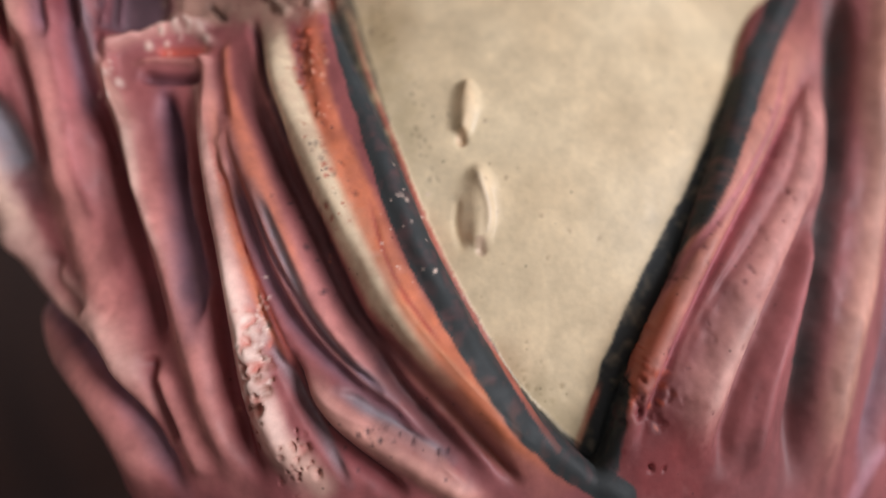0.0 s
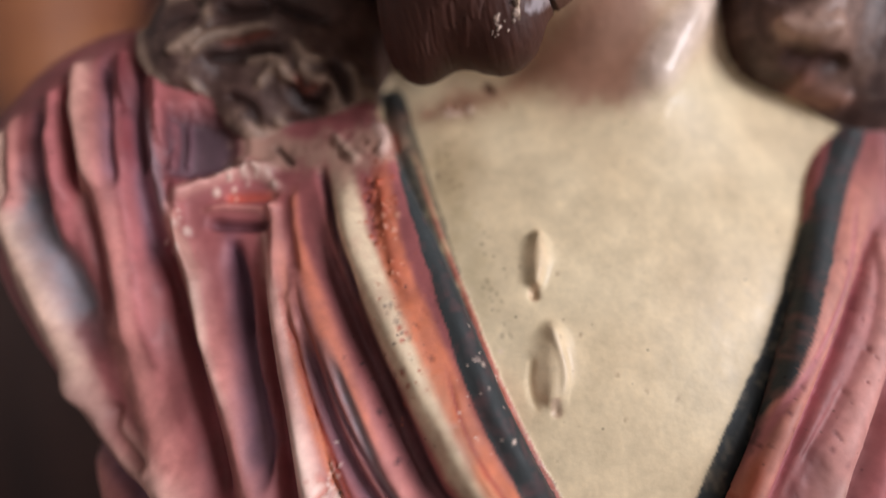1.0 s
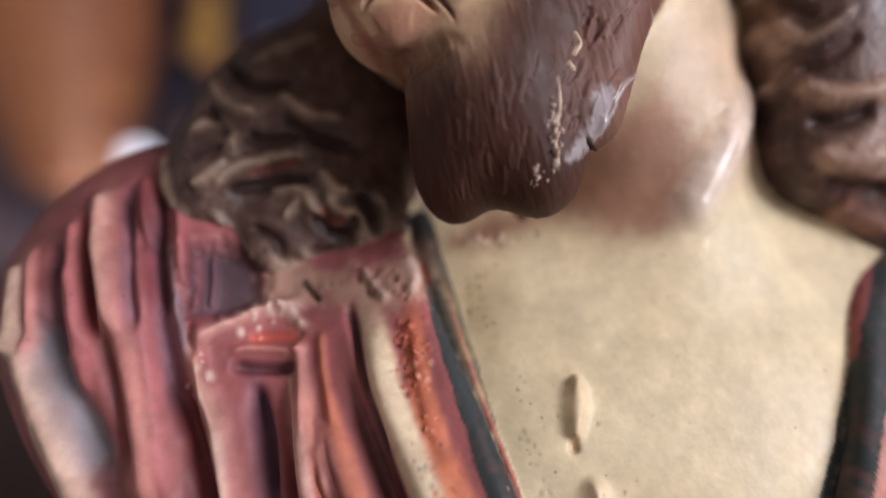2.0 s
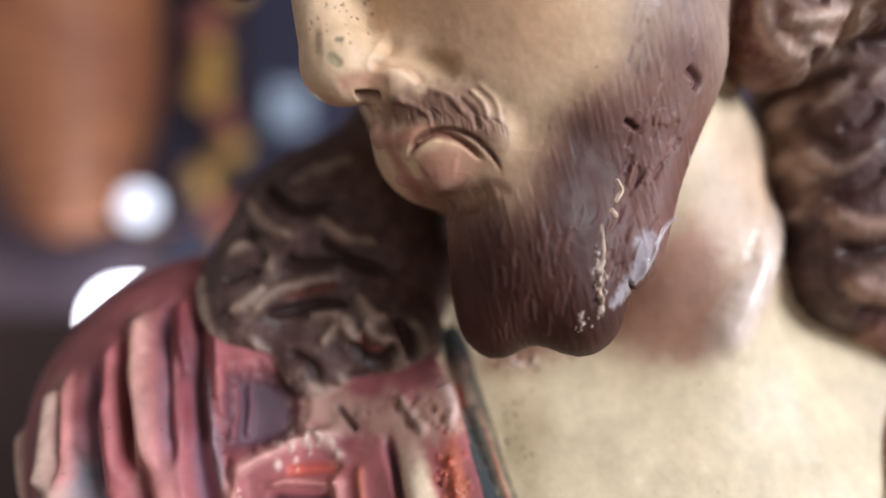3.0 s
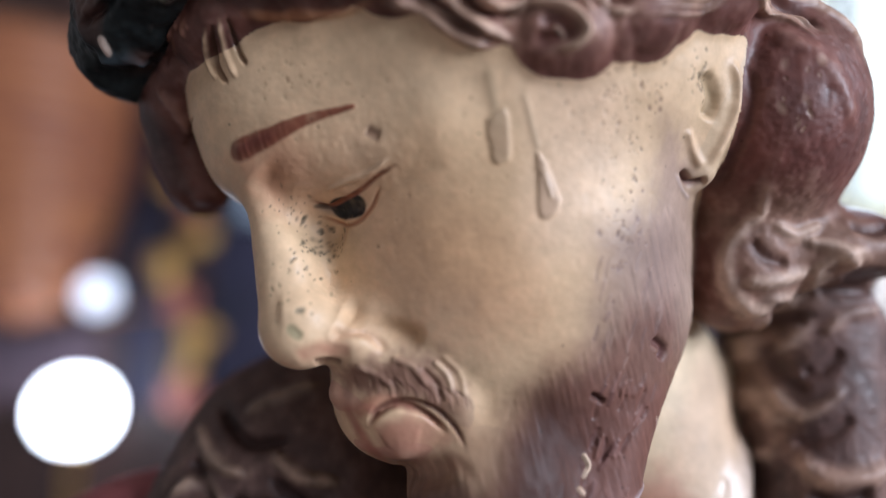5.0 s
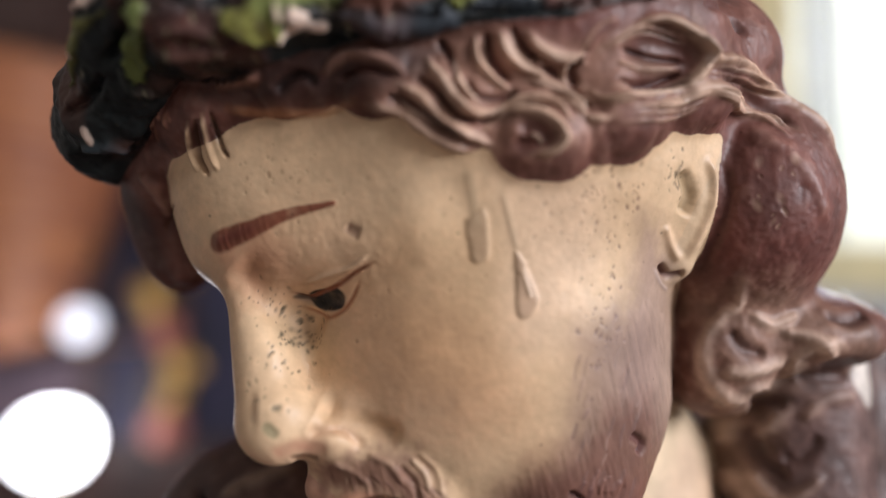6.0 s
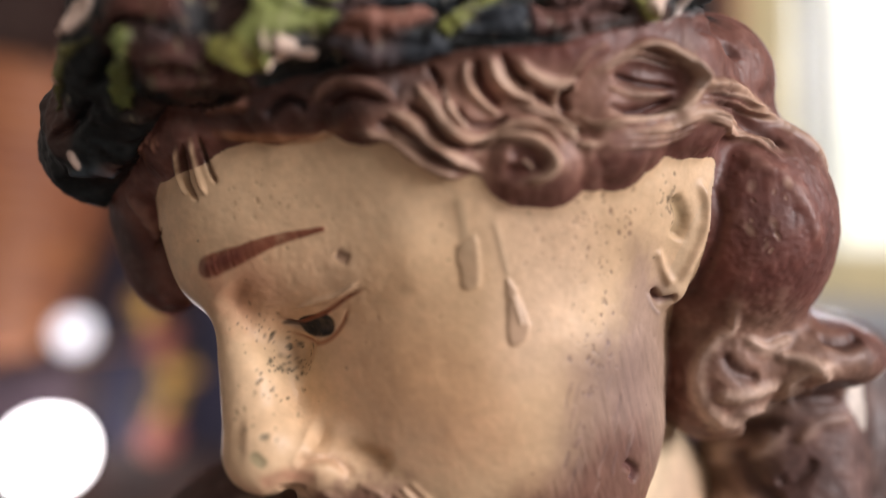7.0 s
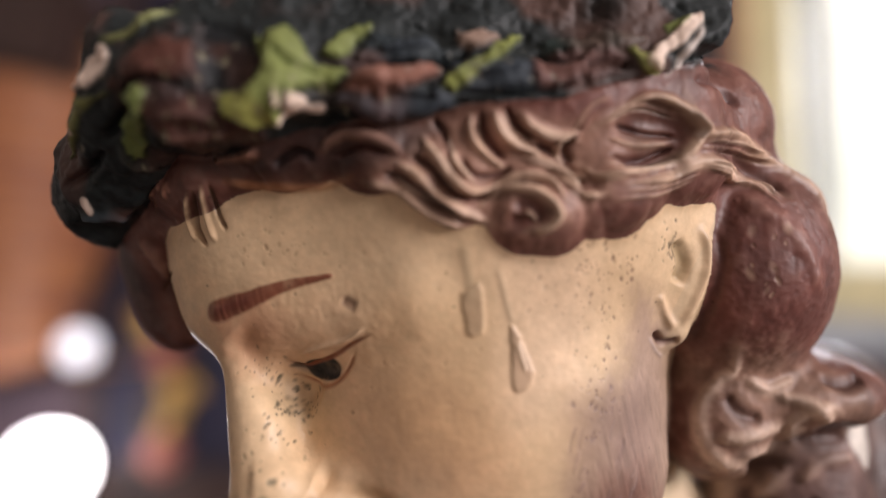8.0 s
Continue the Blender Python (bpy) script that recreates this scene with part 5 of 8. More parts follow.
    s(('skin', 'beard', 'moustache', 'lips', 'ear'), [(21.0, -39.0), (20.6, -40.0), (20.2, -41.0)], 0.38, -0.05, (0.16, 0.10, 0.09), 0.4, taper=0.5)
    s(('skin', 'beard', 'moustache', 'lips', 'ear'), [(18.5, -30.2), (18.0, -30.9), (17.6, -31.7)], 0.49, 0.06, (0.16, 0.10, 0.09), 0.4, taper=0.5)
    s(('skin', 'beard', 'moustache', 'lips', 'ear'), [(17.7, -34.3), (17.5, -36.0), (17.0, -37.6)], 0.31, -0.05, (0.16, 0.10, 0.09), 0.4, taper=0.5)
    s(('skin', 'beard', 'moustache', 'lips', 'ear'), [(24.3, -25.2), (24.0, -27.0), (23.3, -28.7)], 0.55, -0.05, (0.16, 0.10, 0.09), 0.4, taper=0.5)
    s(('skin', 'beard', 'moustache', 'lips', 'ear'), [(26.2, -32.0), (25.5, -33.3), (25.4, -34.7)], 0.45, 0.06, (0.16, 0.10, 0.09), 0.4, taper=0.5)
    s(('skin', 'beard', 'moustache', 'lips', 'ear'), [(22.3, -31.6), (21.9, -32.9), (21.5, -34.3)], 0.32, 0.06, (0.16, 0.10, 0.09), 0.4, taper=0.5)
    s(('skin', 'beard', 'moustache', 'lips', 'ear'), [(26.1, -41.1), (25.6, -42.5), (25.1, -43.9)], 0.49, -0.05, (0.16, 0.10, 0.09), 0.4, taper=0.5)
    s(('skin', 'beard', 'moustache', 'lips', 'ear'), [(21.8, -33.7), (21.1, -35.1), (21.1, -36.6)], 0.32, 0.06, (0.30, 0.2, 0.16), 0.4, taper=0.5)
    s(('skin', 'beard', 'moustache', 'lips', 'ear'), [(24.0, -32.8), (23.4, -34.6), (23.3, -36.6)], 0.40, 0.06, (0.16, 0.10, 0.09), 0.4, taper=0.5)
    s(('skin', 'beard', 'moustache', 'lips', 'ear'), [(26.5, -30.1), (26.3, -32.0), (25.7, -33.9)], 0.46, -0.05, (0.16, 0.10, 0.09), 0.4, taper=0.5)
    s(('skin', 'beard', 'moustache', 'lips', 'ear'), [(18.3, -32.8), (17.9, -34.2), (17.5, -35.6)], 0.46, 0.06, (0.16, 0.10, 0.09), 0.4, taper=0.5)
    s(('skin', 'beard', 'moustache', 'lips', 'ear'), [(18.6, -28.0), (18.0, -29.0), (17.7, -30.1)], 0.35, 0.06, (0.30, 0.2, 0.16), 0.4, taper=0.5)
    s(('skin', 'beard', 'moustache', 'lips', 'ear'), [(18.7, -38.8), (18.1, -39.7), (17.9, -40.7)], 0.36, 0.06, (0.16, 0.10, 0.09), 0.4, taper=0.5)
    s(('skin', 'beard', 'moustache', 'lips', 'ear'), [(17.2, -23.0), (16.5, -24.8), (16.3, -26.6)], 0.30, -0.05, (0.16, 0.10, 0.09), 0.4, taper=0.5)
    s(('skin', 'beard', 'moustache', 'lips', 'ear'), [(17.7, -25.9), (17.2, -27.6), (16.9, -29.4)], 0.35, 0.06, (0.30, 0.2, 0.16), 0.4, taper=0.5)
    s(('skin', 'beard', 'moustache', 'lips', 'ear'), [(18.3, -23.1), (17.7, -24.7), (17.5, -26.3)], 0.31, -0.05, (0.30, 0.2, 0.16), 0.4, taper=0.5)
    s(('skin', 'beard', 'moustache', 'lips', 'ear'), [(26.6, -30.0), (26.1, -31.6), (25.7, -33.2)], 0.56, 0.06, (0.30, 0.2, 0.16), 0.4, taper=0.5)
    s(('skin', 'beard', 'moustache', 'lips', 'ear'), [(25.0, -24.5), (24.2, -25.6), (24.0, -26.7)], 0.40, -0.05, (0.30, 0.2, 0.16), 0.4, taper=0.5)
    s(('skin', 'beard', 'moustache', 'lips', 'ear'), [(19.2, -32.6), (18.6, -34.0), (18.5, -35.4)], 0.34, 0.06, (0.30, 0.2, 0.16), 0.4, taper=0.5)
    s(('skin', 'beard', 'moustache', 'lips', 'ear'), [(21.4, -36.8), (20.8, -37.7), (20.6, -38.6)], 0.34, 0.06, (0.30, 0.2, 0.16), 0.4, taper=0.5)
    s(('skin', 'beard', 'moustache', 'lips', 'ear'), [(24.3, -39.5), (23.9, -40.6), (23.4, -41.8)], 0.53, 0.06, (0.16, 0.10, 0.09), 0.4, taper=0.5)
    s(('skin', 'beard', 'moustache', 'lips', 'ear'), [(24.1, -28.5), (23.5, -29.6), (23.2, -30.8)], 0.33, 0.06, (0.30, 0.2, 0.16), 0.4, taper=0.5)
    s(('skin', 'beard', 'moustache', 'lips', 'ear'), [(26.5, -29.3), (26.1, -30.3), (25.4, -31.3)], 0.36, 0.06, (0.30, 0.2, 0.16), 0.4, taper=0.5)
    s(('skin', 'beard', 'moustache', 'lips', 'ear'), [(16.8, -31.8), (16.5, -33.1), (16.1, -34.4)], 0.48, -0.05, (0.16, 0.10, 0.09), 0.4, taper=0.5)
    s(('skin', 'beard', 'moustache', 'lips', 'ear'), [(23.8, -26.2), (23.4, -27.5), (22.8, -28.8)], 0.41, -0.05, (0.30, 0.2, 0.16), 0.4, taper=0.5)
    s(('skin', 'beard', 'moustache', 'lips', 'ear'), [(25.0, -34.8), (27.1, -36.6), (26.2, -38.1)], 0.98, -0.9, (0.12, 0.05, 0.045), 0.8)
    s(('skin', 'beard', 'moustache', 'lips', 'ear'), [(16.5, -41.8), (17.7, -42.7)], 0.61, -0.8, (0.07, 0.03, 0.025), 0.8)
    s(('skin', 'beard', 'moustache', 'lips', 'ear'), [(15.1, -49.8), (15.7, -51.1), (15.0, -52.3)], 0.38, 0.5, (0.72, 0.55, 0.40), 1, hard=0.5)
    s(('skin', 'beard', 'moustache', 'lips', 'ear'), [(14.1, -53.6), (14.8, -54.3)], 0.38, 0.4, (0.7, 0.52, 0.38), 0.9, hard=0.5)
    s(('skin', 'beard', 'moustache', 'lips', 'ear'), [(12.5, -55.4), (12.6, -59.7), (11.8, -62.6), (12.3, -67.1)], 0.30, 0.4, (0.66, 0.5, 0.36), 0.85, hard=0.3)
    dots(('skin', 'beard', 'moustache', 'lips', 'ear'), (11.9, -62.3), (0.9, 5.6), 34, 0.38, BARE, 44, 0.3)
    dots(('skin', 'beard', 'moustache', 'lips', 'ear'), (9.5, -67.7), (1.4, 1.5), 14, 0.30, BARE, 45, 0.2)
    # bluish window sheen along the jaw edge, laid on as colour
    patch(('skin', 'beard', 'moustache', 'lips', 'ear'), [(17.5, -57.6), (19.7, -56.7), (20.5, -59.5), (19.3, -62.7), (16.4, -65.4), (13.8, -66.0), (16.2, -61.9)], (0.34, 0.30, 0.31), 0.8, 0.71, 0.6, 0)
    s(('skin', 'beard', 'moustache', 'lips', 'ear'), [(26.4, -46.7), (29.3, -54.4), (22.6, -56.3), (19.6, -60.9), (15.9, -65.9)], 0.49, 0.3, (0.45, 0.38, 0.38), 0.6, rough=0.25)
    s(('skin', 'beard', 'moustache', 'lips', 'ear'), [(16.2, -62.7), (17.5, -65.2), (22.0, -72.9)], 0.40, -0.8, (0.05, 0.025, 0.025), 0.9)
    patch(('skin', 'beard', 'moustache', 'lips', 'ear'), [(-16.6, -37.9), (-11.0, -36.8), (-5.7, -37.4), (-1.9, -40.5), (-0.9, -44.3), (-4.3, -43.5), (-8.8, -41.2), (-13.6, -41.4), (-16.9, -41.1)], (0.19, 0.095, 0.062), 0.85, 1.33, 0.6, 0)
    patch(('skin', 'beard', 'moustache', 'lips', 'ear'), [(-1.9, -38.2), (1.1, -43.6), (1.6, -48.6), (-2.1, -48.7), (-3.5, -43.5)], (0.40, 0.25, 0.155), 0.6, 2.21, 0.6, 0)
    s(('skin', 'beard', 'moustache', 'lips', 'ear'), [(-16.9, -42.3), (-15.8, -45.1), (-13.5, -48.7), (-11.5, -52.4)], 1.14, 0, (0.36, 0.14, 0.09), 0.75)
    s(('skin', 'beard', 'moustache', 'lips', 'ear'), [(-13.3, -44.9), (-12.1, -42.9), (-8.8, -41.8), (-4.7, -43.0), (-1.7, -45.9), (-0.6, -48.0)], 0.66, -0.5, (0.11, 0.04, 0.028), 0.9, taper=0.4)
    patch(('skin', 'beard', 'moustache', 'lips', 'ear'), [(-12.5, -45.7), (-8.9, -43.8), (-4.3, -45.1), (-2.8, -47.4), (-7.6, -49.2), (-11.5, -49.0)], (0.36, 0.17, 0.11), 0.75, 1.34, 0.5, 0)
    # crease under the lower lip, its shade painted brown
    s(('skin', 'beard', 'moustache', 'lips', 'ear'), [(-11.1, -52.3), (-6.8, -50.9), (-2.2, -49.6), (0.7, -50.7)], 1.48, -0.4, (0.27, 0.145, 0.09), 0.6, taper=0.3)
    s(('skin', 'beard', 'moustache', 'lips', 'ear'), [(-14.2, -37.7), (-13.3, -38.8), (-13.3, -40.5)], 0.33, 0.09, (0.34, 0.22, 0.14), 0.45, taper=0.5)
    s(('skin', 'beard', 'moustache', 'lips', 'ear'), [(-13.4, -38.6), (-12.4, -39.7), (-12.3, -41.4)], 0.25, 0.09, (0.34, 0.22, 0.14), 0.45, taper=0.5)
    s(('skin', 'beard', 'moustache', 'lips', 'ear'), [(-13.2, -38.4), (-12.2, -39.5), (-12.0, -41.2)], 0.36, 0.09, (0.12, 0.055, 0.04), 0.45, taper=0.5)
    s(('skin', 'beard', 'moustache', 'lips', 'ear'), [(-11.6, -39.0), (-10.5, -40.1), (-10.3, -41.7)], 0.33, 0.09, (0.12, 0.055, 0.04), 0.45, taper=0.5)
    s(('skin', 'beard', 'moustache', 'lips', 'ear'), [(-10.9, -38.7), (-9.8, -39.8), (-9.6, -41.5)], 0.26, -0.08, (0.12, 0.055, 0.04), 0.45, taper=0.5)
    s(('skin', 'beard', 'moustache', 'lips', 'ear'), [(-10.0, -38.6), (-8.8, -39.6), (-8.6, -41.3)], 0.32, 0.09, (0.12, 0.055, 0.04), 0.45, taper=0.5)
    s(('skin', 'beard', 'moustache', 'lips', 'ear'), [(-9.9, -39.1), (-8.7, -40.2), (-8.4, -41.9)], 0.33, -0.08, (0.34, 0.22, 0.14), 0.45, taper=0.5)
    s(('skin', 'beard', 'moustache', 'lips', 'ear'), [(-8.3, -39.3), (-7.1, -40.4), (-6.8, -42.1)], 0.30, 0.09, (0.12, 0.055, 0.04), 0.45, taper=0.5)
    s(('skin', 'beard', 'moustache', 'lips', 'ear'), [(-7.6, -38.5), (-6.3, -39.6), (-5.9, -41.2)], 0.24, -0.08, (0.12, 0.055, 0.04), 0.45, taper=0.5)
    s(('skin', 'beard', 'moustache', 'lips', 'ear'), [(-6.9, -39.2), (-5.6, -40.3), (-5.2, -42.0)], 0.30, -0.08, (0.12, 0.055, 0.04), 0.45, taper=0.5)
    s(('skin', 'beard', 'moustache', 'lips', 'ear'), [(-6.4, -39.8), (-5.0, -40.9), (-4.6, -42.6)], 0.29, -0.08, (0.12, 0.055, 0.04), 0.45, taper=0.5)
    s(('skin', 'beard', 'moustache', 'lips', 'ear'), [(-4.8, -39.6), (-3.4, -40.7), (-3.0, -42.4)], 0.27, 0.09, (0.34, 0.22, 0.14), 0.45, taper=0.5)
    s(('skin', 'beard', 'moustache', 'lips', 'ear'), [(-4.4, -40.1), (-2.9, -41.2), (-2.4, -42.9)], 0.35, 0.09, (0.12, 0.055, 0.04), 0.45, taper=0.5)
    s(('skin', 'beard', 'moustache', 'lips', 'ear'), [(-3.5, -39.9), (-1.9, -41.0), (-1.4, -42.6)], 0.23, 0.09, (0.12, 0.055, 0.04), 0.45, taper=0.5)
    s(('skin', 'beard', 'moustache', 'lips', 'ear'), [(-2.4, -40.3), (-0.8, -41.4), (-0.3, -43.1)], 0.25, -0.08, (0.12, 0.055, 0.04), 0.45, taper=0.5)
    s(('skin', 'beard', 'moustache', 'lips', 'ear'), [(-1.9, -40.6), (-0.3, -41.7), (0.3, -43.4)], 0.23, -0.08, (0.12, 0.055, 0.04), 0.45, taper=0.5)
    # ear: pale rim, shade of hollow and notch put into the colour
    s(('ear', 'skin'), [(36.3, 3.7), (37.8, -0.7), (36.7, -6.4), (34.1, -11.3)], 1.08, 0.7, (0.62, 0.43, 0.27), 0.7)
    s(('ear', 'skin'), [(31.9, 1.2), (33.9, -1.9), (32.8, -5.1)], 1.62, -1, (0.33, 0.235, 0.125), 0.65)
    s(('ear', 'skin'), [(30.0, -6.2), (31.9, -9.6), (33.3, -11.7)], 0.99, 0.5, (0.58, 0.40, 0.25), 0.6)
    s(('ear', 'skin'), [(30.1, -11.6), (31.6, -13.6), (34.4, -13.2)], 0.75, -1, (0.17, 0.075, 0.06), 0.85)
    s(('ear', 'skin'), [(29.0, -12.3), (30.6, -14.6), (32.3, -15.9)], 0.41, 0.15, (0.5, 0.4, 0.36), 0.4)
    # hair round the brow: rubbed tan ridges with highlights, groove shade in the colour
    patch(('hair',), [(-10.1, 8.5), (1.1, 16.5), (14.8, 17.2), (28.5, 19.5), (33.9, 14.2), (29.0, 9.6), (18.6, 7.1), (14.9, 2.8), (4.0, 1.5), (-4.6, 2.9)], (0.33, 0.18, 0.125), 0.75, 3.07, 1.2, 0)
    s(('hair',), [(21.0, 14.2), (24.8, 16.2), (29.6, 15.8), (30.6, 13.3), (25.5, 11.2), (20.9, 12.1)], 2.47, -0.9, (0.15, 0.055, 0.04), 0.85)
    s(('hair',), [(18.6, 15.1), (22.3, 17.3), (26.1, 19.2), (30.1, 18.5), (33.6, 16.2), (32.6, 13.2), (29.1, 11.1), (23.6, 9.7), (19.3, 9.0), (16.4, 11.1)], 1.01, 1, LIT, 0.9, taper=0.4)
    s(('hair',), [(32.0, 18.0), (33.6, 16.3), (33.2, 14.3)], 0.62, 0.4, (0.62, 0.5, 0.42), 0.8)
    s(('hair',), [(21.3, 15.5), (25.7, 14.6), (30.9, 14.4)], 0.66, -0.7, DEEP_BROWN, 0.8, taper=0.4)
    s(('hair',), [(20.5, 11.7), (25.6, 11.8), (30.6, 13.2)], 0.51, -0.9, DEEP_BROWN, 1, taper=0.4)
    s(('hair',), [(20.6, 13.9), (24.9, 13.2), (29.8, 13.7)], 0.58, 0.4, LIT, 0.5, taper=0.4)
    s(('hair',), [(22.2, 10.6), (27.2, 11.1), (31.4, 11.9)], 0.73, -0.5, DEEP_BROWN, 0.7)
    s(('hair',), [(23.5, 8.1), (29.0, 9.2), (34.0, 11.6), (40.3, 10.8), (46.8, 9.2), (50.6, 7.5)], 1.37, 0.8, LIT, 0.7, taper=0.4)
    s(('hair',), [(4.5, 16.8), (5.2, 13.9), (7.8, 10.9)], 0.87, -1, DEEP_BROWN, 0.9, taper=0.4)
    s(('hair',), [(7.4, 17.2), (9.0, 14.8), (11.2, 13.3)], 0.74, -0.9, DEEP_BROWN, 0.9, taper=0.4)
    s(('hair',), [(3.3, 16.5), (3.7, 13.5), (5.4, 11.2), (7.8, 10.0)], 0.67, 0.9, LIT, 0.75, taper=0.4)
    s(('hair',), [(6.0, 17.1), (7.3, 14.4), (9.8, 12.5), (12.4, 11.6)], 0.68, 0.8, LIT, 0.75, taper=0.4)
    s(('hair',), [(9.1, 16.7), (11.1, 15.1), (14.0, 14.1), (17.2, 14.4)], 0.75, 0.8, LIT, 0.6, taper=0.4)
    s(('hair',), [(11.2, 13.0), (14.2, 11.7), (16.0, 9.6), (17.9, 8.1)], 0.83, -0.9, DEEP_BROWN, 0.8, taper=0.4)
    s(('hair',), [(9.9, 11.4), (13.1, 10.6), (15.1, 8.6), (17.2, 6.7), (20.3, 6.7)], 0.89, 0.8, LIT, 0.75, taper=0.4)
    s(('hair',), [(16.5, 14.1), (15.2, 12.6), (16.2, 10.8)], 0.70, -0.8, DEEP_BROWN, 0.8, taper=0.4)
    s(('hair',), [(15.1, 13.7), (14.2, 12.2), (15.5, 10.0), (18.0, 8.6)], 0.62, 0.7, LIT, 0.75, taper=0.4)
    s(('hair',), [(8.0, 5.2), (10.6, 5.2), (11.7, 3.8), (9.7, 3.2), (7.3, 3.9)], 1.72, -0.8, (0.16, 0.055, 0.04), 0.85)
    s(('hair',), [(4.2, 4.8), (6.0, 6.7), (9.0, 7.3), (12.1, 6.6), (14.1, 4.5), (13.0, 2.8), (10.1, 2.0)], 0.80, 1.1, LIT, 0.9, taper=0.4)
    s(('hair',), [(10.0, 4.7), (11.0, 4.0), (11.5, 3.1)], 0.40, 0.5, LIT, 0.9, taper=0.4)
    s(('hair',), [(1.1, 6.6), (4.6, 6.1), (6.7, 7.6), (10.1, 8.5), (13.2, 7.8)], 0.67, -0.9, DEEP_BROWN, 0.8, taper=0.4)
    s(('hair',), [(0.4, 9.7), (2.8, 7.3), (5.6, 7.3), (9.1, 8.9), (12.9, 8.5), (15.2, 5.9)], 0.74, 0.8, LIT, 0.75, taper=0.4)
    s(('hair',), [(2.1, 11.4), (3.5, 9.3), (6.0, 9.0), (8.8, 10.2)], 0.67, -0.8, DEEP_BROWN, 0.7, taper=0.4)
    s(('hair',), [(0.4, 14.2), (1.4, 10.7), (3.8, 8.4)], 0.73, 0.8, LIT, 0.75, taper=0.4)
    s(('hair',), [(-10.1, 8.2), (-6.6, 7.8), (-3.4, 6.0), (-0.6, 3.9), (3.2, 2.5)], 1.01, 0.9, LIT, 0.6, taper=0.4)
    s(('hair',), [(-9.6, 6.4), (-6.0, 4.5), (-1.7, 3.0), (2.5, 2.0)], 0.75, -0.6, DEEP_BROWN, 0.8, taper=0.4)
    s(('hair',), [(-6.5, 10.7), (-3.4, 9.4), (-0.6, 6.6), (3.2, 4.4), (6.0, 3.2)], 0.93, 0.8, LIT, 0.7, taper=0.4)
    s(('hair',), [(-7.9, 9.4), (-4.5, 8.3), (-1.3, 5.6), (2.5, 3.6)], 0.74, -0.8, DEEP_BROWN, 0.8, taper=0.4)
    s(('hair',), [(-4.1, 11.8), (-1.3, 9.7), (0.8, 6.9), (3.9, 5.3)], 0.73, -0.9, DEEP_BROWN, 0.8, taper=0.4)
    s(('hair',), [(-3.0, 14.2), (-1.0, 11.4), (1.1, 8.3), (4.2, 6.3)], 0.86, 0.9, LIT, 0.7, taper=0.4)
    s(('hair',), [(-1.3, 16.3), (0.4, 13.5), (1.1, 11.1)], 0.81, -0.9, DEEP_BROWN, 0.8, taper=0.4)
    patch(('hair',), [(4.4, 17.8), (19.0, 20.0), (29.3, 21.7), (26.1, 19.7), (17.1, 15.7), (11.4, 16.1)], (0.15, 0.05, 0.038), 0.8, 1.53, 0.8, 0)
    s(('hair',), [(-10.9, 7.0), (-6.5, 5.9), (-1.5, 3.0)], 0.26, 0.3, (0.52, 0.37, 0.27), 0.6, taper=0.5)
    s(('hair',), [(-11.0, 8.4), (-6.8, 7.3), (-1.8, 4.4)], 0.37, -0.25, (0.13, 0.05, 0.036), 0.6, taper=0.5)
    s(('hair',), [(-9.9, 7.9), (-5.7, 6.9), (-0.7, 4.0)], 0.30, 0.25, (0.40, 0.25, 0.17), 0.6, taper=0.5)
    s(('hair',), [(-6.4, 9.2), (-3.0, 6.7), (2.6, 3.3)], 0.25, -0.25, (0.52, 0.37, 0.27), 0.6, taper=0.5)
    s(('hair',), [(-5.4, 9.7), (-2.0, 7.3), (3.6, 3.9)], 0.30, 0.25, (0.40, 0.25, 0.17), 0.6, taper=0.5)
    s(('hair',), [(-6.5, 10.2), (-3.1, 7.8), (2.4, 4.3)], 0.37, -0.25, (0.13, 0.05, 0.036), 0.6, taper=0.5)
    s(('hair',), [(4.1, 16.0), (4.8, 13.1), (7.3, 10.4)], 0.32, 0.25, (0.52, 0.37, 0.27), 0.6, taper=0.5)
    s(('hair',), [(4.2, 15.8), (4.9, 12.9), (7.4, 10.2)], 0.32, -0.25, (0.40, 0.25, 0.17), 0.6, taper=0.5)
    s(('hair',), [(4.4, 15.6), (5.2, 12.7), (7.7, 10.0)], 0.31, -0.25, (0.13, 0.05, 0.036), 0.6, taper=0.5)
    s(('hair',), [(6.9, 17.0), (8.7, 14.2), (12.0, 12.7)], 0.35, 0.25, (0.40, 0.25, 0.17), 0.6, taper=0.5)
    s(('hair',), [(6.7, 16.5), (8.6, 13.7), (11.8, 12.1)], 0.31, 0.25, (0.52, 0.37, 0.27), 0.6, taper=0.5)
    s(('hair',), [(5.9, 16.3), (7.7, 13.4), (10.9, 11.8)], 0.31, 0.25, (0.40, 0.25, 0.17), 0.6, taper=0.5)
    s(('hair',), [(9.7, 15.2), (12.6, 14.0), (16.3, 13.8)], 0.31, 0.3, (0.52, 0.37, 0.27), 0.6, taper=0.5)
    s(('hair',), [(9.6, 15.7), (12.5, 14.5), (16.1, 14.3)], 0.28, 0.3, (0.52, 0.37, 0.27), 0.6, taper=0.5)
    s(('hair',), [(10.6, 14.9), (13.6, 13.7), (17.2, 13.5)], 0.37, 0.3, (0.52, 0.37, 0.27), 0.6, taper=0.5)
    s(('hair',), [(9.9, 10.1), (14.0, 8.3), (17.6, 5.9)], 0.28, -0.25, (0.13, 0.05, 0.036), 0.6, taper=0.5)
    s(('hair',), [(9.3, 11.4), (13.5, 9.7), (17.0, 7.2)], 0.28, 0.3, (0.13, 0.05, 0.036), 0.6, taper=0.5)
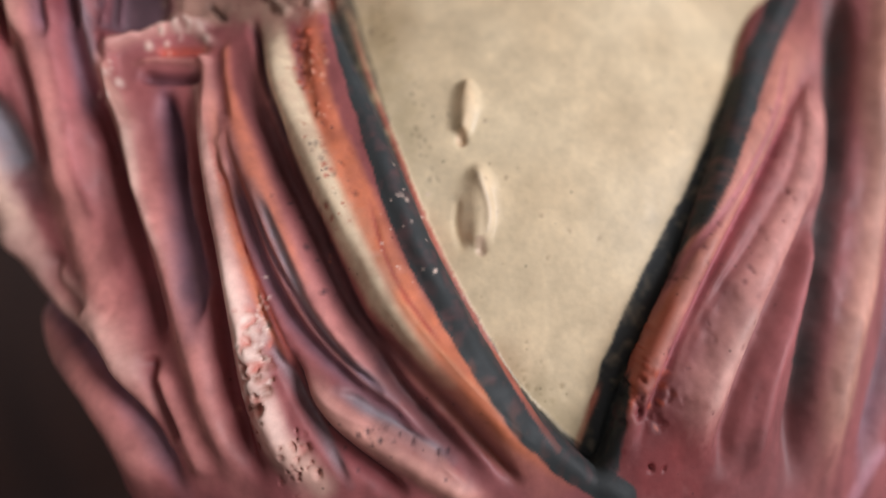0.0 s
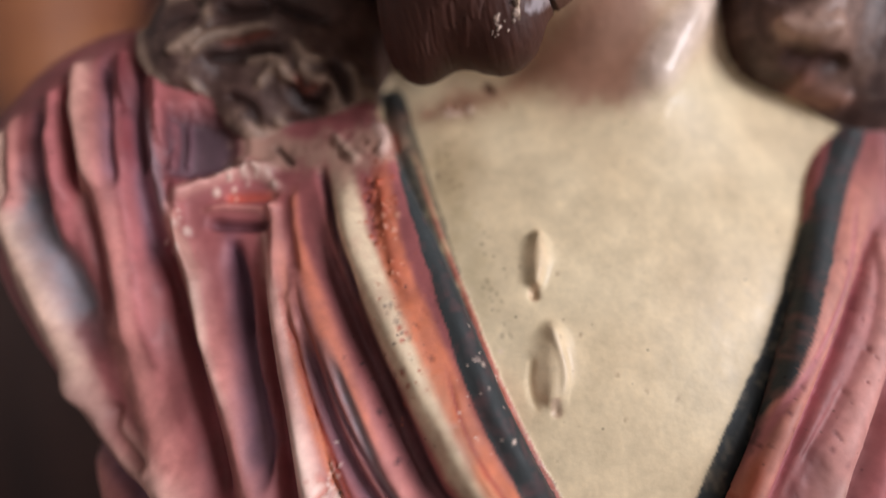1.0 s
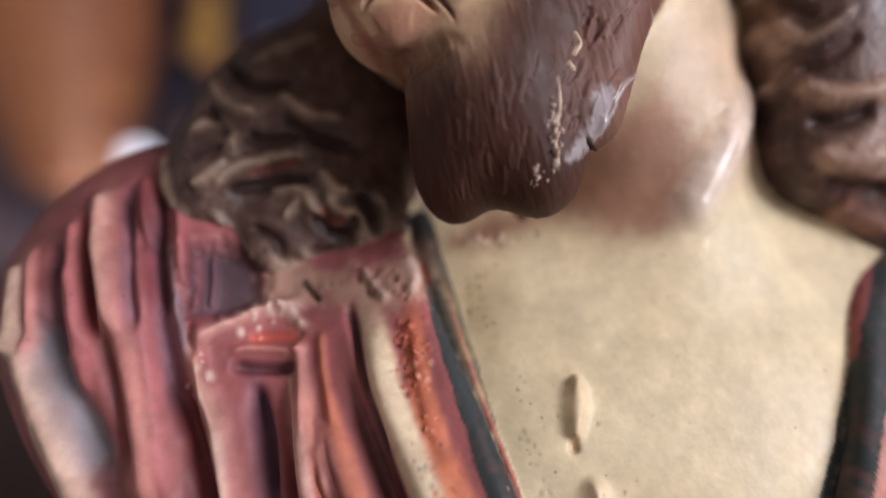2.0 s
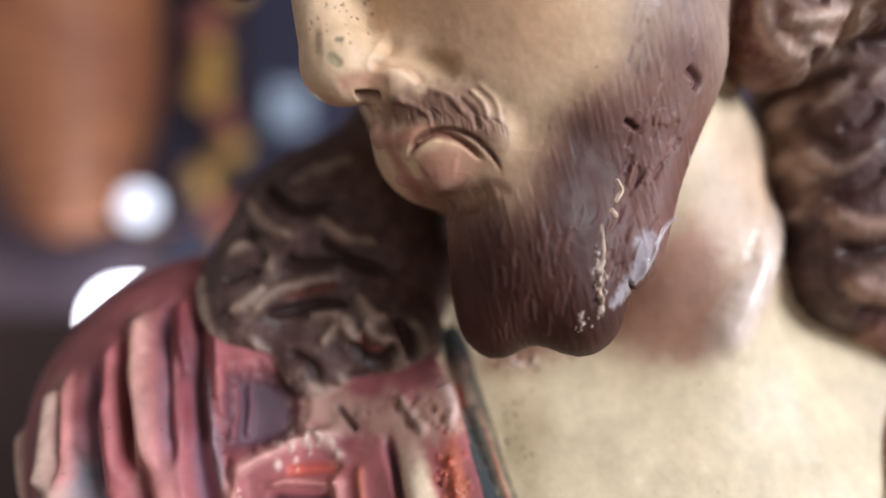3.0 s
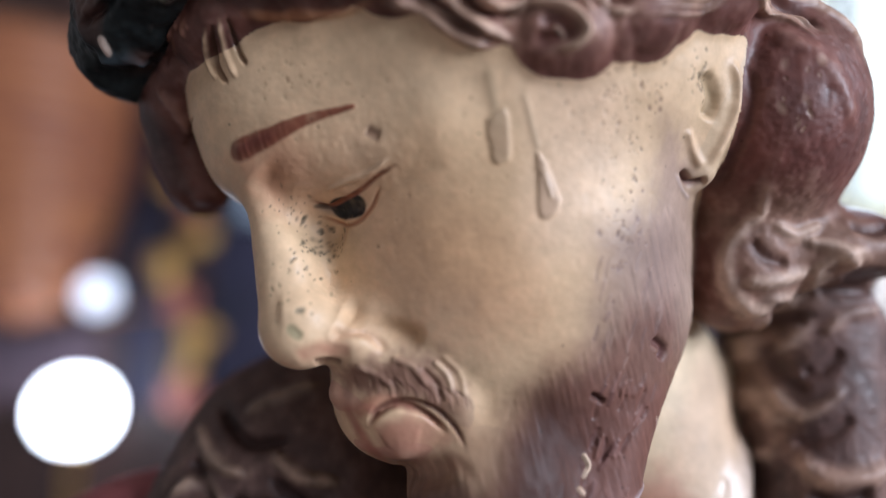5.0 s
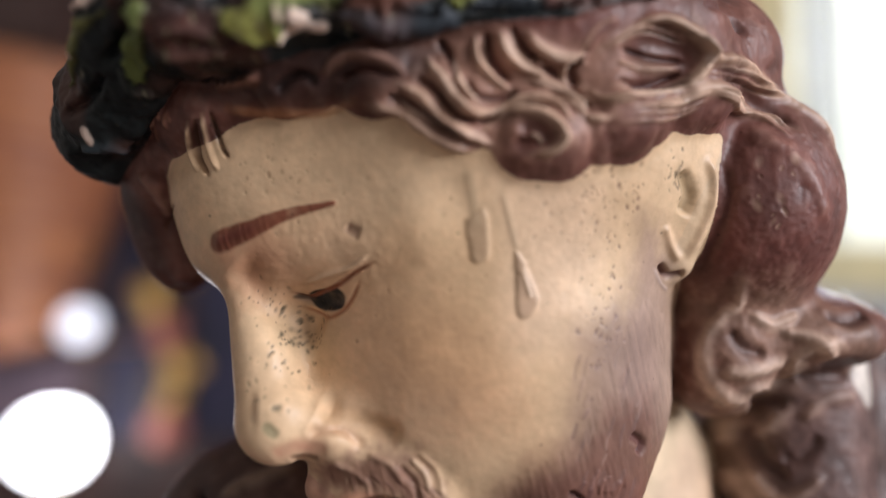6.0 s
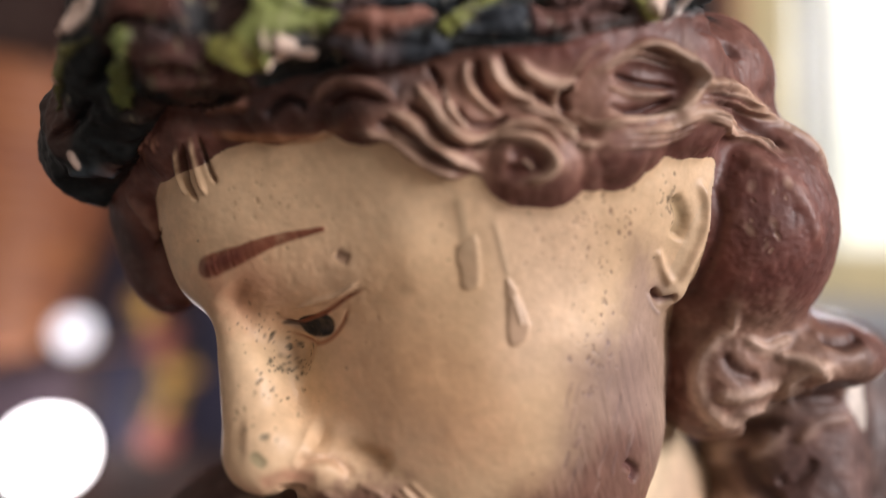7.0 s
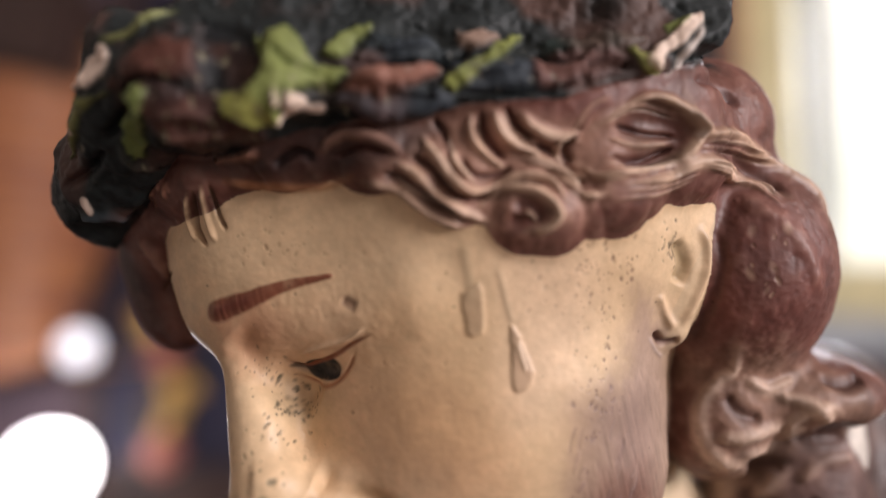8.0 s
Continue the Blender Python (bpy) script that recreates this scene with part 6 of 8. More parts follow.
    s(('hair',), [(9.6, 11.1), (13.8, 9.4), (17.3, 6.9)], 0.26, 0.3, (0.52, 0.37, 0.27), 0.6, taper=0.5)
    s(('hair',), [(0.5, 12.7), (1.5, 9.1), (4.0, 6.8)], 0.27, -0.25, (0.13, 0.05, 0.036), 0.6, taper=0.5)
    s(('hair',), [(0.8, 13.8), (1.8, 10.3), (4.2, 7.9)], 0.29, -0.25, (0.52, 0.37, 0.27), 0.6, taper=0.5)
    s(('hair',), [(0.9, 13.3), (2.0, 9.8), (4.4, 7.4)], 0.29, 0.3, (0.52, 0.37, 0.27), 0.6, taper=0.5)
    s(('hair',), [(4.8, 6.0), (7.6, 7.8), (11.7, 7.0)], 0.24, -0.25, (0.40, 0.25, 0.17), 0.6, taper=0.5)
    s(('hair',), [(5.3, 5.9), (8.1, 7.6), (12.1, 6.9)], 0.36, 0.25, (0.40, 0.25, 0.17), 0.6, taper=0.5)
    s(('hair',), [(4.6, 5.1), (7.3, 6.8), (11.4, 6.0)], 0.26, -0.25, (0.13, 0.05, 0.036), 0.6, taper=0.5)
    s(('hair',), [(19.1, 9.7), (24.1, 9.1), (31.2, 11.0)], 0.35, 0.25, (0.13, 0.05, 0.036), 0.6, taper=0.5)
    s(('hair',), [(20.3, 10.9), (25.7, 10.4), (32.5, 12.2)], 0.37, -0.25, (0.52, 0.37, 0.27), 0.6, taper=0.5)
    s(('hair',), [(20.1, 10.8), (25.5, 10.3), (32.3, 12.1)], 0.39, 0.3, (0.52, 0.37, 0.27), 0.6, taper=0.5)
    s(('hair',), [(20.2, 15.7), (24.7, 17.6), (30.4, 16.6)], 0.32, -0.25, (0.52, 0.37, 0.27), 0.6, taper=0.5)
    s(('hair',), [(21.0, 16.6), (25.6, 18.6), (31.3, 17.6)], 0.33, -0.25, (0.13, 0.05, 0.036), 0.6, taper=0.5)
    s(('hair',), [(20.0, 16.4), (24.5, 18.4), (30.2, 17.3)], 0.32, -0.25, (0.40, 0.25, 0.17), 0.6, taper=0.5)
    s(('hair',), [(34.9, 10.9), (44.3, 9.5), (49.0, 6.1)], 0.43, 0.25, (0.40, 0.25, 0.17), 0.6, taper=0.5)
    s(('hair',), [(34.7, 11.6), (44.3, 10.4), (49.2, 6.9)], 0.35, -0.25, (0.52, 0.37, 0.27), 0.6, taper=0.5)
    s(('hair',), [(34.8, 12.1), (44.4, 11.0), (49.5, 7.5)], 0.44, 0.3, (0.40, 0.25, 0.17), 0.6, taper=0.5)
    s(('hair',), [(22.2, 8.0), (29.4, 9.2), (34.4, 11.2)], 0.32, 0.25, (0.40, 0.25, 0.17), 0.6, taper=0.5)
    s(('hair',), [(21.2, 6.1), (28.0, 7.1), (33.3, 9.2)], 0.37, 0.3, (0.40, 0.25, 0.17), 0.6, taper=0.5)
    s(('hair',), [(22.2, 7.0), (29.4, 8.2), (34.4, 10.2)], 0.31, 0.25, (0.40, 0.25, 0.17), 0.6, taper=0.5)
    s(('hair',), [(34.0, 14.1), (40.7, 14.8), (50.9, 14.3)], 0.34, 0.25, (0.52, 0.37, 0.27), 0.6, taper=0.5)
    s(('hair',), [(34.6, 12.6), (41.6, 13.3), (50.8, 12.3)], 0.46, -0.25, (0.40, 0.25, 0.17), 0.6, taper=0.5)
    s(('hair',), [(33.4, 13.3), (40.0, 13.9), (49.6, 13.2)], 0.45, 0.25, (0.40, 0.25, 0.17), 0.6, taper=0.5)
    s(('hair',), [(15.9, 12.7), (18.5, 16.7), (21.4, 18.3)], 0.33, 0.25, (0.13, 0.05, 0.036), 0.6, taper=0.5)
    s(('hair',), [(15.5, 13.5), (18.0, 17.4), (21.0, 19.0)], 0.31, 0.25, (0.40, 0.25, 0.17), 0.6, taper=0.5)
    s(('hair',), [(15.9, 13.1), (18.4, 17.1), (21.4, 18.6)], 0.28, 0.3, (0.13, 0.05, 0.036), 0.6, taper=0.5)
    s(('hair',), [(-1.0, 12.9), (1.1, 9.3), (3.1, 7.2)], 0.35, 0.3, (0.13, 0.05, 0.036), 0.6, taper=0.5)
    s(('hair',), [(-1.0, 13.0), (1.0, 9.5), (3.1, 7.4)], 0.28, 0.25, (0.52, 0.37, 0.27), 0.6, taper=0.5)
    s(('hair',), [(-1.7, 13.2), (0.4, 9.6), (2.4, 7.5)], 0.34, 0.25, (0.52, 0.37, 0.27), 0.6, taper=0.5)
    patch(('hair',), [(-34.4, 10.7), (-24.7, 14.0), (-12.8, 15.7), (-1.7, 15.3), (-3.0, 12.5), (-10.0, 9.8), (-22.3, 8.9), (-28.8, 9.8)], (0.045, 0.022, 0.018), 0.85, 1.52, 0.8, 0)
    s(('hair',), [(-30.7, 11.7), (-27.4, 12.7), (-23.2, 11.9)], 1.49, 1.2, (0.22, 0.085, 0.05), 0.8, taper=0.4)
    s(('hair',), [(-15.8, 12.0), (-12.1, 14.0), (-7.8, 13.2), (-4.8, 11.4)], 1.08, 1.2, (0.17, 0.08, 0.06), 0.8, taper=0.4)
    s(('hair',), [(-13.7, 11.4), (-9.9, 12.3), (-6.4, 11.4)], 0.53, -0.9, DEEP_BROWN, 0.8, taper=0.4)
    s(('hair',), [(-21.9, 10.1), (-18.6, 12.1), (-15.8, 11.0)], 0.98, -1, (0.02, 0.012, 0.012), 0.8)
    s(('hair', 'skin'), [(-29.0, 9.0), (-23.6, 8.3), (-16.4, 8.0), (-11.6, 8.9)], 0.73, 0.3, (0.50, 0.23, 0.10), 0.6)
    s(('hair', 'skin'), [(-33.6, 8.1), (-34.3, 3.6), (-32.1, 0.2)], 0.55, -0.8, (0.20, 0.11, 0.07), 0.8, taper=0.4)
    s(('hair', 'skin'), [(-31.5, 8.8), (-30.8, 4.9), (-29.2, 2.5)], 0.54, -0.8, (0.20, 0.11, 0.07), 0.8, taper=0.4)
    s(('hair', 'skin'), [(-34.8, 7.4), (-35.6, 4.0), (-34.0, 0.9)], 0.64, 0.6, (0.52, 0.35, 0.2), 0.8, taper=0.4)
    s(('hair', 'skin'), [(-32.5, 8.4), (-32.5, 4.4), (-30.7, 0.8)], 0.62, 0.6, (0.55, 0.37, 0.22), 0.8, taper=0.4)
    s(('hair', 'skin'), [(-39.3, -3.2), (-43.2, -5.3), (-44.2, -7.1)], 0.56, -0.6, (0.20, 0.08, 0.05), 0.8, taper=0.4)
    s(('hair', 'skin'), [(-46.4, 1.8), (-44.2, -1.2), (-43.2, -5.3)], 1.28, 0.8, (0.22, 0.10, 0.07), 0.8, taper=0.4)
    patch(('hair',), [(-54.6, 1.8), (-50.3, 0.1), (-45.7, -5.2), (-44.3, -14.5), (-49.4, -11.9)], (0.055, 0.03, 0.028), 0.85, 1.53, 0.8, 0)
    s(('hair',), [(-48.5, 6.4), (-42.8, 8.6), (-38.6, 10.8)], 1.65, 1.6, (0.20, 0.075, 0.045), 0.8, taper=0.3)
    dots(('hair',), (-42.8, 8.3), (3.7, 2.1), 30, 0.58, (0.42, 0.19, 0.12), 51, 0.15)
    patch(('hair',), [(33.7, 8.4), (43.5, 9.2), (50.0, 5.8), (56.6, 0.9), (55.6, -15.4), (45.8, -16.7), (38.5, -13.4), (38.6, -3.2), (39.5, 3.3)], (0.155, 0.055, 0.042), 0.9, 2.20, 0.8, 0)
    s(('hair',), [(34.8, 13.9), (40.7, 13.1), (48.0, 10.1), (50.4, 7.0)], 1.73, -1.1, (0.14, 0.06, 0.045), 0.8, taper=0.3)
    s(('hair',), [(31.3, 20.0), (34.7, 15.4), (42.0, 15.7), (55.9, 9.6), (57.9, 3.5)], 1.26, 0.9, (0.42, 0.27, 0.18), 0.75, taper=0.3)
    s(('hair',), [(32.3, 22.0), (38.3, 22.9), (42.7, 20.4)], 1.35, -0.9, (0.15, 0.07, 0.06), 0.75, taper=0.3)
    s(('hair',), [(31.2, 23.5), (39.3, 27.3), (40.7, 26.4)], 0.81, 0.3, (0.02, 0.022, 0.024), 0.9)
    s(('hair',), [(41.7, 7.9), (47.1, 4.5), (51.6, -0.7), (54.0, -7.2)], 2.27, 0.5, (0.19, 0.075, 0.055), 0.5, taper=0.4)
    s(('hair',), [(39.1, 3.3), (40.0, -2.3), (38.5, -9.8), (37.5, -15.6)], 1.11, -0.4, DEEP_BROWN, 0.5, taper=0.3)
    dots(('hair',), (44.8, -2.3), (3.4, 5.1), 14, 0.59, (0.34, 0.2, 0.14), 50, -0.06)
    # wreath: dark ground, broad leaves, chipped places
    patch(('crown',), [(-39.5, 19.5), (-37.4, 22.7), (-33.1, 24.5), (-28.5, 23.8), (-27.8, 20.3), (-31.0, 18.6), (-35.6, 18.0)], (0.085, 0.028, 0.018), 0.9, 1.55, 1, 0.9)
    patch(('crown',), [(-28.5, 26.7), (-24.2, 25.9), (-21.5, 23.2), (-21.5, 19.1), (-25.8, 18.6), (-28.2, 20.4)], (0.009, 0.010, 0.011), 0.95, 0.80, 0.35, -1.2)
    patch(('crown',), [(-34.8, 17.7), (-29.1, 18.0), (-23.1, 16.4), (-22.2, 13.5), (-27.8, 13.1), (-33.5, 13.6)], (0.05, 0.02, 0.016), 0.95, 1.13, 0.35, 0.6)
    patch(('crown',), [(-11.8, 18.6), (-5.5, 18.0), (0.4, 18.8), (0.4, 16.3), (-6.5, 16.5), (-12.3, 16.4)], (0.028, 0.036, 0.045), 0.95, 0.65, 0.35, 0.5)
    patch(('crown',), [(1.0, 22.6), (6.0, 22.2), (10.9, 23.0), (11.3, 20.0), (6.2, 18.9), (1.7, 18.9)], (0.028, 0.036, 0.045), 0.95, 0.76, 0.35, 0.8)
    patch(('crown',), [(10.9, 23.0), (16.0, 24.1), (21.3, 24.2), (21.4, 21.8), (15.5, 19.8), (11.3, 20.0)], (0.13, 0.06, 0.048), 0.95, 0.78, 0.35, 0.7)
    patch(('crown',), [(-8.8, 25.7), (-2.7, 25.1), (0.4, 23.4), (-5.2, 22.0), (-10.1, 22.3)], (0.022, 0.03, 0.034), 0.95, 0.56, 0.35, 0.9)
    patch(('crown',), [(12.0, 25.8), (18.6, 26.8), (25.6, 26.6), (22.0, 24.6), (13.3, 23.8)], (0.02, 0.032, 0.028), 0.95, 0.60, 0.35, 0.9)
    s(('crown',), [(-21.2, 25.7), (-20.9, 21.9), (-22.6, 18.5), (-26.2, 16.6)], 0.79, -1.3, (0.010, 0.012, 0.013), 0.8, taper=0.4)
    s(('crown',), [(-15.6, 18.6), (-11.7, 19.1), (-6.2, 17.8), (-0.3, 18.1)], 0.58, -1.3, (0.010, 0.012, 0.013), 0.8, taper=0.4)
    s(('crown',), [(-12.0, 22.3), (-6.4, 22.0), (-0.9, 22.4), (3.4, 23.5)], 0.56, -1.3, (0.010, 0.012, 0.013), 0.8, taper=0.4)
    s(('crown',), [(1.0, 18.6), (6.3, 18.6), (11.5, 19.1), (16.9, 20.2)], 0.65, -1.4, (0.010, 0.012, 0.013), 0.8, taper=0.4)
    s(('crown',), [(10.8, 24.3), (14.1, 22.8), (17.6, 23.3)], 0.64, -1.3, (0.010, 0.012, 0.013), 0.8, taper=0.4)
    s(('crown',), [(17.1, 21.9), (20.1, 22.7), (23.7, 22.6)], 1.08, -1.6, (0.010, 0.012, 0.013), 0.8, taper=0.4)
    s(('crown',), [(-39.6, 17.7), (-34.4, 19.4), (-29.1, 18.3)], 0.70, -1.3, (0.010, 0.012, 0.013), 0.8, taper=0.4)
    s(('crown',), [(-43.5, 13.8), (-39.3, 16.5), (-37.6, 19.2), (-39.7, 21.5)], 0.89, -1.4, (0.010, 0.012, 0.013), 0.8, taper=0.4)
    s(('crown',), [(-36.1, 13.0), (-30.5, 12.8), (-26.2, 13.7)], 0.71, -1.3, (0.010, 0.012, 0.013), 0.8, taper=0.4)
    s(('crown',), [(-52.6, 8.8), (-46.9, 10.6), (-43.0, 13.1)], 0.99, -1.2, (0.010, 0.012, 0.013), 0.8, taper=0.4)
    s(('crown',), [(-2.8, 20.2), (0.4, 22.4), (4.0, 24.6)], 0.56, -1, (0.010, 0.012, 0.013), 0.8, taper=0.4)
    s(('crown',), [(-13.9, 21.8), (-8.9, 22.0), (-2.7, 23.2)], 0.50, 0.8, (0.028, 0.036, 0.045), 0.75, taper=0.5)
    s(('crown',), [(-11.4, 17.3), (-6.3, 17.1), (-0.3, 17.5)], 0.79, 0.9, (0.028, 0.036, 0.045), 0.75, taper=0.5)
    s(('crown',), [(-8.2, 23.7), (-3.9, 24.0), (-0.2, 24.8)], 0.87, 0.9, (0.028, 0.036, 0.045), 0.75, taper=0.5)
    s(('crown',), [(2.9, 20.8), (6.7, 20.9), (10.4, 21.7)], 0.76, 0.9, (0.028, 0.036, 0.045), 0.75, taper=0.5)
    s(('crown',), [(-51.6, 5.4), (-47.4, 5.4), (-45.9, 4.3)], 1.16, 1.2, (0.05, 0.065, 0.075), 0.75, taper=0.5)
    s(('crown',), [(-33.1, 15.8), (-29.0, 16.0), (-25.5, 15.0)], 0.96, 0.9, (0.07, 0.03, 0.022), 0.75, taper=0.5)
    s(('crown',), [(-33.3, 13.9), (-29.1, 14.1), (-25.1, 14.5)], 0.70, 0.8, (0.09, 0.04, 0.028), 0.75, taper=0.5)
    s(('crown',), [(-41.2, 13.7), (-40.5, 11.2), (-38.0, 11.7)], 0.79, 0.9, (0.03, 0.035, 0.03), 0.75, taper=0.5)
    patch(('crown',), [(-21.5, 23.8), (-18.2, 24.9), (-16.0, 22.7), (-14.9, 21.4), (-11.1, 21.1), (-12.1, 19.7), (-14.9, 19.0), (-17.4, 18.4), (-19.6, 15.9), (-22.4, 15.7), (-25.2, 16.1), (-25.4, 17.3), (-21.9, 18.5), (-20.7, 20.8)], OLIVE, 0.95, 0.26, 0.5, 1.3)
    patch(('crown',), [(-25.2, 15.8), (-25.4, 17.3), (-22.1, 17.7), (-19.8, 16.7), (-19.8, 15.7)], (0.26, 0.25, 0.06), 0.7, 0.47, 0.4, 0.2)
    s(('crown',), [(-20.2, 22.8), (-17.8, 20.7), (-14.1, 20.2)], 0.58, -0.6, (0.12, 0.15, 0.045), 0.6, taper=0.5)
    patch(('crown',), [(-14.6, 23.0), (-13.0, 24.7), (-11.2, 26.2), (-8.5, 26.8), (-9.9, 25.2), (-11.8, 22.9)], OLIVE, 0.95, 0.25, 0.35, 0.9)
    patch(('crown',), [(-12.5, 18.5), (-10.4, 20.3), (-6.5, 21.7), (-1.4, 22.1), (-0.1, 21.4), (-2.7, 19.7), (-6.1, 18.2), (-9.4, 17.9)], (0.22, 0.095, 0.065), 0.95, 0.38, 0.35, 1.5)
    s(('crown',), [(-10.5, 18.9), (-5.9, 20.1), (-2.1, 21.3)], 0.44, 0.4, (0.30, 0.15, 0.11), 0.6, taper=0.5)
    patch(('crown',), [(-0.3, 19.1), (2.3, 21.2), (5.3, 23.5), (8.0, 26.2), (10.0, 26.8), (8.9, 25.1), (6.0, 22.3), (3.9, 20.1), (1.2, 18.7)], (0.20, 0.22, 0.05), 0.95, 0.25, 0.5, 1.1)
    s(('crown',), [(1.0, 19.3), (4.1, 21.6), (7.4, 24.3)], 0.38, -0.4, (0.11, 0.13, 0.04), 0.6, taper=0.5)
    patch(('crown',), [(1.9, 26.3), (5.3, 26.6), (7.1, 26.0), (4.7, 24.3), (2.5, 24.6)], (0.24, 0.16, 0.12), 0.95, 0.37, 0.35, 0.8)
    patch(('crown',), [(22.9, 24.6), (25.2, 24.5), (26.7, 22.9), (24.8, 22.4)], (0.24, 0.24, 0.07), 0.95, 0.29, 0.35, 0.6)
    patch(('crown',), [(25.0, 23.2), (26.7, 25.3), (28.8, 27.3), (31.0, 29.3), (32.8, 30.2), (33.1, 29.0), (31.0, 26.9), (28.6, 24.4), (26.4, 23.3)], BARE, 0.95, 0.30, 0.35, 0.9)
    patch(('crown',), [(28.1, 28.5), (30.9, 29.8), (30.7, 28.7), (28.4, 27.2)], OLIVE, 0.95, 0.29, 0.35, 0.4)
    s(('crown', 'hair'), [(28.5, 22.1), (30.1, 24.4), (32.1, 26.4), (33.2, 28.5)], 0.46, 0.5, (0.66, 0.58, 0.52), 0.9, hard=0.3)
    patch(('crown',), [(-19.3, 17.6), (-17.6, 17.2), (-15.7, 17.3), (-15.5, 16.4), (-14.0, 16.1), (-16.2, 15.5), (-19.1, 15.3), (-18.1, 16.4)], BARE, 1, 0.20, 0.5, 0.4)
    patch(('crown',), [(-45.9, 19.8), (-44.3, 21.6), (-42.3, 24.3), (-40.2, 23.7), (-40.7, 21.6), (-42.5, 19.8)], BARE, 1, 0.31, 0.35, 0.6)
    patch(('crown',), [(-48.3, 14.8), (-46.0, 18.9), (-42.3, 18.8), (-40.2, 18.7), (-44.8, 17.1), (-47.3, 14.0), (-51.5, 12.2)], (0.17, 0.17, 0.05), 0.95, 0.48, 0.35, 0.7)
    patch(('crown',), [(-35.1, 18.9), (-33.1, 18.3), (-35.0, 16.0), (-37.0, 14.0), (-39.6, 12.4), (-40.4, 13.0), (-38.9, 15.8), (-36.1, 16.7)], (0.16, 0.20, 0.06), 0.95, 0.29, 0.35, 0.9)
    s(('crown',), [(-41.2, 25.1), (-36.9, 26.4), (-32.2, 28.7)], 0.59, 0.8, (0.24, 0.25, 0.10), 0.9, hard=0.3)
    s(('crown',), [(-49.4, 7.3), (-49.3, 6.6)], 0.61, 0.3, BARE, 0.9, hard=0.5)
    s(('crown',), [(-48.1, 15.6), (-47.2, 15.2)], 0.49, 0.2, BARE, 0.9, hard=0.5)
    dots(('crown',), (-28.1, 16.9), (16.3, 6.1), 70, 0.34, (0.25, 0.22, 0.14), 60, -0.06)
    dots(('crown',), (7.3, 21.4), (10.1, 3.1), 30, 0.31, (0.22, 0.2, 0.16), 61, -0.06)
    # hair falling on the far shoulder: rubbed ridges, groove shade painted dark
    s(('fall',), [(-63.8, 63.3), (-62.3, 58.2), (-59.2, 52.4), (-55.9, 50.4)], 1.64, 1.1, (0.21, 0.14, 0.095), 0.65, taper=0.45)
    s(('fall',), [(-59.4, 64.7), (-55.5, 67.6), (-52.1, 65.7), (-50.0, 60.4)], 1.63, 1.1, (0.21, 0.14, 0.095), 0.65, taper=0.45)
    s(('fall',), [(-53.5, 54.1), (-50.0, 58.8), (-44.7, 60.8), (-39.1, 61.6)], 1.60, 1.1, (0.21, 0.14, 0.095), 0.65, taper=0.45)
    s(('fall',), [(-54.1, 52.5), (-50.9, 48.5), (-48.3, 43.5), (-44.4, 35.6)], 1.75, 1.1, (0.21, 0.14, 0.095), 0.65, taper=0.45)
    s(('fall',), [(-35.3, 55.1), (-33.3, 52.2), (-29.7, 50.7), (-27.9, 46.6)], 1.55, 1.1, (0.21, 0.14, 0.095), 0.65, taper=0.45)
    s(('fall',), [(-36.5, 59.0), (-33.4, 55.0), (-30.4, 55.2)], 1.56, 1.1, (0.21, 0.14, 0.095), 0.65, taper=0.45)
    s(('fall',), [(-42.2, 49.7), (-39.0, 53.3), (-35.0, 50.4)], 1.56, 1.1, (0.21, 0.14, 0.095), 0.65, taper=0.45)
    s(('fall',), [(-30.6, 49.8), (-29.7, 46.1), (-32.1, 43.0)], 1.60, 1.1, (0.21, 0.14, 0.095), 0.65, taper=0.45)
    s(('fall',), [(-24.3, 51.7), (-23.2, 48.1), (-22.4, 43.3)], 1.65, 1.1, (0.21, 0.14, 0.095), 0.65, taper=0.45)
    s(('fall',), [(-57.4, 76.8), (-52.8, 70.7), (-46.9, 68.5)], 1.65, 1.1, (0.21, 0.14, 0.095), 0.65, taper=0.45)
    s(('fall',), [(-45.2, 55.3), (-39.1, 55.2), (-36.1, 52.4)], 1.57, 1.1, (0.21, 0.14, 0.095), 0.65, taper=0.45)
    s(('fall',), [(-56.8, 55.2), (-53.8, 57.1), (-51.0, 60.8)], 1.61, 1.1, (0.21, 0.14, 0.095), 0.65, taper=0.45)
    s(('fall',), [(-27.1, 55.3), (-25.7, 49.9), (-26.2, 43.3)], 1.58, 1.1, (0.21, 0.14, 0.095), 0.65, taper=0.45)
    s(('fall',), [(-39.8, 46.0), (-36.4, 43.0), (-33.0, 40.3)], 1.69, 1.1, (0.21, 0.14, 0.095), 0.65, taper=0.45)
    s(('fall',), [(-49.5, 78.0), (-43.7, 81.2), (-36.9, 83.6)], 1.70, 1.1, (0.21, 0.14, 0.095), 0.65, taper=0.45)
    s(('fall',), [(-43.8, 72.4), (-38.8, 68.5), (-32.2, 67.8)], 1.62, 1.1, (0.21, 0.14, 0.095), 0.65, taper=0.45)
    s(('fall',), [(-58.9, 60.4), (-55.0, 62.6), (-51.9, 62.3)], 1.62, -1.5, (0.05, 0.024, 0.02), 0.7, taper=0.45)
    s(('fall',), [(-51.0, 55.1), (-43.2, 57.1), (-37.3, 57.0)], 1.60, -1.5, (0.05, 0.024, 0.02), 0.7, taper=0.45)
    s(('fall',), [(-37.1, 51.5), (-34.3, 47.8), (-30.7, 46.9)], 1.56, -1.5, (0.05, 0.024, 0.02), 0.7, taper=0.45)
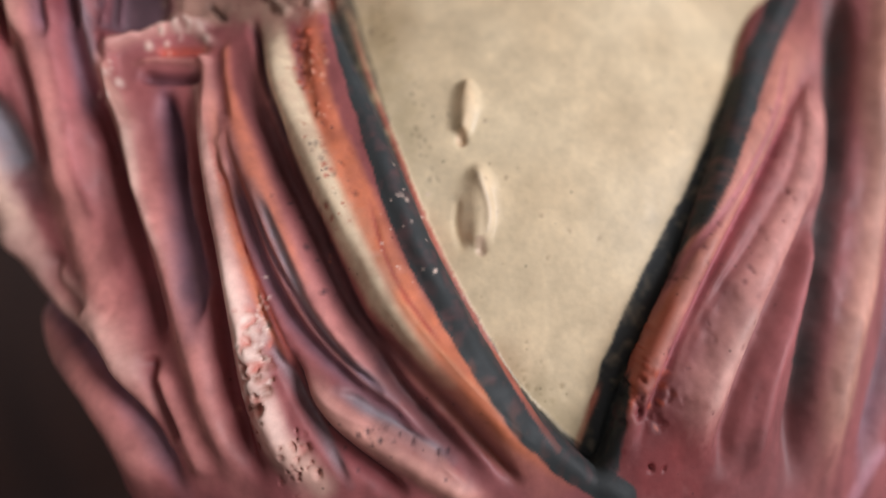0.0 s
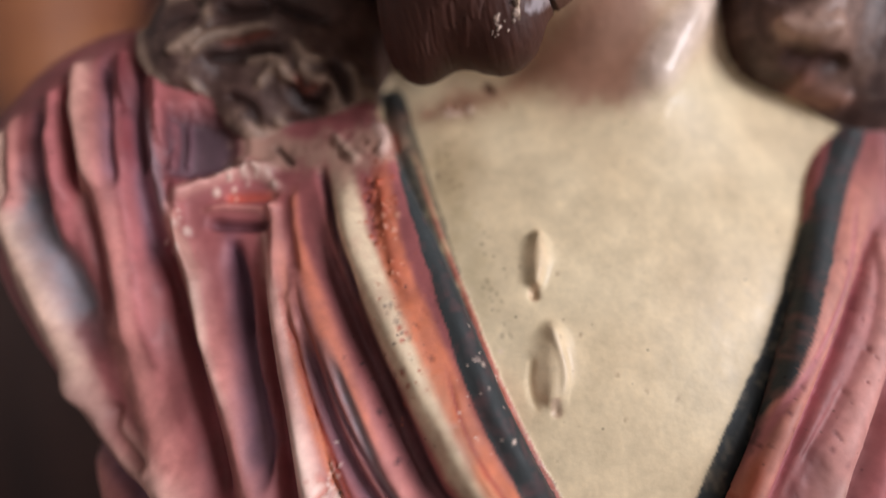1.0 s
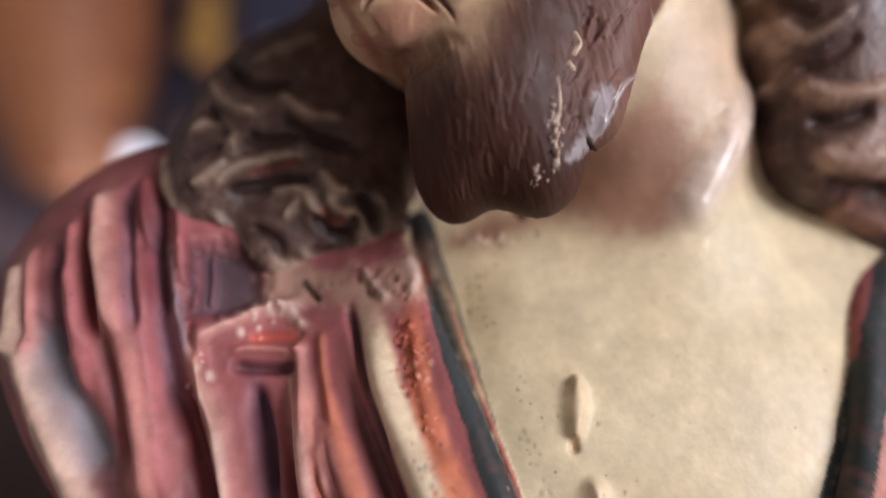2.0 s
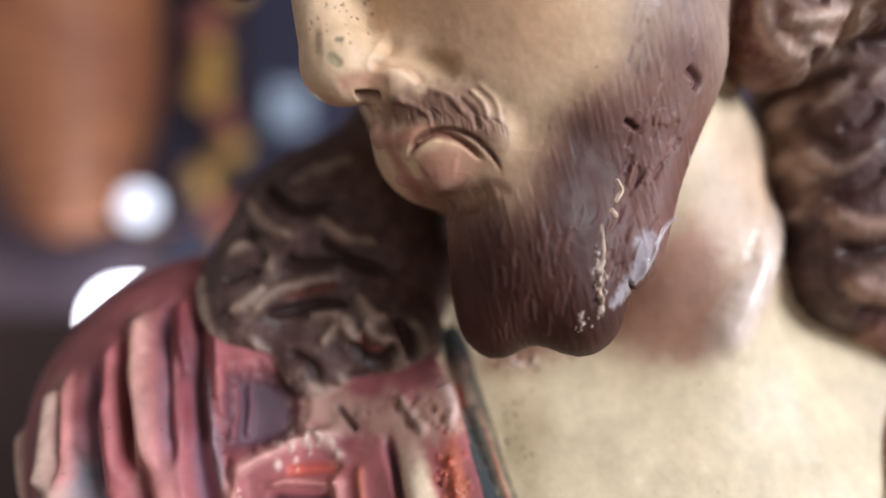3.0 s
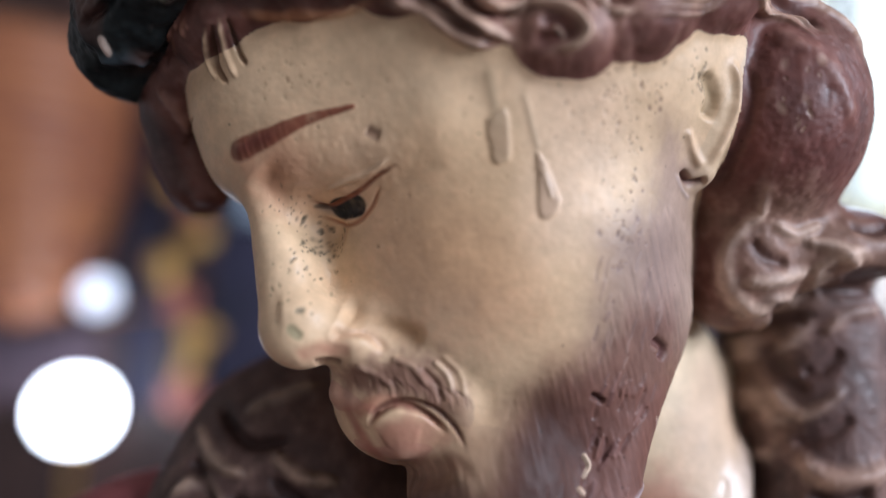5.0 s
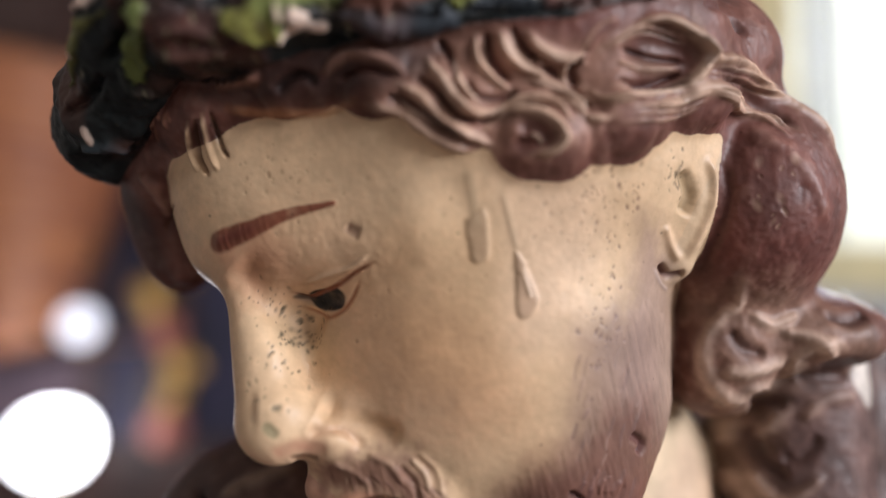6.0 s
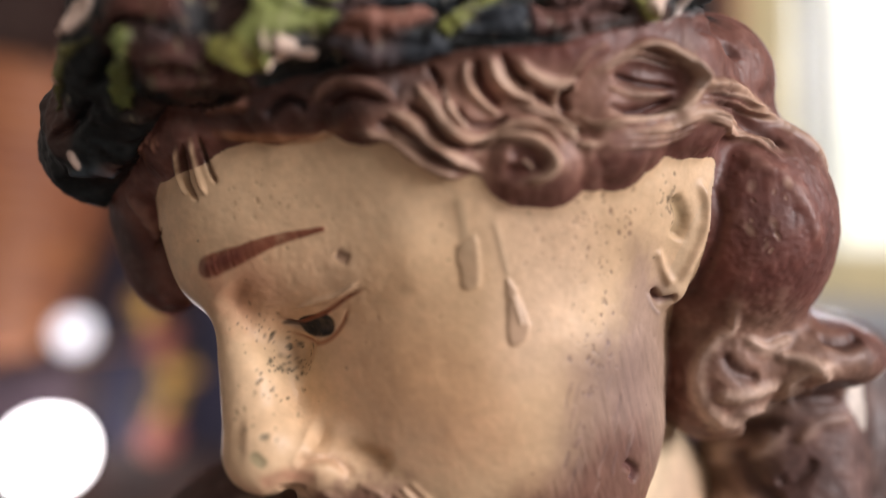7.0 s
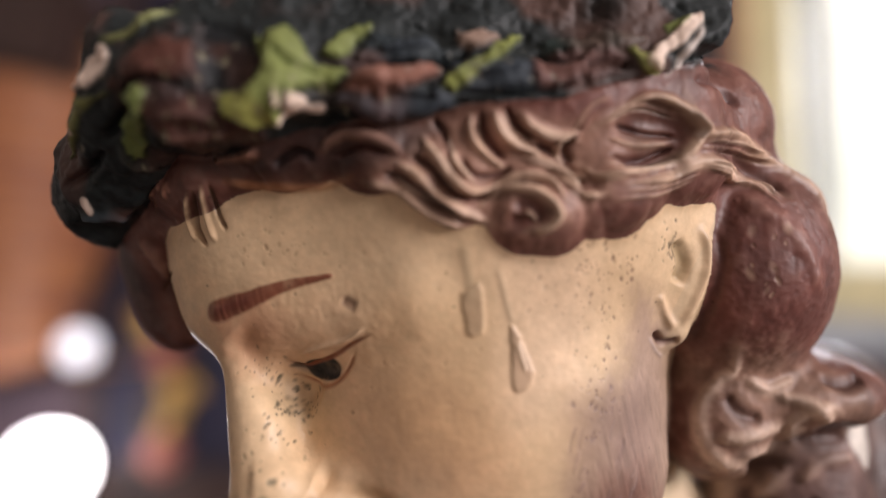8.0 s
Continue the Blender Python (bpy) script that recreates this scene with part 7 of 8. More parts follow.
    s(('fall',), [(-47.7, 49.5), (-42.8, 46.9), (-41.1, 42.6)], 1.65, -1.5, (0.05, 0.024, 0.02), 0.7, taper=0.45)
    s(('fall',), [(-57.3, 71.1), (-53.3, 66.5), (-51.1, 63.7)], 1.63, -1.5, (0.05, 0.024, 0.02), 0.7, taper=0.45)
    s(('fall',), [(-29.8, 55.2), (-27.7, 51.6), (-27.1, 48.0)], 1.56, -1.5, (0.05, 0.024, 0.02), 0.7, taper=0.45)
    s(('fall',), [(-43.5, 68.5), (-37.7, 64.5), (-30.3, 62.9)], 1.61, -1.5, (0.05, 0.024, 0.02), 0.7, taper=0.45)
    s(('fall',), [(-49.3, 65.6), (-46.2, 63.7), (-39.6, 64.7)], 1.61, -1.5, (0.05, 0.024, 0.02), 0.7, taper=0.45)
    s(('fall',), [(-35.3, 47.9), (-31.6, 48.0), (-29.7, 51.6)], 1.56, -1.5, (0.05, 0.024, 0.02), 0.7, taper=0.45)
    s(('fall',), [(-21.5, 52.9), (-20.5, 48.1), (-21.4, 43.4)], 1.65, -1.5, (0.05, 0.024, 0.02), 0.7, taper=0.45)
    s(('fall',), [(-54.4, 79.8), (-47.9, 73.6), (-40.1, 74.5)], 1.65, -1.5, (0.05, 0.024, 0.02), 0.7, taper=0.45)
    s(('fall',), [(-48.6, 57.9), (-43.3, 59.7), (-39.5, 60.4)], 0.94, -0.5, (0.2, 0.05, 0.03), 0.7)
    s(('fall',), [(-35.2, 52.4), (-34.2, 49.7), (-31.5, 50.7)], 0.91, -0.5, (0.2, 0.05, 0.03), 0.7)
    patch(('fall',), [(-56.5, 41.8), (-48.9, 45.8), (-41.1, 41.8), (-20.5, 48.1), (-20.4, 37.0), (-43.5, 32.6)], (0.36, 0.24, 0.17), 0.6, 3.00, 2, 0)
    # hair falling on the near shoulder: pale rubbed ridges, shade coloured into the grooves
    patch(('fall', 'hair'), [(24.3, 108.1), (31.5, 109.9), (46.4, 108.7), (56.1, 99.7), (44.1, 95.6), (40.8, 77.7), (38.8, 77.7), (29.0, 92.8)], (0.27, 0.16, 0.11), 0.7, 3.50, 1, 0)
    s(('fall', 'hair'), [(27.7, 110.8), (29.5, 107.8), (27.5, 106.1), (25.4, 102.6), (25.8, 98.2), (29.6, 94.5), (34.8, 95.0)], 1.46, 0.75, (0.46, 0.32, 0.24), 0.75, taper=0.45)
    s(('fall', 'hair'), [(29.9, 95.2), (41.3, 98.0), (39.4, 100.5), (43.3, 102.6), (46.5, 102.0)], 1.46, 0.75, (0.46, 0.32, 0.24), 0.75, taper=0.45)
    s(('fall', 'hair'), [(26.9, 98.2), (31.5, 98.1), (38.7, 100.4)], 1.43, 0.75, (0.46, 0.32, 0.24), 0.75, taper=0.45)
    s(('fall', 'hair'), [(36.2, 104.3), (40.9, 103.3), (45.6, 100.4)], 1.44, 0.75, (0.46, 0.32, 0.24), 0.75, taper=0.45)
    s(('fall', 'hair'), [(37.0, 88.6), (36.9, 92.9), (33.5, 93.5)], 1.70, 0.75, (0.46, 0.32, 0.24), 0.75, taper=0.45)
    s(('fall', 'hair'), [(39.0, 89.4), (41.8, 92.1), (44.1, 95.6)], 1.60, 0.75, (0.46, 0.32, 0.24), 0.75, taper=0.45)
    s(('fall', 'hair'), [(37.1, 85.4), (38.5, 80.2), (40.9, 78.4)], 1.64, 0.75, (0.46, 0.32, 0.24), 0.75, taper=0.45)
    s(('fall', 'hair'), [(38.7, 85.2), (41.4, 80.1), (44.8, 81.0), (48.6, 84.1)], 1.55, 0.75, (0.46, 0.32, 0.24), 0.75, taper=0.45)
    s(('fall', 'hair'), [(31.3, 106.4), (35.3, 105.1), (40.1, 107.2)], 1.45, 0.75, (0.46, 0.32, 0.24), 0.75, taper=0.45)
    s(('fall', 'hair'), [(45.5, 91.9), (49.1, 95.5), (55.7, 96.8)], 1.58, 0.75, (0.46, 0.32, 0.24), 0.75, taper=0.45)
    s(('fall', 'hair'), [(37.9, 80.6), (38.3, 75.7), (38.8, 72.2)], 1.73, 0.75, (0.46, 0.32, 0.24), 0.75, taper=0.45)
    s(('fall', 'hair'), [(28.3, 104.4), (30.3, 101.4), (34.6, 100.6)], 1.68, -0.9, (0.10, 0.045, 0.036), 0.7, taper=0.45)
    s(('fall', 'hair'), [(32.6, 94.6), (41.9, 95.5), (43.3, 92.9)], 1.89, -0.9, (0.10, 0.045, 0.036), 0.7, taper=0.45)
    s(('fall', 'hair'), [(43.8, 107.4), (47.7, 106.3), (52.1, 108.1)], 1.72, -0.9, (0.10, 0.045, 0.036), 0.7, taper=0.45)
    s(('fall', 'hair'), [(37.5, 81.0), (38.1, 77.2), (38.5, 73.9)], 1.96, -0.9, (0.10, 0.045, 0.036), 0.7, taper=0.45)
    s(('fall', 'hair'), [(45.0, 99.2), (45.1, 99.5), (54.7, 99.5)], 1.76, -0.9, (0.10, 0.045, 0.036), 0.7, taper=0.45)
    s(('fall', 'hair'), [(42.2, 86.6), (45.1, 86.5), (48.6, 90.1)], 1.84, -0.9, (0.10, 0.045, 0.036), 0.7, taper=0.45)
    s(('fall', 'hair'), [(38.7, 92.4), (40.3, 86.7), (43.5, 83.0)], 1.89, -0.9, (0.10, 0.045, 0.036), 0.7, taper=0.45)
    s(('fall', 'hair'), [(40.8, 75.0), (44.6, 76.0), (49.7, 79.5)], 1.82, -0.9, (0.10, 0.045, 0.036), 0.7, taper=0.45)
    patch(('fall', 'hair'), [(44.1, 97.4), (56.1, 99.7), (60.4, 87.3), (56.9, 70.8), (47.4, 70.8), (42.3, 84.8)], (0.17, 0.095, 0.08), 0.7, 3.76, 1, 0)
    s(('fall', 'hair'), [(58.1, 100.3), (59.6, 98.6)], 3.29, 0.4, (0.62, 0.55, 0.48), 0.95, hard=0.7)
    patch(('fall',), [(42.4, 69.2), (47.9, 69.9), (57.3, 67.3), (60.3, 54.0), (48.2, 56.7)], (0.26, 0.15, 0.11), 0.7, 3.64, 1, 0)
    # locks beside the neck, light ridges and shaded grooves by colour
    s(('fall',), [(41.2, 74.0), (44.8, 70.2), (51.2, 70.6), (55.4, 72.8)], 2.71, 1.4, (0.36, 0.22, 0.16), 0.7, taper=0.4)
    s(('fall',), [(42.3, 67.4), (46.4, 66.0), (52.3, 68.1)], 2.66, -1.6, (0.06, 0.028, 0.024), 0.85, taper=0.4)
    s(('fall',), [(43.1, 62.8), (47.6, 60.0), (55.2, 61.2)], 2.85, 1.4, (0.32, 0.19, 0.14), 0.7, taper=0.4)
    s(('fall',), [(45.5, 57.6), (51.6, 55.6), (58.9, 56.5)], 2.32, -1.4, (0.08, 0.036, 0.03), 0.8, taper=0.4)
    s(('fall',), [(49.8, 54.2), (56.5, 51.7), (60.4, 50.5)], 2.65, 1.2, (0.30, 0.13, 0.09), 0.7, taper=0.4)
    kind = np.array(LAYER_NAMES)[coat.number]
    beard = ((kind == "beard") | (kind == "skin") | (kind == "moustache")) & (coat.colour[:, 0] < 0.34)
    comb = grain(np.stack([coat.q[:, 0] * 2.2 + coat.q[:, 1] * 0.5, coat.q[:, 1] * 0.45], 1), 1.0, 11)
    coat.rise[beard] += 0.05 * comb[beard]
    coat.colour[beard] *= (1 + 0.12 * comb[beard])[:, None]
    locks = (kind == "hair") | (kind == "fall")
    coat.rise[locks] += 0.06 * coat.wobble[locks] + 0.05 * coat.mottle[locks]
    # wear pales the ridges; the shade of hollows goes into the colour
    wear_shade = np.clip((coat.rise[locks] + 0.35 * coat.mottle[locks] + 0.25 * coat.wobble[locks]) * 0.32, -0.28, 0.34)[:, None]
    coat.colour[locks] = coat.colour[locks] * (1 + np.minimum(wear_shade, 0)) + np.array([0.5, 0.35, 0.26]) * np.maximum(wear_shade, 0) * 0.5
    coat.gloss[locks] = 0.5
    coat.gloss[beard] = np.where(coat.gloss[beard] < 0.3, coat.gloss[beard], 0.58)
    tone = grain(coat.p[locks], 4.5, 31) + 0.6 * grain(coat.p[locks], 1.8, 32)
    coat.colour[locks] *= (1 + 0.22 * tone)[:, None] * np.array([1.0, 1.03, 1.05])
    flesh = (kind == "skin") | (kind == "chest") | (kind == "ear")
    coat.colour[flesh] *= 1 + 0.06 * grain(coat.p[flesh], 9.0, 33)[:, None] * np.array([0.6, 1.0, 1.4]) + 0.04 * grain(coat.p[flesh], 3.0, 34)[:, None]
    wreath = kind == "crown"
    coat.rise[wreath] += 1.2 * grain(coat.p[wreath], 6.0, 3) + 0.4 * coat.wobble[wreath] + 0.12 * coat.mottle[wreath]
    coat.gloss[wreath] = 0.6
    rusty = (np.clip(grain(coat.p[wreath], 7.0, 41) + 0.5 * grain(coat.p[wreath], 2.5, 42) - 0.05, 0, 0.6) * (coat.colour[wreath].max(1) < 0.06))[:, None]
    coat.colour[wreath] += rusty * np.array([0.11, 0.042, 0.026])
    coat.rise += 0.025 * coat.mottle
    coat.gloss += 0.08 * coat.wobble
    cloth = kind == "robe"
    coat.gloss[cloth] += 0.12
    glaze = grain(coat.p[cloth] * np.array([1.0, 1.0, 0.45]), 5.0, 21) + 0.7 * grain(coat.p[cloth] * np.array([1.0, 1.0, 0.35]), 1.6, 22)
    coat.colour[cloth] *= (1 + 0.24 * glaze)[:, None]
    coat.colour *= (1 + 0.05 * coat.mottle + 0.05 * coat.wobble)[:, None]
    coat.colour = np.clip(coat.colour, 0.005, 0.8)


def finer(points, faces, chosen):
    """Splits the chosen faces; new points on the border of the choice come back with the two ends between which they stay."""
    some, rest = faces[chosen], faces[~chosen]
    before = len(points)
    edges = np.stack([some, np.roll(some, -1, 1)], 2).reshape(-1, 2)
    edges.sort(1)
    keys, count = np.unique(edges[:, 0].astype(np.int64) * before + edges[:, 1], return_counts=True)
    points, some = split(points, some)
    rim = np.nonzero(count == 1)[0]
    return points, np.vstack([rest, some]), before + rim, keys[rim] // before, keys[rim] % before


def build_statue():
    points, faces = surface((-106, 56, -76), (112, 190, 152), 1.4)
    points, faces = split(points, faces)
    points = settle(points, 1)
    rims = []
    for level in range(2):
        middle, facing = points[faces].mean(1), normals_of(points, faces)[faces[:, 0]]
        ahead = facing[:, 1] < 0.3
        if level == 0:
            chosen = ahead & (middle[:, 2] > -52)
        else:
            centre = to_head(middle.astype(np.float32))
            chosen = ahead & (np.abs(centre[:, 0]) < 58) & (centre[:, 1] > -76) & (centre[:, 1] < 32) & (centre[:, 2] < 108)
        points, faces, rim, a, b = finer(points, faces, chosen)
        rims.append((rim, a, b))
        if level == 0:
            d, g = statue_field(points)[0], normals_of(points, faces)
            points = points - np.clip(d, -0.6, 0.6)[:, None] * g
            points[rim] = 0.5 * (points[a] + points[b])
    normals = normals_of(points, faces)
    coat = Coat(points, normals)
    for name, colour in BASE.items():
        coat.colour[coat.number == LAYER_NAMES.index(name)] = colour
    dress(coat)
    points = points + normals * coat.rise[:, None]
    for rim, a, b in rims:
        points[rim] = 0.5 * (points[a] + points[b])
    # the robe goes on, plainly, down to the pedestal
    steps, base, back = 64, len(points), FRAME.inverted()
    rings = []
    for k in range(14):
        h = k / 13
        for j in range(steps):
            turn = 2 * math.pi * j / steps
            fold = 1 + 0.05 * h * math.sin(9 * turn + 2 * h)
            spot = Vector((0.03 + (0.062 + 0.07 * h) * fold * math.cos(turn), 0.19 + (0.05 + 0.07 * h) * fold * math.sin(turn), 1.40 - 0.65 * h))
            rings.append(tuple(v / UNIT for v in back @ spot))
    ring = base + np.arange(14 * steps).reshape(14, steps)
    skirt = np.stack([ring[:-1], ring[1:], np.roll(ring, -1, 1)[1:], np.roll(ring, -1, 1)[:-1]], 2).reshape(-1, 4)
    points, faces = np.vstack([points, rings]), np.vstack([faces, skirt])
    coat.colour = np.vstack([coat.colour, np.tile(BASE["robe"], (len(rings), 1))])
    coat.gloss = np.append(coat.gloss, np.full(len(rings), 0.5))
    me = bpy.data.meshes.new("statue")
    me.vertices.add(len(points))
    me.vertices.foreach_set("co", (points * UNIT).astype(np.float32).ravel())
    me.loops.add(4 * len(faces))
    me.loops.foreach_set("vertex_index", faces.astype(np.int32).ravel())
    me.polygons.add(len(faces))
    me.polygons.foreach_set("loop_start", np.arange(0, 4 * len(faces), 4, dtype=np.int32))
    me.polygons.foreach_set("use_smooth", np.ones(len(faces), bool))
    me.update(calc_edges=True)
    tone = me.attributes.new("paint", "FLOAT_COLOR", "POINT")
    tone.data.foreach_set("color", np.hstack([coat.colour, np.ones((len(points), 1))]).astype(np.float32).ravel())
    shine = me.attributes.new("rough", "FLOAT", "POINT")
    shine.data.foreach_set("value", coat.gloss.astype(np.float32))
    me.materials.append(statue_paint())
    ob = tagged(new("statue", me), "painted plaster statue of a robed bearded figure, chipped, on a pedestal", "statue")
    ob.matrix_world = FRAME
    return ob


def statue_paint():
    m, n, l, b = material("painted_plaster")
    at = n.new("ShaderNodeAttribute")
    at.attribute_name = "paint"
    sh = n.new("ShaderNodeAttribute")
    sh.attribute_name = "rough"
    co = n.new("ShaderNodeTexCoord")
    fine = n.new("ShaderNodeTexNoise")
    fine.inputs["Scale"].default_value, fine.inputs["Detail"].default_value = 900, 5
    wide = n.new("ShaderNodeTexNoise")
    wide.inputs["Scale"].default_value, wide.inputs["Detail"].default_value = 90, 6
    hsv = n.new("ShaderNodeHueSaturation")
    rng = n.new("ShaderNodeMapRange")
    rng.inputs["From Min"].default_value, rng.inputs["From Max"].default_value = 0.3, 0.7
    rng.inputs["To Min"].default_value, rng.inputs["To Max"].default_value = 0.88, 1.1
    bump = n.new("ShaderNodeBump")
    bump.inputs["Strength"].default_value, bump.inputs["Distance"].default_value = 0.12, 0.0004
    add = n.new("ShaderNodeMath")
    add.operation = "MULTIPLY_ADD"
    add.inputs[1].default_value = 1.6
    l.new(co.outputs["Object"], fine.inputs["Vector"])
    l.new(co.outputs["Object"], wide.inputs["Vector"])
    l.new(wide.outputs["Fac"], rng.inputs["Value"])
    l.new(rng.outputs[0], hsv.inputs["Value"])
    mid = n.new("ShaderNodeTexNoise")
    mid.inputs["Scale"].default_value, mid.inputs["Detail"].default_value, mid.inputs["Roughness"].default_value = 420, 8, 0.7
    tone = n.new("ShaderNodeMapRange")
    tone.inputs["From Min"].default_value, tone.inputs["From Max"].default_value = 0.3, 0.7
    tone.inputs["To Min"].default_value, tone.inputs["To Max"].default_value = 0.92, 1.08
    pits = n.new("ShaderNodeTexVoronoi")
    pits.inputs["Scale"].default_value = 300
    spot = n.new("ShaderNodeMapRange")
    spot.inputs["From Min"].default_value, spot.inputs["From Max"].default_value = 0.05, 0.13
    spot.inputs["To Min"].default_value = 0.55
    rare = n.new("ShaderNodeSeparateColor")
    often = n.new("ShaderNodeMath")
    often.operation, often.inputs[1].default_value = "GREATER_THAN", 0.16
    most = n.new("ShaderNodeMath")
    most.operation = "MAXIMUM"
    shade = n.new("ShaderNodeMath")
    shade.operation = "MULTIPLY"
    tint = n.new("ShaderNodeMix")
    tint.data_type, tint.blend_type, tint.inputs["Factor"].default_value = "RGBA", "MULTIPLY", 1.0
    l.new(co.outputs["Object"], mid.inputs["Vector"])
    l.new(co.outputs["Object"], pits.inputs["Vector"])
    l.new(mid.outputs["Fac"], tone.inputs["Value"])
    l.new(pits.outputs["Distance"], spot.inputs["Value"])
    l.new(pits.outputs["Color"], rare.inputs[0])
    l.new(rare.outputs[0], often.inputs[0])
    l.new(often.outputs[0], most.inputs[0])
    l.new(spot.outputs[0], most.inputs[1])
    l.new(tone.outputs[0], shade.inputs[0])
    l.new(most.outputs[0], shade.inputs[1])
    l.new(at.outputs["Color"], tint.inputs["A"])
    l.new(shade.outputs[0], tint.inputs["B"])
    l.new(tint.outputs["Result"], hsv.inputs["Color"])
    l.new(hsv.outputs[0], b.inputs["Base Color"])
    l.new(wide.outputs["Fac"], add.inputs[0])
    l.new(fine.outputs["Fac"], add.inputs[2])
    l.new(add.outputs[0], bump.inputs["Height"])
    l.new(bump.outputs[0], b.inputs["Normal"])
    b.inputs["Specular IOR Level"].default_value = 0.3
    l.new(sh.outputs["Fac"], b.inputs["Roughness"])
    return m


build_statue()


# ---- the room ----
def structure(name, bm, mat, label, category):
    return solo(name, bm, mat, label, category, kind="structure")


def pierced(axis, at, thick, lo, hi, z_top, hole):
    """A wall slab with one opening through it; hole is lo, hi, bottom, top."""
    bm = bmesh.new()
    for a, b, c, d in ((lo, hole[0], 0, z_top), (hole[1], hi, 0, z_top), (hole[0], hole[1], 0, hole[2]), (hole[0], hole[1], hole[3], z_top)):
        block(*((a, at, c, b, at + thick, d) if axis == "x" else (at, a, c, at + thick, b, d)), bm=bm)
    return bm


structure("floor", block(-2.6, -2.6, -0.1, 2.8, 2.3, 0.0), FLOOR, "dark stone floor", "floor")
structure("ceiling", block(-2.6, -2.6, 4.8, 2.8, 2.3, 4.9), PLASTER, "plain plaster ceiling", "ceiling")
structure("wall_left", block(-2.7, -2.6, 0, -2.6, 2.3, 4.8), PLASTER, "plain plaster wall", "wall")
structure("wall_back", block(-2.6, -2.7, 0, 2.8, -2.6, 4.8), PLASTER, "plain plaster wall", "wall")
structure("wall_right", pierced("y", 2.6, 0.15, -2.6, 2.1, 4.8, (-2.25, -0.75, 1.9, 3.2)), PLASTER, "plain plaster wall with a window opening", "wall")
structure("wall_front", pierced("x", 2.1, 0.15, -2.6, 2.6, 4.8, (1.07, 2.19, 1.70, 3.1)), MAUVE, "dim mauve wall with a bright window opening", "wall")
structure("wainscot", block(-2.6, 2.04, 0, 2.6, 2.1, 1.2, 0.01), WOOD, "dark wooden wainscot along the wall", "panelling")

# window behind the statue
window = thing("window_1", (1.63, 2.1, 1.70), "cream painted window with an orange edge, grey mullions and a bright yellow sill", "window", kind="structure")
for x0, x1 in ((-0.56, -0.36), (0.42, 0.56)):
    part("window_frame", block(x0, -0.05, 0.0, x1, 0.05, 1.40, 0.008), SILL, window, "cream painted jamb")
part("edge_moulding", block(-0.60, -0.07, 0.0, -0.545, 0.02, 1.46, 0.012), ORANGE_WOOD, window, "orange wooden edge moulding")
part("window_frame", block(-0.36, -0.05, 1.32, 0.42, 0.05, 1.40, 0.008), SILL, window, "cream painted head")
part("window_sill", block(-0.62, -0.16, 0.02, 0.62, 0.05, 0.19, 0.012), SILL, window, "bright yellow sill")
part("ledge", block(-0.64, -0.20, -0.10, 0.64, -0.005, 0.02, 0.012), SLATE_PAINT, window, "pale grey ledge")
part("mullion", block(-0.30, -0.02, 0.19, -0.21, 0.03, 1.32, 0.006), SLATE_PAINT, window, "grey painted mullion")
part("mullion", block(0.16, -0.02, 0.19, 0.22, 0.03, 1.32, 0.006), SLATE_PAINT, window, "grey painted mullion")
part("post", block(-0.71, -0.06, -0.50, -0.605, 0.0, 1.6, 0.01), WOOD, window, "dark wooden post")
structure("backdrop", block(0.2, 3.4, 0.6, 4.6, 3.41, 4.6), DAY, "bright pale daylight outside the window", "daylight")
side = thing("window_2", (2.6, -1.5, 1.9), "plain white window frame in the side wall", "window", kind="structure")
part("window_frame", block(-0.02, -0.82, -0.06, 0.08, -0.75, 1.36, 0.008), SLATE_PAINT, side)
part("window_frame", block(-0.02, 0.75, -0.06, 0.08, 0.82, 1.36, 0.008), SLATE_PAINT, side)
part("window_frame", block(-0.02, -0.75, 1.30, 0.08, 0.75, 1.36, 0.008), SLATE_PAINT, side)
part("window_sill", block(-0.06, -0.75, -0.06, 0.08, 0.75, 0.0, 0.008), SLATE_PAINT, side)

# pedestal
pedestal = thing("pedestal", (0.03, 0.19, 0), "dark wooden pedestal under the statue", "pedestal")
part("body", block(-0.17, -0.15, 0.06, 0.17, 0.15, 0.70, 0.008), WOOD, pedestal)
part("plinth", block(-0.20, -0.18, 0.0, 0.20, 0.18, 0.06, 0.008), WOOD, pedestal)
part("top", block(-0.20, -0.17, 0.70, 0.20, 0.18, 0.752, 0.01), WOOD, pedestal)

# carved column on the wall
column = thing("carved_column", (-1.12, 1.86, 1.46), "orange gilded wooden column with carved rings", "column")
rings = [(0.03, 0.0), (0.10, 0.03)]
for k in range(20):
    h = 0.07 + k * 0.042
    r = 0.24 if k > 7 else 0.13 + 0.014 * k
    rings += [(r + 0.018, h), (r + 0.024, h + 0.016), (r - 0.008, h + 0.028)]
shaft = part("shaft", lathe(rings, 40), ORANGE_WOOD, column)
part("capital", block(-0.34, -0.28, 0.76, 0.22, 0.2, 1.05, 0.02), WOOD, column, "dark wooden capital")
part("bracket", block(-0.10, -0.02, -0.02, 0.10, 0.22, 0.10, 0.02), WOOD, column)

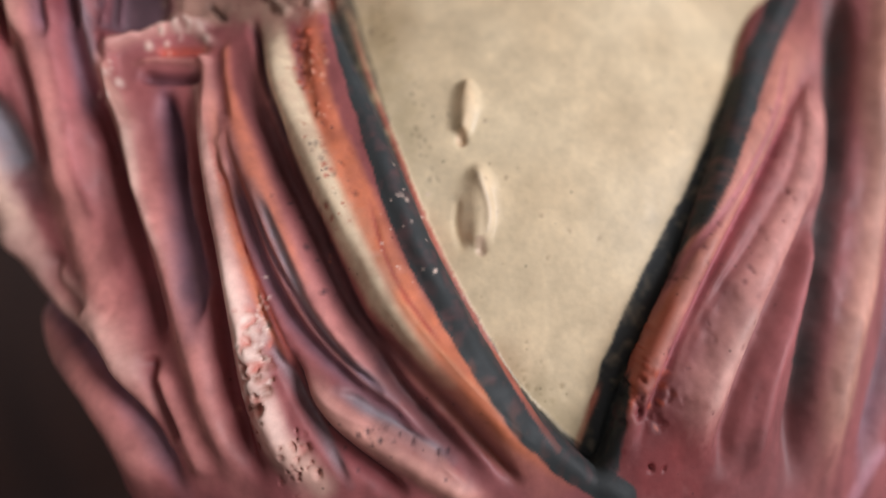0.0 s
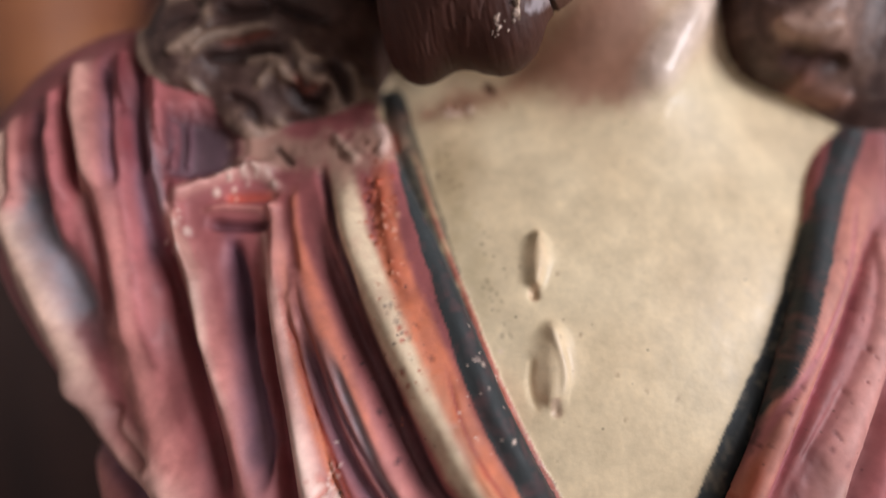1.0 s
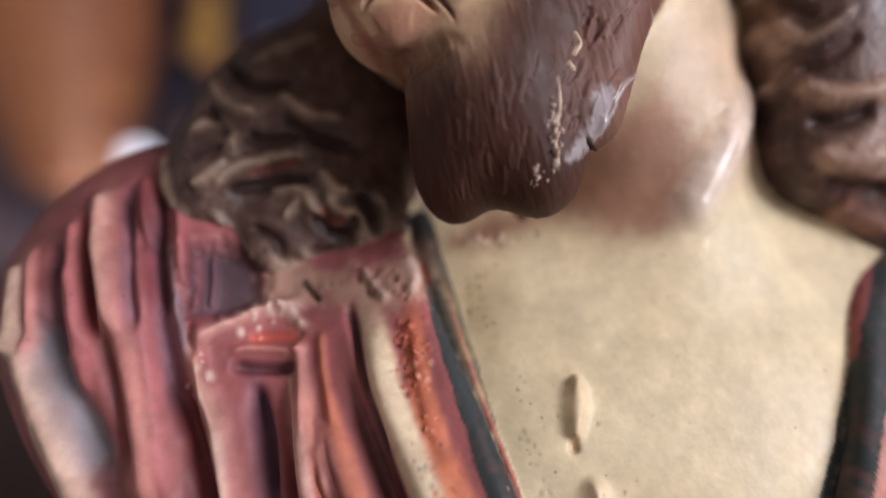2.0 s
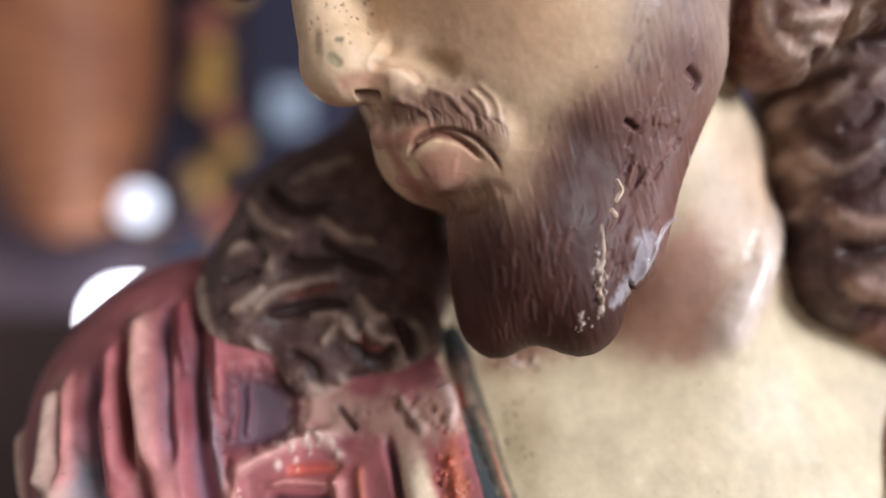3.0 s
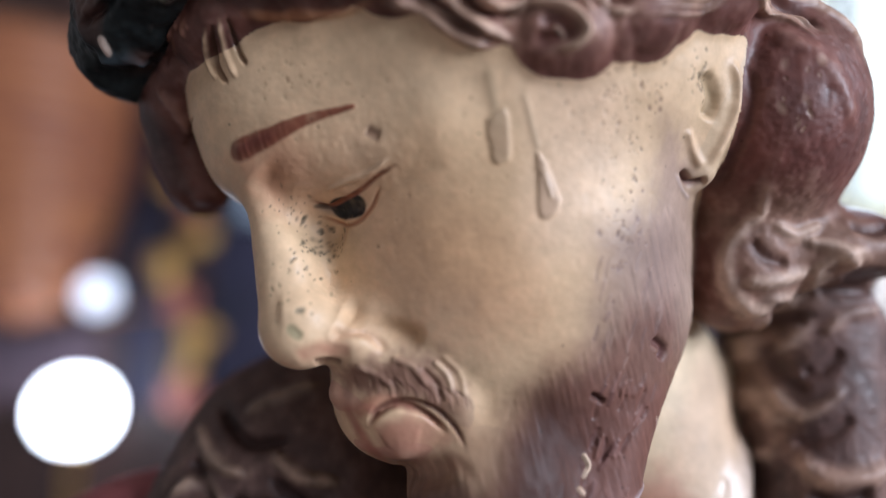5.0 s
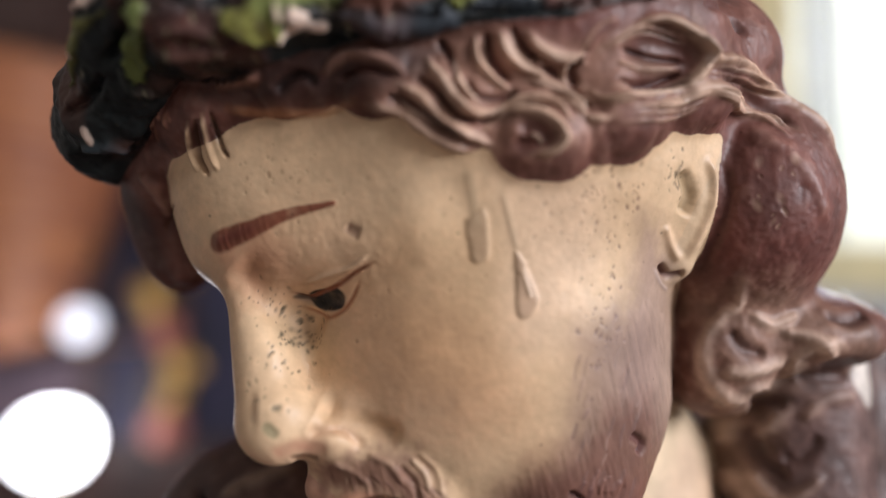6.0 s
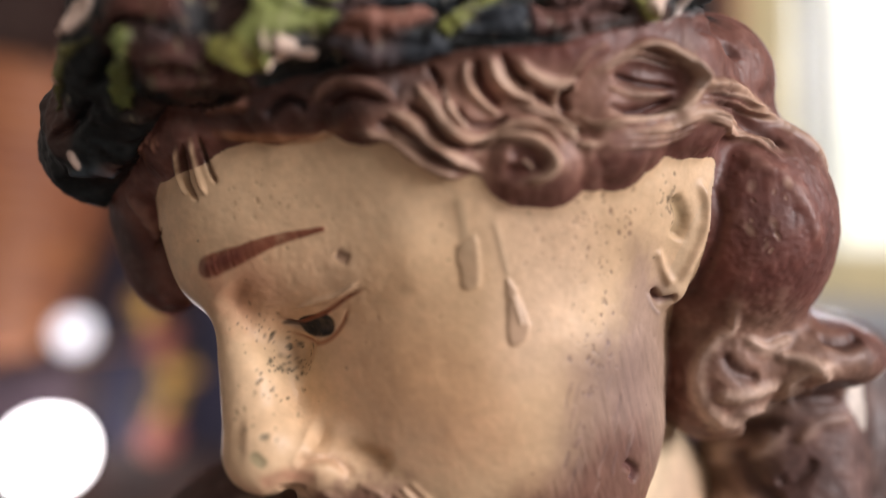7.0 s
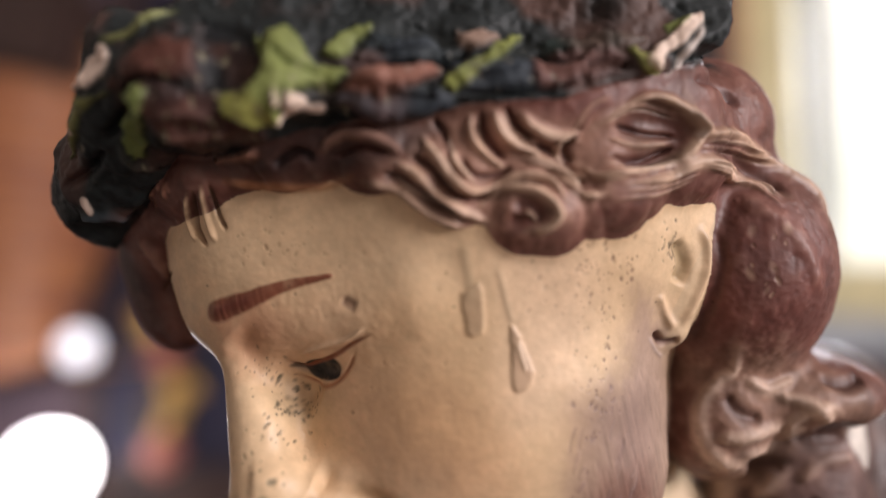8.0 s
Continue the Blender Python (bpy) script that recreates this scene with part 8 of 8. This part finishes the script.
# gilded pilaster beside a dark niche
niche = thing("niche", (-0.62, 2.06, 1.2), "dark blue niche panel framed in dark wood", "niche")
part("panel", block(-0.30, 0.0, 0.0, 0.42, 0.035, 1.6, 0.006), NAVY, niche)
part("frame", block(-0.36, -0.03, -0.05, -0.30, 0.035, 1.65, 0.01), WOOD, niche)
part("frame", block(0.42, -0.03, -0.05, 0.48, 0.035, 1.65, 0.01), WOOD, niche)
pilaster = thing("pilaster", (-0.70, 1.92, 1.20), "narrow gilded pilaster with carved leaves", "pilaster")
part("shaft", block(-0.05, -0.02, 0.0, 0.05, 0.1, 1.5, 0.015), WOOD, pilaster)
rnd = random.Random(5)
for k in range(16):
    bm = bmesh.new()
    bmesh.ops.create_icosphere(bm, subdivisions=2, radius=1, matrix=Matrix.Translation((rnd.uniform(-0.05, 0.07), -0.03, 0.06 + 0.09 * k)) @ Euler((0, rnd.uniform(-0.7, 0.7), 0)).to_matrix().to_4x4() @ Matrix.Diagonal((rnd.uniform(0.03, 0.06), 0.025, rnd.uniform(0.035, 0.06), 1)))
    for v in bm.verts:
        v.co += 0.006 * noise.noise_vector(v.co * 40)
    part("leaf", bm, GILT if k % 3 else RUSTY, pilaster)
tablet = thing("tablet", (-0.52, 2.0, 1.78), "small pale blue painted tablet", "tablet")
part("panel", block(-0.06, 0.0, 0.0, 0.06, 0.05, 0.14, 0.006), PALE, tablet)

# lamps
lamp = thing("globe_lamp", (-0.90, 1.75, 0.0), "lit white globe lamp on a brass stand", "lamp")
part("globe", lathe([(0.012 + 0.078 * math.sin(math.pi * k / 12), 1.245 - 0.085 * math.cos(math.pi * k / 12)) for k in range(13)], 24), GLOBE, lamp, "glowing white glass globe")
part("stem", lathe([(0.012, 0.02), (0.016, 0.3), (0.011, 0.6), (0.015, 0.9), (0.012, 1.14), (0.03, 1.15), (0.03, 1.165)], 20), GILT, lamp)
part("foot", lathe([(0.13, 0.0), (0.13, 0.012), (0.06, 0.03), (0.02, 0.05)], 28), GILT, lamp)
small = thing("wall_lamp", (-0.80, 1.62, 1.55), "small lit white glass lamp on a bracket", "lamp")
part("globe", lathe([(0.006 + 0.036 * math.sin(math.pi * k / 10), -0.042 * math.cos(math.pi * k / 10)) for k in range(11)], 20), BULB, small, "glowing white glass shade")
part("bracket", block(-0.008, 0.0, -0.055, 0.008, 0.46, -0.04, 0.003), GILT, small)
